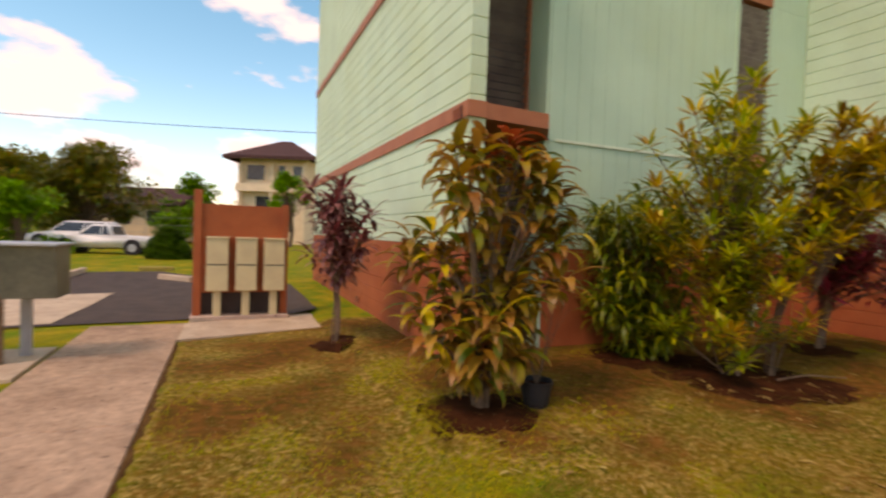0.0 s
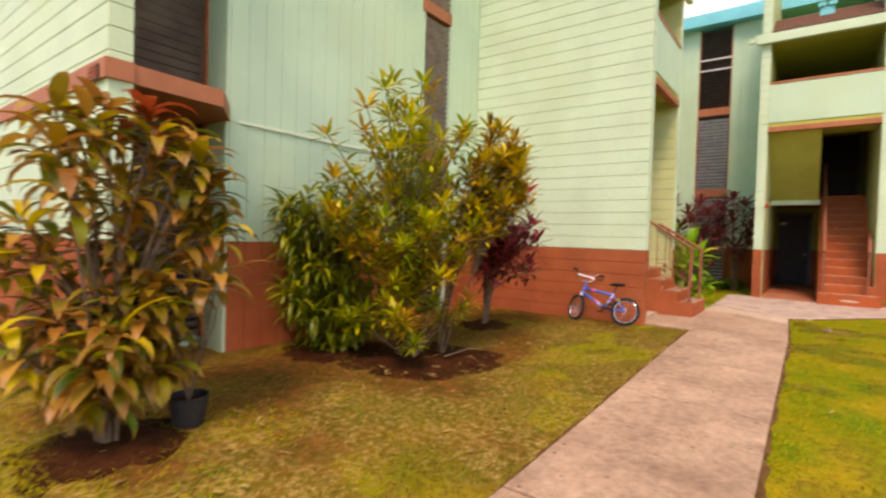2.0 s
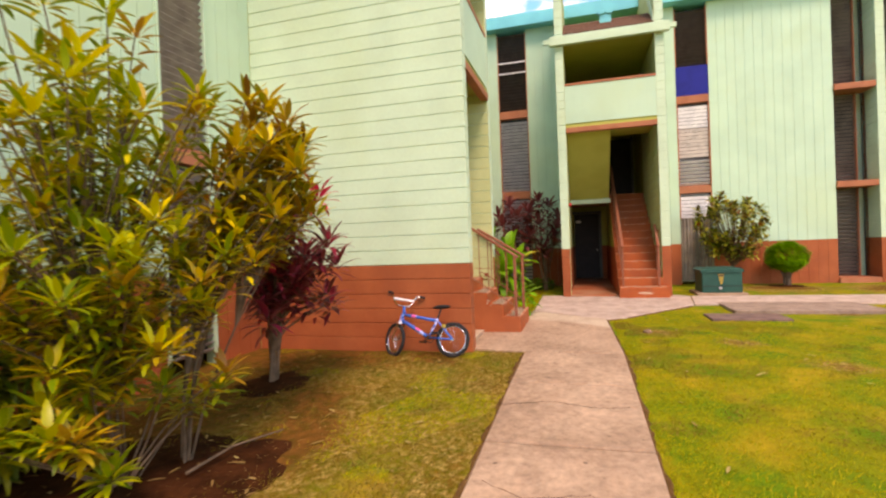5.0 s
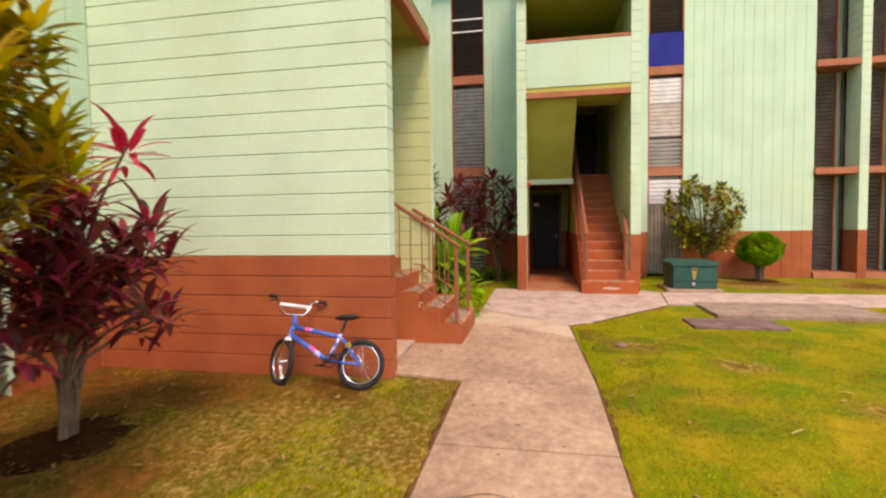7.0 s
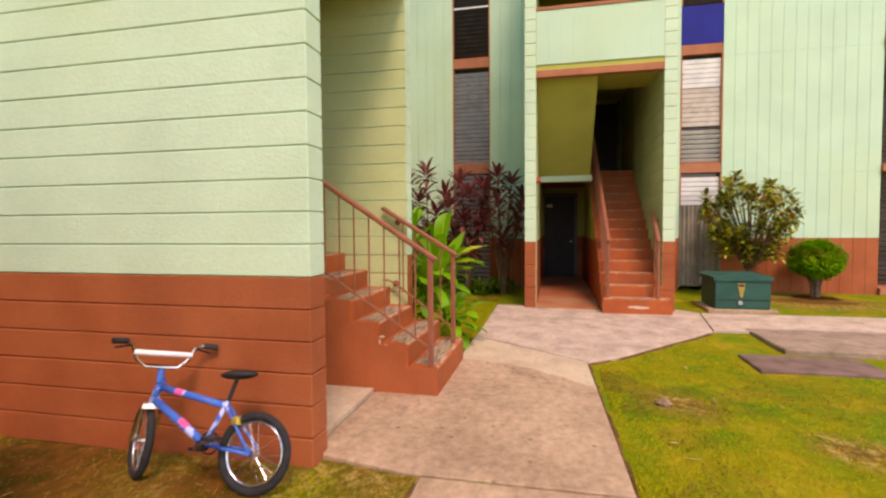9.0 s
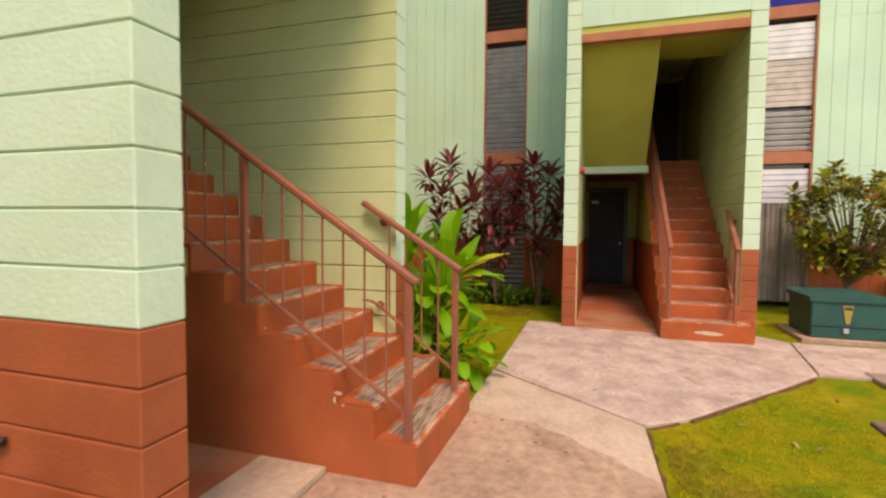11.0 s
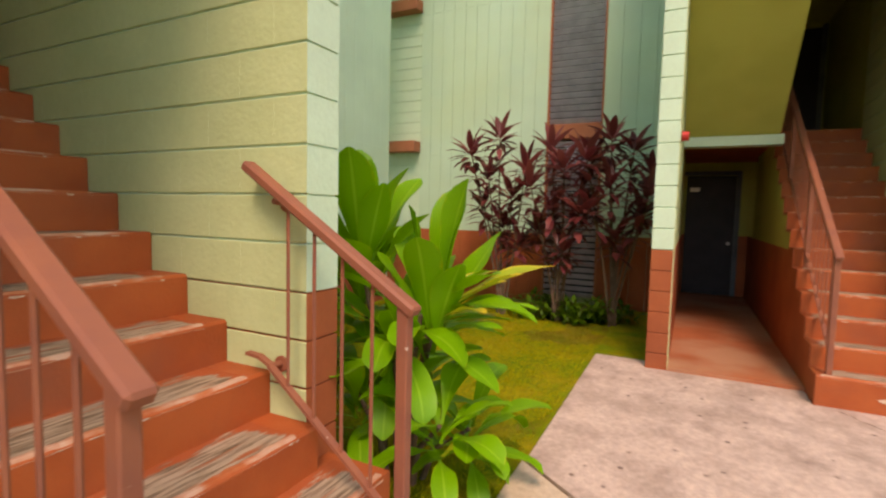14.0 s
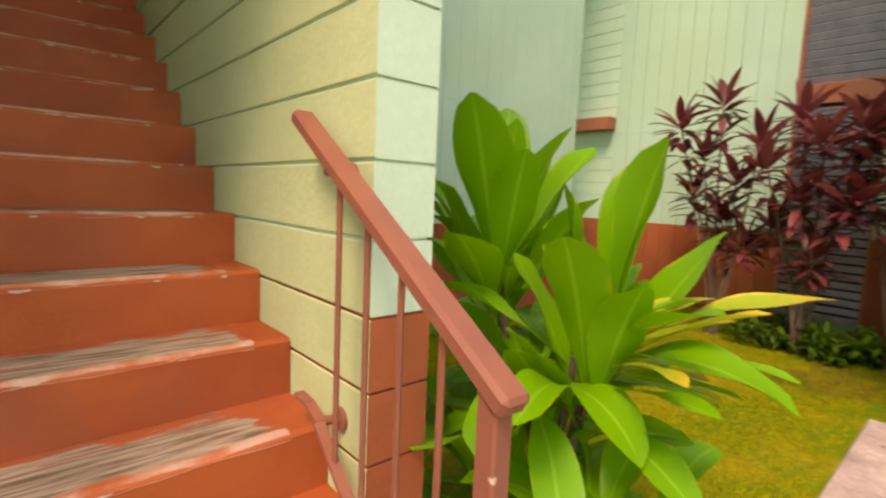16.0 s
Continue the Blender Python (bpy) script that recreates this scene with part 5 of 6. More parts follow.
cane_plant("shrub", "small dusky red shrub on slender bare stems", "shrub", 1.0, 6.3,
           scatter_canes(R, 22, 0.55, 0.55, 1.25, 2.35, 0.78), [L_RED], 15, 0.31, 0.075, 14, droop=0.9, flare=2.2)
# burgundy shrubs along the far wall
for y, seed, tips in ((3.05, 21, [(0.5, 2.55), (0.15, 2.8), (0.3, 2.2), (-0.1, 1.9), (-0.35, 2.3), (0.05, 1.45), (0.4, 1.75), (-0.25, 1.2)]),
                      (2.2, 22, [(0.25, 2.62), (-0.05, 2.3), (0.4, 2.05), (-0.35, 2.45), (0.1, 1.75), (-0.3, 1.7), (0.35, 1.4), (-0.05, 1.15)]),
                      (1.45, 23, [(0.15, 2.72), (-0.15, 2.55), (-0.38, 2.25), (0.4, 2.4), (-0.3, 1.65), (0.1, 2.05), (0.0, 1.35), (-0.4, 1.95), (0.35, 1.75)])):
    rr = random.Random(seed)
    cane_plant("ti_plant", "burgundy ti plant on bare stems beside the wall", "shrub", 16.5, y,
               [(rr.uniform(-0.25, 0.3), dy, h - 0.05, 0.86, 0) for dy, h in tips],
               [L_BURG], seed, 0.44, 0.115, 18, droop=0.5, up=1.4, low=-0.3, stem_r=0.016, group="ti plants by the far wall")
rr = random.Random(33)
cane_plant("ground_plant", "low dark green leafy plants at the foot of the wall", "shrub", 16.7, 2.1,
           scatter_canes(rr, 40, 0.45, 1.2, 0.12, 0.4, 0.5), [L_SHADE], 33, 0.17, 0.06, 9, droop=0.9, stem_r=0.006)

# bright green ti plant beside the steps: every blade is a part
ti = thing("ti_plant", "bright green ti plant with broad glossy yellow-edged leaves", "shrub", pose(0, 0, 0))
rng = random.Random(40)
heads = [((11.90, 2.30, 1.22), 15, 0.80, 0.225, 1.5, 0.85, 0.3), ((11.85, 1.80, 0.95), 10, 0.76, 0.225, 1.48, 1.05, 0.25), ((11.83, 1.74, 1.05), 13, 0.48, 0.12, 0.8, 0.25, 0.45),
         ((11.70, 1.66, 0.42), 14, 0.52, 0.17, 1.2, 0.2, 1.2), ((12.10, 2.45, 1.0), 14, 0.70, 0.20, 1.45, 0.5, 0.7), ((11.68, 2.15, 0.50), 15, 0.56, 0.18, 1.4, 0.2, 1.1),
         ((11.92, 2.0, 0.60), 16, 0.70, 0.19, 1.48, 0.5, 0.7), ((12.0, 1.62, 0.30), 13, 0.50, 0.15, 1.2, 0.1, 1.2), ((11.78, 2.0, 0.85), 14, 0.55, 0.17, 1.0, -0.4, 1.4), ((11.84, 1.86, 0.95), 8, 0.62, 0.18, 0.9, 0.3, 0.9)]
for h, (c, n, ln, w, up, low, droop) in enumerate(heads):
    part("stalk", stem(bmesh.new(), [(11.9 + 0.2 * (c[0] - 11.9), 2.02 + 0.3 * (c[1] - 2.02), -0.1), ((c[0] + 11.9) / 2, (c[1] + 2.02) / 2, c[2] * 0.5), c], 0.022, 0.013, 7), M_BARK, ti)
    for k, spec in enumerate(rosette(rng, c, n, ln, w, up, low, droop)):
        if h == 2:
            spec = spec[:3] + (rng.uniform(-2.3, -0.7),) + spec[4:5] + (spec[5] * rng.uniform(0.9, 1.35), spec[6] * rng.uniform(0.7, 1.0), spec[7])
        yellow = h == 2 and k % 3 != 0 or (h == 3 and k == n - 1)
        foliage("leaf", [spec], L_TIYEL if yellow else L_TI, ti, "yellowing leaf" if yellow else "", segs=14, fold=0.28, blunt=True, wave=0.22)

# bush with coloured-in highlights and clipped shrub before the far front
def leaf_cloud(rng, c, r, n, ln, w, shell=0.55):
    out = []
    for i in range(n):
        v = Vector((rng.gauss(0, 1), rng.gauss(0, 1), rng.gauss(0, 1))).normalized()
        q = shell + (1 - shell) * rng.random()
        h = math.atan2(v.y, v.x) + rng.uniform(-0.7, 0.7)
        out.append((c[0] + r[0] * v.x * q, c[1] + r[1] * v.y * q, c[2] + r[2] * v.z * q, h, v.z * 0.9 + rng.uniform(-0.4, 0.5), ln * rng.uniform(0.7, 1.2), w * rng.uniform(0.8, 1.2), rng.uniform(0.2, 0.9)))
    return out


rng = random.Random(51)
bush = thing("bush", "open branching bush, some leaves coloured pale as highlights", "bush", pose(16.8, -3.45, 0))
leaves = []
part("trunk", stem(bmesh.new(), [(0, 0, -0.05), (0.03, 0.02, 0.3), (0, 0.04, 0.7)], 0.07, 0.045, 8), M_BARK, bush)
for i in range(80):
    v = Vector((rng.gauss(0, 1), rng.gauss(0, 1), rng.gauss(0, 1))).normalized() * (0.55 + 0.45 * rng.random())
    c = (0.95 * v.x, 1.04 * v.y, 1.66 + 0.86 * v.z + 0.12 * v.y)
    part("branch", stem(bmesh.new(), [(0, 0.03, 0.55), (0.4 * c[0], 0.4 * c[1], 0.55 + 0.5 * (c[2] - 0.55)), c], 0.016, 0.005, 5), M_BARK, bush)
    leaves += rosette(rng, c, 12, 0.19, 0.10, 1.2, -0.4, 0.5, turn0=i, spread=0.02)
    for k in range(2):
        leaves += rosette(rng, (c[0] * 0.9 + rng.uniform(-0.1, 0.1), c[1] * 0.9 + rng.uniform(-0.1, 0.1), c[2] - rng.uniform(0.06, 0.2)), 6, 0.17, 0.09, 0.8, -0.5, 0.5, turn0=rng.uniform(0, 6), spread=0.03)
foliage("foliage", leaves, L_BUSH, bush, segs=4)
ball = thing("topiary", "round clipped bright green shrub on a short trunk", "bush", pose(17.15, -4.77, 0))
trunk = bmesh.new()
for k in range(4):
    a = 1.57 * k
    stem(trunk, [(0.05 * math.cos(a), 0.05 * math.sin(a), -0.05), (0.05 * math.cos(a), 0.06 * math.sin(a), 0.25), (0.2 * math.cos(a), 0.2 * math.sin(a), 0.6)], 0.045, 0.03, 7)
part("trunk", trunk, M_BARK, ball)
leaves = []
for spec in leaf_cloud(rng, (0, 0, 0), (0.48, 0.48, 0.38), 8000, 0.065, 0.042, 0.70):
    q = 1 + 0.16 * noise.noise((spec[0] * 5, spec[1] * 5, spec[2] * 5)) + 0.10 * noise.noise((spec[0] * 13, spec[1] * 13, spec[2] * 13))
    leaves.append((spec[0] * q, spec[1] * q, 0.79 + spec[2] * q) + spec[3:])
foliage("foliage", leaves, L_BALL, ball, segs=2)
soil_ring(17.1, -4.77, 0.42)
rr = random.Random(61)
cane_plant("shrub", "small yellow-leaved shrub on the lawn", "shrub", 9.6, -4.55, scatter_canes(rr, 7, 0.25, 0.25, 0.4, 0.8, 0.5), [L_YELLOW], 61, 0.28, 0.06, 10)

# ---- bicycle ----
def ring(bm, c, r, tube, axis="Y", seg=40, sides=8):
    vs = []
    for i in range(seg):
        a = 2 * math.pi * i / seg
        row = []
        for j in range(sides):
            b = 2 * math.pi * j / sides
            q = r + tube * math.cos(b)
            row.append(bm.verts.new((c[0] + q * math.cos(a), c[1] + tube * math.sin(b), c[2] + q * math.sin(a))))
        vs.append(row)
    for i in range(seg):
        for j in range(sides):
            bm.faces.new((vs[i][j], vs[(i + 1) % seg][j], vs[(i + 1) % seg][(j + 1) % sides], vs[i][(j + 1) % sides]))
    return bm


M_TYRE = material("tyre_rubber", (0.02, 0.02, 0.022), (0.03, 0.028, 0.028), 20, 0.8, bump=0.3)
M_CHROME = material("chrome", (0.75, 0.75, 0.78), (0.68, 0.68, 0.70), 8, 0.22, metal=1.0, bump=0.0)
M_BLUEP = material("violet_blue_enamel", (0.04, 0.15, 0.50), (0.03, 0.10, 0.42), 9, 0.22, bump=0.0, third=(0.45, 0.50, 0.85), third_scale=7, third_low=0.55, third_high=0.60)
M_PINK = material("pink_decal", (0.75, 0.10, 0.30), (0.7, 0.12, 0.32), 9, 0.35, bump=0.0)
M_BLACK = material("black_plastic", (0.02, 0.02, 0.022), (0.028, 0.026, 0.026), 12, 0.5, bump=0.1)


def bicycle(m):
    b = thing("bicycle", "small violet-blue BMX bicycle leaning against the brown wall", "bicycle", m)
    rw, fw, rad = Vector((0, 0, 0.225)), Vector((0.86, 0, 0.225)), 0.205
    bb, st, hb, ht = Vector((0.33, 0, 0.25)), Vector((0.215, 0, 0.50)), Vector((0.725, 0, 0.49)), Vector((0.695, 0, 0.585))

    def wheel(c, turn, parent):
        w = new("wheel")
        w.parent = parent
        w.matrix_basis = Matrix.Translation(c) @ Matrix.Rotation(turn, 4, "Z")
        part("tyre", ring(bmesh.new(), (0, 0, 0), rad, 0.024), M_TYRE, w, smooth=True)
        part("rim", ring(bmesh.new(), (0, 0, 0), rad - 0.03, 0.009), M_CHROME, w, smooth=True)
        part("hub", bar(bmesh.new(), (0, -0.04, 0), (0, 0.04, 0), 0.018, 10), M_CHROME, w)
        bm = bmesh.new()
        for i in range(20):
            a = 2 * math.pi * i / 20
            bar(bm, (0.015 * math.cos(a + 0.9), 0.02 * (-1) ** i, 0.015 * math.sin(a + 0.9)), ((rad - 0.03) * math.cos(a), 0, (rad - 0.03) * math.sin(a)), 0.0012, 4)
        part("spokes", bm, M_CHROME, w)
        return w

    wheel(rw, 0, b)
    frame_bm = bmesh.new()
    bar(frame_bm, hb + Vector((0, 0, -0.01)), bb, 0.024, 12)
    bar(frame_bm, ht + Vector((0.005, 0, -0.03)), st + Vector((0, 0, -0.03)), 0.021, 12)
    bar(frame_bm, bb, st, 0.016, 10)
    bar(frame_bm, hb + Vector((0.012, 0, -0.03)), ht + Vector((-0.005, 0, 0.02)), 0.024, 12)
    for s in (-1, 1):
        bar(frame_bm, bb + Vector((0, 0.02 * s, 0)), rw + Vector((0, 0.055 * s, 0)), 0.010, 8)
        bar(frame_bm, st + Vector((0, 0.015 * s, -0.03)), rw + Vector((0, 0.055 * s, 0)), 0.009, 8)
    part("frame", frame_bm, M_BLUEP, b, smooth=True)
    part("decal", bar(bmesh.new(), hb.lerp(bb, 0.52), hb.lerp(bb, 0.68), 0.0247, 12), M_PINK, b)
    part("decal", bar(bmesh.new(), ht.lerp(st, 0.24) + Vector((0, 0, -0.03)), ht.lerp(st, 0.36) + Vector((0, 0, -0.03)), 0.0217, 12), M_PINK, b)
    part("seat_post", bar(bmesh.new(), st, Vector((0.175, 0, 0.64)), 0.013, 8), M_BLACK, b)
    bm = bmesh.new()
    bmesh.ops.create_uvsphere(bm, u_segments=16, v_segments=8, radius=1, matrix=Matrix.LocRotScale((0.17, 0, 0.655), Euler((0, 0.08, 0)), (0.125, 0.065, 0.028)))
    for v in bm.verts:
        f = (v.co.x - 0.05) / 0.25
        if f > 0.5:
            v.co.y *= 1.25 - 1.3 * (f - 0.5) * 1.2
    part("saddle", bm, M_BLACK, b, smooth=True)
    crank = part("crank", ring(bar(bmesh.new(), bb + Vector((0, -0.052, 0)), bb + Vector((0, 0.052, 0)), 0.024, 12), (bb.x, -0.045, bb.z), 0.062, 0.006, seg=24, sides=6), M_BLACK, b, "black chainring")
    part("crank_arm", bar(bmesh.new(), bb + Vector((0, -0.06, 0)), bb + Vector((0.12, -0.07, -0.05)), 0.009, 6), M_CHROME, b)
    part("crank_arm", bar(bmesh.new(), bb + Vector((0, 0.06, 0)), bb + Vector((-0.12, 0.07, 0.05)), 0.009, 6), M_CHROME, b)
    part("pedal", boxes((0.40, 0.49, -0.15, -0.07, 0.19, 0.21), c=0.005), M_BLACK, b)
    part("pedal", boxes((0.17, 0.26, 0.07, 0.15, 0.29, 0.31), c=0.005), M_BLACK, b)
    part("brake", boxes((0.10, 0.15, -0.05, 0.05, 0.37, 0.42), c=0.01), material("brass", (0.55, 0.38, 0.08), None, 9, 0.35, metal=0.6, bump=0), b)
    # fork, wheel and bars turned together
    steer = new("fork")
    steer.parent = b
    steer.matrix_basis = Matrix.Translation(hb) @ Matrix.Rotation(radians(-37), 4, "Z") @ Matrix.Translation(-hb)
    bm = bmesh.new()
    for s in (-1, 1):
        bar(bm, hb + Vector((0.0, 0.05 * s, -0.05)), fw + Vector((0, 0.06 * s, 0)), 0.012, 8)
    box(bm, hb.x - 0.02, hb.x + 0.03, -0.062, 0.062, hb.z - 0.065, hb.z - 0.035)
    part("blades", bm, M_CHROME, steer, smooth=False)
    wheel(fw, 0, steer)
    bm = bmesh.new()
    bar(bm, ht + Vector((-0.01, 0, 0)), ht + Vector((-0.015, 0, 0.075)), 0.02, 10)
    part("stem", bm, M_BLUEP, steer)
    top = ht + Vector((0.01, 0, 0.085))
    bar_pts = {}
    for s in (-1, 1):
        bar_pts[s] = [top, top + Vector((0, 0.09 * s, 0.005)), top + Vector((0.0, 0.14 * s, 0.04)), top + Vector((-0.01, 0.18 * s, 0.13)), top + Vector((-0.03, 0.21 * s, 0.15)), top + Vector((-0.07, 0.27 * s, 0.145))]
    part("handlebar", stem(bmesh.new(), bar_pts[-1][:0:-1] + bar_pts[1], 0.011, 0.011, 10), M_CHROME, steer, smooth=True)
    part("crossbar_pad", bar(bmesh.new(), top + Vector((-0.005, -0.165, 0.085)), top + Vector((-0.005, 0.165, 0.085)), 0.017, 10), M_WHITE, steer)
    for s in (-1, 1):
        part("grip", bar(bmesh.new(), top + Vector((-0.048, 0.215 * s, 0.148)), top + Vector((-0.08, 0.295 * s, 0.142)), 0.018, 10), M_BLACK, steer)
        part("brake_lever", bar(bmesh.new(), top + Vector((-0.01, 0.19 * s, 0.125)), top + Vector((-0.02, 0.27 * s, 0.105)), 0.007, 6), M_BLACK, steer)
    return b


bicycle(Matrix.Translation((8.19, 2.03, ground_height(8.19, 2.3) + 0.004)) @ Matrix.Rotation(radians(91), 4, "Z") @ Matrix.Rotation(radians(17), 4, "X") @ Matrix.Scale(0.98, 4))

# ---- green utility cabinet ----
cab = thing("utility_cabinet", "low green enamelled utility cabinet on a concrete pad", "utility box", pose(14.9, -2.65, 0.05))
part("pad", boxes((-0.08, 0.9, -0.55, 0.50, -0.1, 0.02), c=0.01), M_CONC, cab)
part("body", boxes((0.0, 0.8, -0.46, 0.38, 0.02, 0.52), c=0.015), M_GREENBOX, cab)
part("lid", prism([(-0.49, 0.0), (0.41, 0.0), (0.41, 0.06), (0.34, 0.09), (-0.42, 0.09), (-0.49, 0.06)], -0.03, 0.83), M_GREENBOX, cab).location = (0, 0, 0.50)
part("seam", boxes((-0.006, 0.0, -0.46, 0.38, 0.17, 0.185)), M_BLACK, cab)
M_LABEL = material("yellow_label", (0.36, 0.26, 0.05), (0.22, 0.17, 0.05), 14, 0.5, bump=0)
bm = bmesh.new()
vs = [bm.verts.new((-0.009, y, z)) for y, z in ((0.04, 0.46), (-0.08, 0.46), (-0.04, 0.22), (0.0, 0.22))]
bm.faces.new(vs)
part("label", bm, M_LABEL, cab, "faded yellow warning label")
part("latch", boxes((-0.03, 0.0, -0.03, 0.03, 0.10, 0.16), c=0.005), M_GREYMET, cab)
part("latch", boxes((-0.012, -0.009, -0.06, 0.02, 0.40, 0.43)), M_BLACK, cab)

# ---- cover slabs on the lawn ----
s1 = part("cover_slab", boxes((11.33, 11.98, -2.85, -1.66, -0.12, 0.012), c=0.012), material("dark_slab", (0.20, 0.12, 0.095), (0.13, 0.08, 0.065), 5, 0.9, bump=0.4, fine=50))
tagged(s1, "dark weathered concrete cover slab in the lawn", "slab", kind="structure")
s2 = part("cover_slab", boxes((12.18, 13.4, -4.6, -2.22, -0.12, 0.04), c=0.012), material("greyed_slab", (0.34, 0.235, 0.175), (0.25, 0.17, 0.125), 3, 0.9, bump=0.5, fine=60, mottle=0.3, mottle_scale=11))
tagged(s2, "raised grey-brown concrete cover slab", "slab", kind="structure")

# ---- meter stand ----
st = thing("meter_stand", "brown wooden stand with three beige meter cabinets", "meter stand", pose(-0.08, 8.6, -0.2))
part("back_panel", boxes((-0.62, 0.66, 0.05, 0.10, 0.42, 1.86), c=0.004), M_BROWN, st)
part("post", boxes((-0.72, -0.60, 0.0, 0.14, -0.1, 2.08), c=0.006), M_BROWN, st)
part("post", boxes((0.62, 0.73, 0.0, 0.14, -0.1, 1.9), c=0.006), M_BROWN, st)
# dark panel stands in for the black shade below the cabinets
part("shade_panel", boxes((-0.60, 0.62, 0.16, 0.20, 0.0, 0.46)), M_SLATD, st)
part("sill", boxes((-0.75, 0.75, -0.14, 0.35, -0.05, 0.06), c=0.01), M_CONC3, st)
for i in range(3):
    x = -0.52 + i * 0.43
    cabp = part("cabinet", boxes((x, x + 0.32, -0.18, 0.05, 0.47, 1.32), c=0.008), M_BEIGE, st)
    part("door_seam", boxes((x + 0.01, x + 0.31, -0.184, -0.18, 0.885, 0.90)), M_BLACK, cabp)
    part("cap", boxes((x - 0.012, x + 0.332, -0.20, 0.05, 1.31, 1.335), c=0.004), M_BEIGE, cabp)
    part("conduit", boxes((x + 0.10, x + 0.22, -0.10, 0.02, 0.05, 0.47), c=0.01), M_BEIGE, st)

# ---- mail cabinet on posts ----
mb = thing("mailbox", "grey metal mailbox cabinet on a wooden and a steel post", "mailbox", pose(-2.05, 6.35, -0.2))
# face coloured darker than the roof to imitate its shade
part("body", prism([(-0.16, 0.68), (0.30, 0.68), (0.30, 1.23), (-0.26, 1.23)], -1.5, 0.12), M_DARKMETAL, mb)
part("roof", boxes((-1.55, 0.16, -0.32, 0.34, 1.23, 1.26), c=0.006), M_GREYMET, mb)
part("post", bar(bmesh.new(), (-0.42, -0.12, -0.1), (-0.42, -0.12, 0.74), 0.085, 12), M_WOOD, mb)
part("post", boxes((-0.30, -0.20, 0.20, 0.26, -0.1, 0.74), c=0.006), M_GREYMET, mb)
slab("footing", [(-3.8, 5.6), (-2.12, 5.6), (-2.12, 6.95), (-3.8, 6.95)], M_CONC2, "pale concrete footing under the mailbox", lift=0.01)

# ---- pot and small things on the lawn ----
pot = thing("flower_pot", "black plastic flower pot with a dry twig", "pot", pose(2.12, 3.3, ground_height(2.12, 3.3)))
bm = bmesh.new()
bmesh.ops.create_cone(bm, cap_ends=False, segments=20, radius1=0.10, radius2=0.14, depth=0.22, matrix=Matrix.Translation((0, 0, 0.11)))
bmesh.ops.solidify(bm, geom=bm.faces, thickness=0.008)
part("body", bm, M_BLACK, pot)
part("earth", bar(bmesh.new(), (0, 0, 0.02), (0, 0, 0.18), 0.105, 16), M_SOIL, pot)
bm = bmesh.new()
rg = random.Random(71)
for i in range(9):
    a = rg.uniform(0, 6.28)
    stem(bm, [(0, 0, 0.15), (0.1 * math.cos(a), 0.1 * math.sin(a), 0.5), (0.28 * math.cos(a + 0.3), 0.28 * math.sin(a + 0.3), rg.uniform(0.7, 1.15))], 0.005, 0.002, 4)
part("twigs", bm, M_BARK, pot)
leaves = []
rg = random.Random(72)
for i in range(150):
    if i < 90:
        x, y = rg.uniform(1.0, 8.3), rg.uniform(1.5, 4.4)
    elif i < 120:
        x, y = rg.gauss(4.7, 0.7), rg.gauss(3.0, 0.35)
    else:
        x, y = rg.uniform(5, 13), rg.uniform(-4, -0.3)
    leaves.append((x, y, ground_height(x, y) + 0.02, rg.uniform(0, 6.28), rg.uniform(-0.1, 0.25), rg.uniform(0.06, 0.15), rg.uniform(0.014, 0.028), rg.uniform(0, 0.5)))
o = new("fallen_leaves", leaf_mesh("fallen_leaves", leaves, L_DRY))
tagged(o, "dry fallen leaves scattered on the lawn", "leaves", kind="stuff")
part_stick = part("stick", stem(bmesh.new(), [(4.9, 3.05, -0.08), (5.3, 3.0, -0.05), (5.75, 2.86, -0.08)], 0.012, 0.006), M_BARK)
tagged(part_stick, "dry bare stick lying on the soil", "stick")

clump = thing("husk", "dry brown seed husk lying on the lawn", "husk", pose(10.2, -0.52, ground_height(10.2, -0.52)))
bm = bmesh.new()
bmesh.ops.create_icosphere(bm, subdivisions=3, radius=0.06)
for q in bm.verts:
    q.co *= 1 + 0.35 * noise.noise(q.co * 28) + 0.2 * noise.noise(q.co * 60)
    q.co.z = max(-0.01, q.co.z * 0.7) + 0.012
part("shell", bm, M_WOOD, clump)
v = thing("vent", "small dark vent low in the gable wall", "vent", pose(1.985, 9.1, 0.0))
part("box", boxes((0.0, 0.02, -0.1, 0.1, -0.05, 0.05), c=0.003), M_SLATD, v)
for i in range(3):
    part("slat", boxes((-0.006, 0.001, -0.09, 0.09, -0.04 + i * 0.03, -0.025 + i * 0.03)), M_BROWN, v)

# ---- surface conduit and lamp details ----
o = part("conduit", boxes((3.55, 6.8, 5.128, 5.15, 2.545, 2.578)), M_PALE)
tagged(o, "thin painted conduit along the boarded wall", "conduit", kind="structure")

# ---- lawn grass ----
def on_slab(x, y):
    if -0.09 < y < 1.19 and x < 8.75:
        return True
    if 8.7 < x < 11.5 and -0.08 < y < 1.47:
        return True
    if x > 11.2 and y > -0.3 - (x - 11.5) * 0.95 and y < 1.45 and x < 15:
        return True
    if x > 11.9 and -0.35 - (x - 11.5) * 0.95 < y < 1.45:
        return True
    if -2.12 < x < -0.85 and y > 1:
        return True
    if 13.2 < x < 14.66 and y < -1.6:
        return True
    if 11.3 < x < 13.45 and -4.65 < y < -1.6:
        return True
    if x > 8.7 and y > 1.4 and x < 11.3:
        return True
    return False


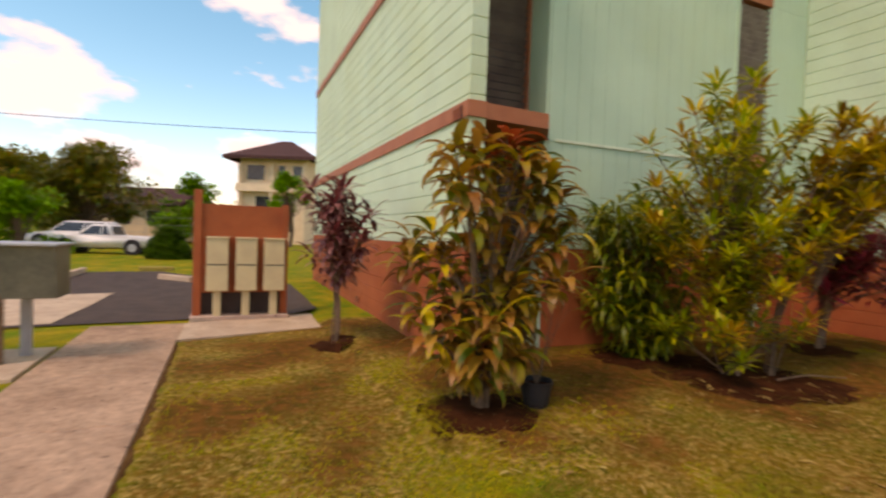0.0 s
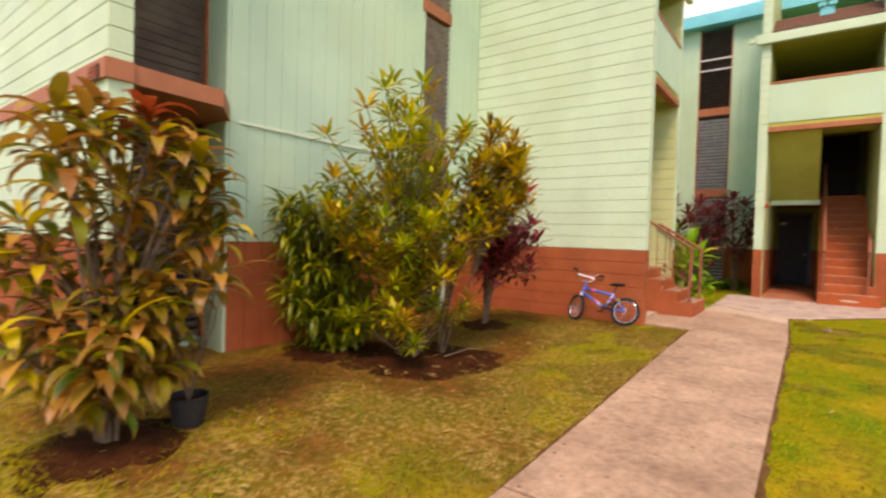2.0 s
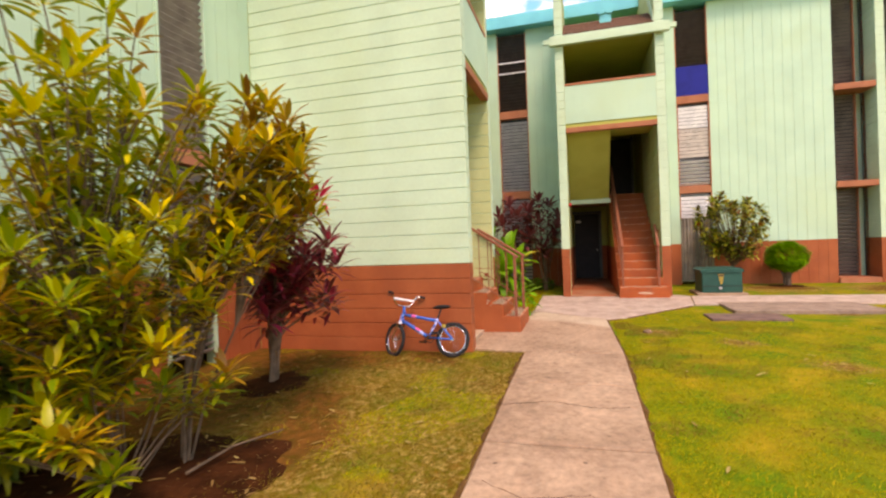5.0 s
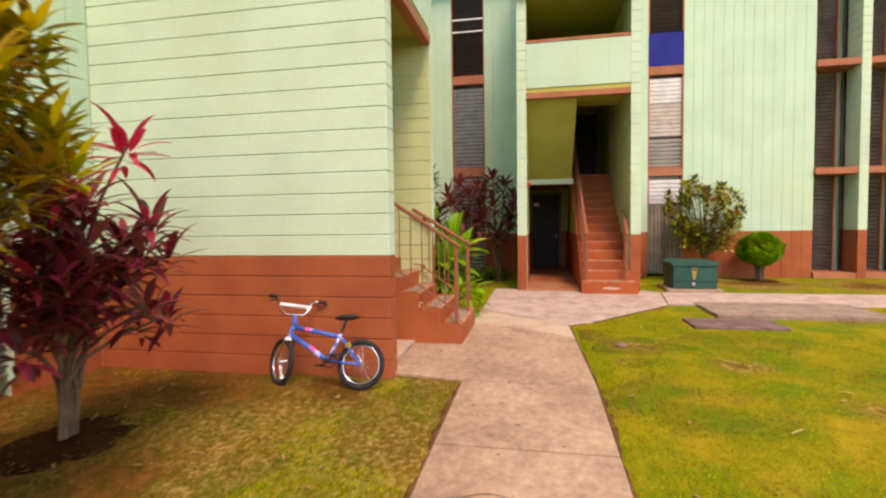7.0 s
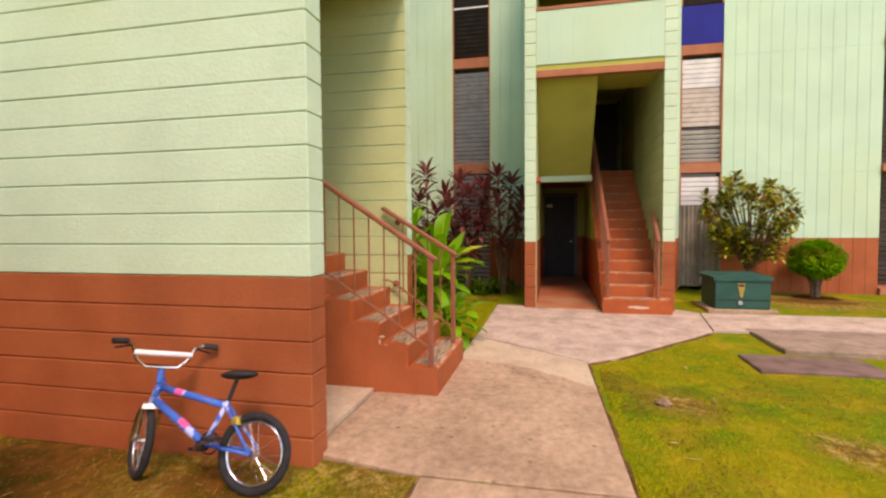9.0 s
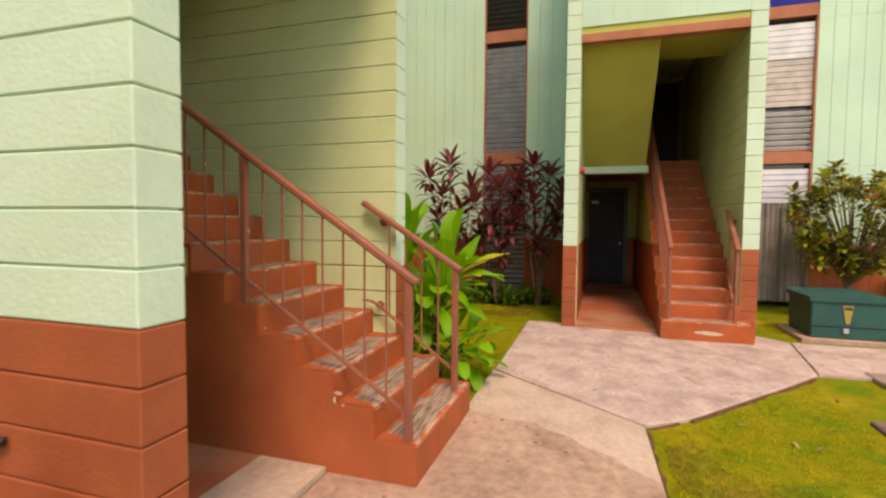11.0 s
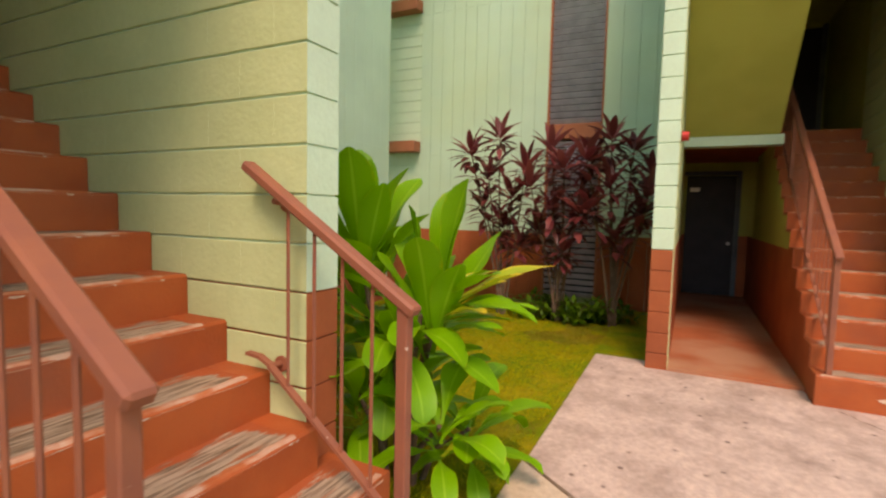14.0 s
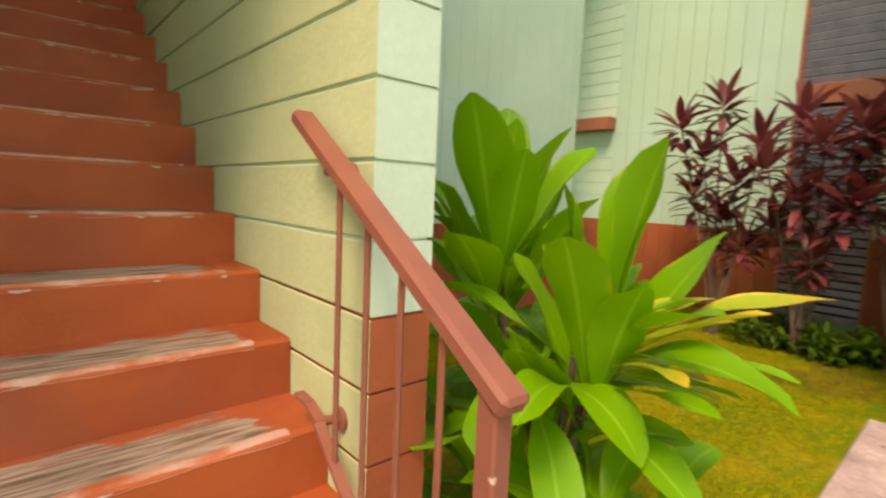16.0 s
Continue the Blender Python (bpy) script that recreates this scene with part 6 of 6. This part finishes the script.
def blades(name, spots, mat):
    """Single bent blades of grass, one triangle pair each."""
    A = np.array(spots)
    n = len(A)
    V = np.zeros((n, 4, 3))
    c, q = np.cos(A[:, 3]), np.sin(A[:, 3])
    h, w, lean = A[:, 4], A[:, 5], A[:, 6]
    for k, (f, side) in enumerate(((0, -1), (0, 1), (0.55, 0.8), (1, 0))):
        V[:, k, 0] = A[:, 0] + c * lean * f ** 1.5 - q * w * side
        V[:, k, 1] = A[:, 1] + q * lean * f ** 1.5 + c * w * side
        V[:, k, 2] = A[:, 2] + h * f
    base = np.arange(n)[:, None] * 4
    F = np.concatenate([base + [0, 1, 2], base + [0, 2, 3]], axis=1).reshape(-1, 3)
    me = bpy.data.meshes.new(name)
    me.from_pydata(V.reshape(-1, 3).tolist(), [], F.tolist())
    me.uv_layers.new(name="UVMap")
    me.materials.append(mat)
    return me


rg = random.Random(81)
spots = []
tries = 0
while len(spots) < 270000 and tries < 800000:
    tries += 1
    u = rg.random()
    if u < 0.34:
        x, y = rg.uniform(-0.8, 8.9), rg.uniform(1.17, 5.1)
    elif u < 0.52:
        x, y = rg.uniform(11.3, 17.6), rg.uniform(1.45, 5.1)
    elif u < 0.80:
        x, y = rg.uniform(-2.0, 14.5), -0.06 - 5.5 * rg.random() ** 1.7
    else:
        x, y = rg.uniform(-4.0, 17.7), rg.uniform(-8.5, 7.5)
    if on_slab(x, y) or (2.0 < x < 17 and y > 5.1) or (8.7 < x < 11.3 and y > 1.4) or x > 17.7:
        continue
    if bareness(x, y) + rg.uniform(-0.3, 0.3) > 0.88:
        continue
    g = 0.5 + 0.5 * noise.noise((x * 2.2, y * 2.2, 11))
    spots.append((x, y, ground_height(x, y) - 0.004, rg.uniform(0, 6.28), rg.uniform(0.008, 0.02) + 0.014 * g, rg.uniform(0.0018, 0.0036), rg.uniform(0.015, 0.05)))
def dry_spot(p):
    """True where the grass is straw-coloured: all along the shrubs, in patches elsewhere."""
    v = noise.noise((p[0] * 0.8, p[1] * 0.8, 21)) + 0.5 * noise.noise((p[0] * 2.6, p[1] * 2.6, 22))
    return v > -0.25 + 0.4 * smooth((4.0 - p[0]) / 2.5) if p[1] > 1.0 and p[0] < 8.9 else v > 0.22


o = new("grass", blades("grass", [p for p in spots if dry_spot(p)], L_STRAW))
tagged(o, "thin dry yellow-brown grass by the shrubs", "grass", kind="stuff")
o = new("grass", blades("grass", [p for p in spots if not dry_spot(p)], L_GRASS))
tagged(o, "short uneven yellow-green grass", "grass", kind="stuff")

rg = random.Random(83)
leaves = []
while len(leaves) < 3400:
    x, y = rg.uniform(-0.6, 8.6), rg.uniform(1.25, 4.6)
    if bareness(x, y) < 0.55 or on_slab(x, y):
        continue
    leaves.append((x, y, ground_height(x, y) + rg.uniform(0.004, 0.02), rg.uniform(0, 6.28), rg.uniform(-0.05, 0.2), rg.uniform(0.02, 0.055), rg.uniform(0.0025, 0.005), rg.uniform(0, 0.3)))
o = new("straw", leaf_mesh("straw", leaves, L_DRY, segs=2))
tagged(o, "pale dry straw littering the bare earth", "straw", kind="stuff")

# ---- parking place, cars, houses and trees beyond the gable ----
def sheet(name, corners, mat, label, category, lift=0.0):
    bm = bmesh.new()
    bm.faces.new([bm.verts.new((x, y, ground_height(x, y) + 0.05 + lift)) for x, y in corners])
    bmesh.ops.triangulate(bm, faces=bm.faces)
    bmesh.ops.subdivide_edges(bm, edges=bm.edges, cuts=6, use_grid_fill=True)
    for v in bm.verts:
        v.co.z = ground_height(v.co.x, v.co.y) + 0.05 + lift
    r = part(name, bm, mat)
    return tagged(r, label, category, kind="structure")


sheet("road", [(-2.6, 8.5), (1.2, 8.9), (1.2, 13.0), (-1.2, 14.6), (-2.0, 15.5), (-2.2, 17.8), (-4.15, 17.5), (-8.0, 13.5), (-8.0, 8.5)], M_ASPH, "dark asphalt parking place", "road", -0.03)
sheet("pavement", [(-2.62, 8.6), (-2.5, 12.3), (-7.0, 11.5), (-7.0, 8.6)], M_CONC2, "pale concrete apron beside the asphalt", "pavement", -0.018)
ks = thing("wheel_stop", "faded yellow concrete wheel stop", "kerb", pose(-2.4, 18.3, ground_height(-2.4, 18.3)))
part("block", boxes((-0.5, 0.5, -0.08, 0.08, -0.05, 0.14), c=0.03), M_LABEL, ks)
for a, b in (((-4.25, 15.1), (-4.2, 17.5)), ((-2.0, 15.55), (-1.15, 14.65))):
    o = part("kerb", beam(bmesh.new(), (*a, ground_height(*a) + 0.08), (*b, ground_height(*b) + 0.08), 0.15, 0.16, c=0.015), M_CONC2)
    tagged(o, "pale concrete kerb of the parking place", "kerb", kind="structure")


def car(name, label, m, profile, cabin, paint, width, wheels, r=0.32, split=0.5):
    """A parked vehicle, nose towards +y: profile is the lower body, cabin the four corners of the glasshouse."""
    c = thing(name, label, "car", m)
    bm = prism(profile, -width / 2, width / 2)
    for v in bm.verts:
        v.co.x *= 1 - 0.10 * max(0.0, (abs(v.co.y) - 1.6) / 0.8)
    bmesh.ops.bevel(bm, geom=list(bm.edges), offset=0.07, segments=2, affect="EDGES")
    part("body", bm, paint, c, smooth=True)
    lo, hi = cabin[0][1], cabin[1][1]
    half = width / 2 - 0.09

    def inward(z):
        return half * (1 - 0.17 * (z - lo) / (hi - lo))

    bm = prism(cabin, -1, 1)
    for v in bm.verts:
        v.co.x *= inward(v.co.z)
    bmesh.ops.bevel(bm, geom=list(bm.edges), offset=0.05, segments=2, affect="EDGES")
    part("cabin", bm, paint, c, smooth=True)
    (ya, _), (yb, _), (yc, _), (yd, _) = cabin

    def line(z):
        f = (z - lo) / (hi - lo)
        return ya + (yb - ya) * f, yd + (yc - yd) * f

    z0, z1 = lo + 0.07, hi - 0.09
    for side in (-1, 1):
        for f0, f1 in ((0.0, split), (split, 1.0)):
            bm = bmesh.new()
            rows = []
            for z in (z0, z1):
                a, b = line(z)
                a, b = a + 0.12, b - 0.12
                for f in (f0, f1):
                    y = a + (b - a) * f + (0.03 if f == f0 else -0.03)
                    rows.append([bm.verts.new((side * (inward(z) + d), y, z)) for d in (-0.02, 0.008)])
            p, q, u, w = rows
            for face in ((p[1], q[1], w[1], u[1]), (p[0], p[1], u[1], u[0]), (q[0], q[1], w[1], w[0]), (u[0], u[1], w[1], w[0]), (p[0], p[1], q[1], q[0])):
                bm.faces.new(face)
            part("side_window", bm, M_GLASS, c)
    for k, d, kind in ((1, 1, "windscreen"), (0, -1, "rear_window")):
        bm = bmesh.new()
        quad = [(sx * (inward(z) - 0.10), line(z)[k] + d * e, z) for e in (0.010, -0.02) for z, sx in ((z0, -1), (z0, 1), (z1, 1), (z1, -1))]
        vs = [bm.verts.new(p) for p in quad]
        bm.faces.new(vs[:4])
        for n in range(4):
            bm.faces.new((vs[n], vs[(n + 1) % 4], vs[4 + (n + 1) % 4], vs[4 + n]))
        part(kind, bm, M_GLASS, c)
    for y in wheels:
        for side in (-1, 1):
            part("wheel_arch", bar(bmesh.new(), (side * (width / 2 - 0.25), y, r + 0.03), (side * (width / 2 + 0.004), y, r + 0.03), r + 0.07, 20), M_BLACK, c)
            w = part("wheel", bar(bmesh.new(), (side * (width / 2 - 0.2), y, r), (side * (width / 2 + 0.015), y, r), r, 20), M_TYRE, c)
            part("rim", bar(bmesh.new(), (side * (width / 2), y, r), (side * (width / 2 + 0.025), y, r), r * 0.6, 14), M_GREYMET, w)
    ends = [p[0] for p in profile]
    for y, mat, kind in ((min(ends) + 0.03, M_PINK, "tail_light"), (max(ends) - 0.06, M_WHITE, "headlight")):
        for side in (-1, 1):
            x = side * (width / 2 - 0.27)
            part(kind, boxes((x - 0.14, x + 0.14, y - 0.06, y + 0.06, 0.60, 0.74), c=0.02), mat, c)
    for y in (min(ends), max(ends)):
        part("bumper", boxes((-width / 2 + 0.12, width / 2 - 0.12, y - 0.06, y + 0.06, 0.32, 0.48), c=0.03), M_GREYMET, c)
    return c


M_CARW = material("white_car_paint", (0.78, 0.77, 0.74), (0.72, 0.71, 0.69), 2, 0.3, bump=0.0)
gz = ground_height(-5.7, 28.4)
car("pickup_truck", "white parked pickup truck beside the bush", pose(-5.65, 28.4, gz, 0, 0, 78),
    [(-2.3, 0.34), (-2.34, 0.86), (-0.4, 0.90), (0.95, 0.90), (2.1, 0.78), (2.3, 0.55), (2.25, 0.30)],
    [(-0.55, 0.86), (-0.35, 1.42), (0.45, 1.42), (1.05, 0.86)], M_CARW, 1.72, (-1.4, 1.45), split=0.3)
gz = ground_height(-8.4, 35.5)
car("car", "white parked estate car behind the truck", pose(-8.2, 34.4, gz, 0, 0, 78),
    [(-2.3, 0.30), (-2.35, 0.85), (-1.0, 0.95), (1.0, 0.95), (2.15, 0.82), (2.35, 0.55), (2.3, 0.30)],
    [(-2.15, 0.90), (-1.75, 1.55), (0.35, 1.55), (1.2, 0.90)], M_CARW, 1.8, (-1.45, 1.5), 0.34)


def tree(x, y, h, rad, seed, mat, label, name="tree", n=26, leaf=0.34, trunk_h=0.35):
    rg = random.Random(seed)
    z0 = ground_height(x, y) - 0.1
    t = thing(name, label, "tree" if name == "tree" else "bush", pose(x, y, z0))
    bm = bmesh.new()
    stem(bm, [(0, 0, 0), (0.1 * rad, 0.05, h * trunk_h * 0.6), (0.05, 0, h * trunk_h * 1.2), (0, 0, h * 0.75)], 0.05 * h * 0.5, 0.03, 8)
    part("trunk", bm, M_BARK, t)
    leaves = []
    for i in range(n):
        a, f = rg.uniform(0, 6.28), rg.random()
        rr = rad * math.sqrt(rg.random()) * (0.55 + 0.6 * math.sin(math.pi * min(1, f + 0.2)))
        c = (rr * math.cos(a), rr * math.sin(a), h * (trunk_h + (1 - trunk_h) * f * (1 - 0.25 * (rr / rad) ** 2)))
        part("limb", stem(bmesh.new(), [(0, 0, h * trunk_h * rg.uniform(0.5, 1)), (c[0] * 0.5, c[1] * 0.5, c[2] * 0.7), c], 0.012 * h, 0.01, 5), M_BARK, t)
        q = rad * rg.uniform(0.22, 0.38)
        leaves += leaf_cloud(rg, c, (q, q, q * 0.7), 170, leaf, leaf * 0.42, 0.35)
    foliage("crown", leaves, mat, t, segs=3)
    return t


tree(-8.8, 27.6, 3.1, 1.9, 101, L_BALL, "low bright green tree beside the cars", n=26, leaf=0.25, trunk_h=0.15)
tree(-8.6, 38.4, 6.2, 3.4, 102, L_TREE, "broad dark green tree behind the parked cars", n=52, leaf=0.4)
tree(-14.5, 44.0, 5.9, 4.6, 103, L_TREE, "tall dark green tree", n=56, leaf=0.5)
tree(-13.0, 36.0, 5.0, 3.4, 104, L_TREE, "dark green tree beyond the parking place", n=52, leaf=0.4)
tree(-2.7, 46.8, 5.8, 2.6, 105, L_BALL, "bright green tree before the house", n=26, leaf=0.4, trunk_h=0.2)
tree(-2.65, 24.7, 1.45, 0.85, 106, L_SHADE, "dense round dark green bush beside the lawn", name="bush", n=90, leaf=0.15, trunk_h=0.05)
tree(4.2, 40.0, 6.0, 1.6, 107, L_BALL, "slim green tree beside the house", n=18, leaf=0.35, trunk_h=0.4)

M_STUCCO = material("peach_stucco", (0.80, 0.64, 0.43), (0.74, 0.58, 0.38), 2, 0.9, bump=0.2)
M_ROOFB = material("brown_roof", (0.085, 0.04, 0.035), (0.06, 0.028, 0.024), 6, 0.85, bump=0.4, fine=20)
house = thing("house", "two-storey peach house with a brown hipped roof", "house", pose(4.5, 49.5, 0.0, 0, 0, -24) @ Matrix.Diagonal((0.82, 0.9, 1, 1)))
part("wall", boxes((-3.6, 3.6, -3, 3, -0.5, 7.8)), M_STUCCO, house)
bm = bmesh.new()
e = [bm.verts.new(p) for p in ((-5.0, -4.4, 7.7), (5.0, -4.4, 7.7), (5.0, 4.4, 7.7), (-5.0, 4.4, 7.7))]
t1, t2 = bm.verts.new((-0.3, 0, 9.7)), bm.verts.new((0.9, 0, 9.7))
for f in ((e[0], e[1], t2, t1), (e[1], e[2], t2), (e[2], e[3], t1, t2), (e[3], e[0], t1), (e[3], e[2], e[1], e[0])):
    bm.faces.new(f)
part("roof", bm, M_ROOFB, house)
part("fascia", boxes((-5.04, 5.04, -4.46, -4.38, 7.42, 7.72)), M_ROOFB, house)
part("fascia", boxes((-5.06, -4.98, -4.36, 4.4, 7.42, 7.72)), M_ROOFB, house)
part("balcony", boxes((-3.9, 3.9, -3.7, -3.0, 4.6, 4.75), (-3.9, 3.9, -3.7, -3.62, 4.75, 5.3)), M_STUCCO, house)
for x0, x1 in ((-2.9, -1.0), (0.6, 1.3), (2.2, 3.2)):
    w = part("window", boxes((x0, x1, -3.04, -3.0, 5.7, 7.0)), M_GLASS, house)
    part("frame", boxes((x0 - 0.1, x0, -3.08, -3.0, 5.6, 7.1), (x1, x1 + 0.1, -3.08, -3.0, 5.6, 7.1), (x0, x1, -3.08, -3.0, 7.0, 7.1)), M_STUCCO, w)
for x0, x1 in ((-1.9, -0.2), (0.8, 2.2)):
    part("window", boxes((x0, x1, -3.04, -3.0, 2.6, 4.2)), M_GLASS, house)
for x in (-3.5, -0.0, 3.5):
    part("pillar", boxes((x - 0.16, x + 0.16, -3.6, -3.3, -0.5, 7.1)), M_STUCCO, house)
low = thing("house", "low house with a weathered brown roof", "house", pose(-6.2, 52.0, 0.4, 0, 0, -24))
part("wall", boxes((-3.5, 3.5, -3, 3, -0.5, 2.7)), M_STUCCO, low)
part("roof", prism([(-3.6, 2.6), (0, 4.3), (3.6, 2.6), (3.6, 2.5), (-3.6, 2.5)], -4, 4), M_ROOFB, low)
part("window", boxes((-2, -0.6, -3.04, -3.0, 0.9, 2.1)), M_GLASS, low)
part("window", boxes((0.8, 2.2, -3.04, -3.0, 0.9, 2.1)), M_GLASS, low)
fence = thing("fence", "thin dark wire fence behind the cars", "fence", pose(0, 0, 0))
for i in range(9):
    x, y = -14 + i * 1.7, 42.5 - i * 0.62
    part("post", bar(bmesh.new(), (x, y, ground_height(x, y)), (x, y, ground_height(x, y) + 1.4), 0.03, 6), M_GREYMET, fence)
for z in (0.3, 0.85, 1.38):
    part("wire", bar(bmesh.new(), (-14, 42.5, 0.45 + z), (-0.4, 37.54, 0.45 + z), 0.012, 5), M_GREYMET, fence)
for a, b, sag in (((-26, 39.0, 7.75), (8.4, 23.2, 6.15), 0.35),):
    bm = bmesh.new()
    pts = [tuple(a[q] + (b[q] - a[q]) * i / 16 - (sag * 4 * (i / 16) * (1 - i / 16) if q == 2 else 0) for q in range(3)) for i in range(17)]
    stem(bm, pts, 0.018, 0.018, 5)
    o = part("power_line", bm, M_BLACK)
    tagged(o, "thin black overhead power line", "cable")
# rising ground and woods beyond
rg = random.Random(120)
leaves = []
for i in range(110):
    x, y = -70 + i * 1.35 + rg.uniform(-2, 2), 66 + rg.uniform(-4, 10)
    leaves += leaf_cloud(rg, (x, y, rg.uniform(0.5, 3.2)), (2.2, 2.2, 1.8), 60, 0.9, 0.4, 0.4)
o = new("woods", leaf_mesh("woods", leaves, L_TREE, segs=2))
tagged(o, "far dark green woods on the rise", "trees", kind="stuff")
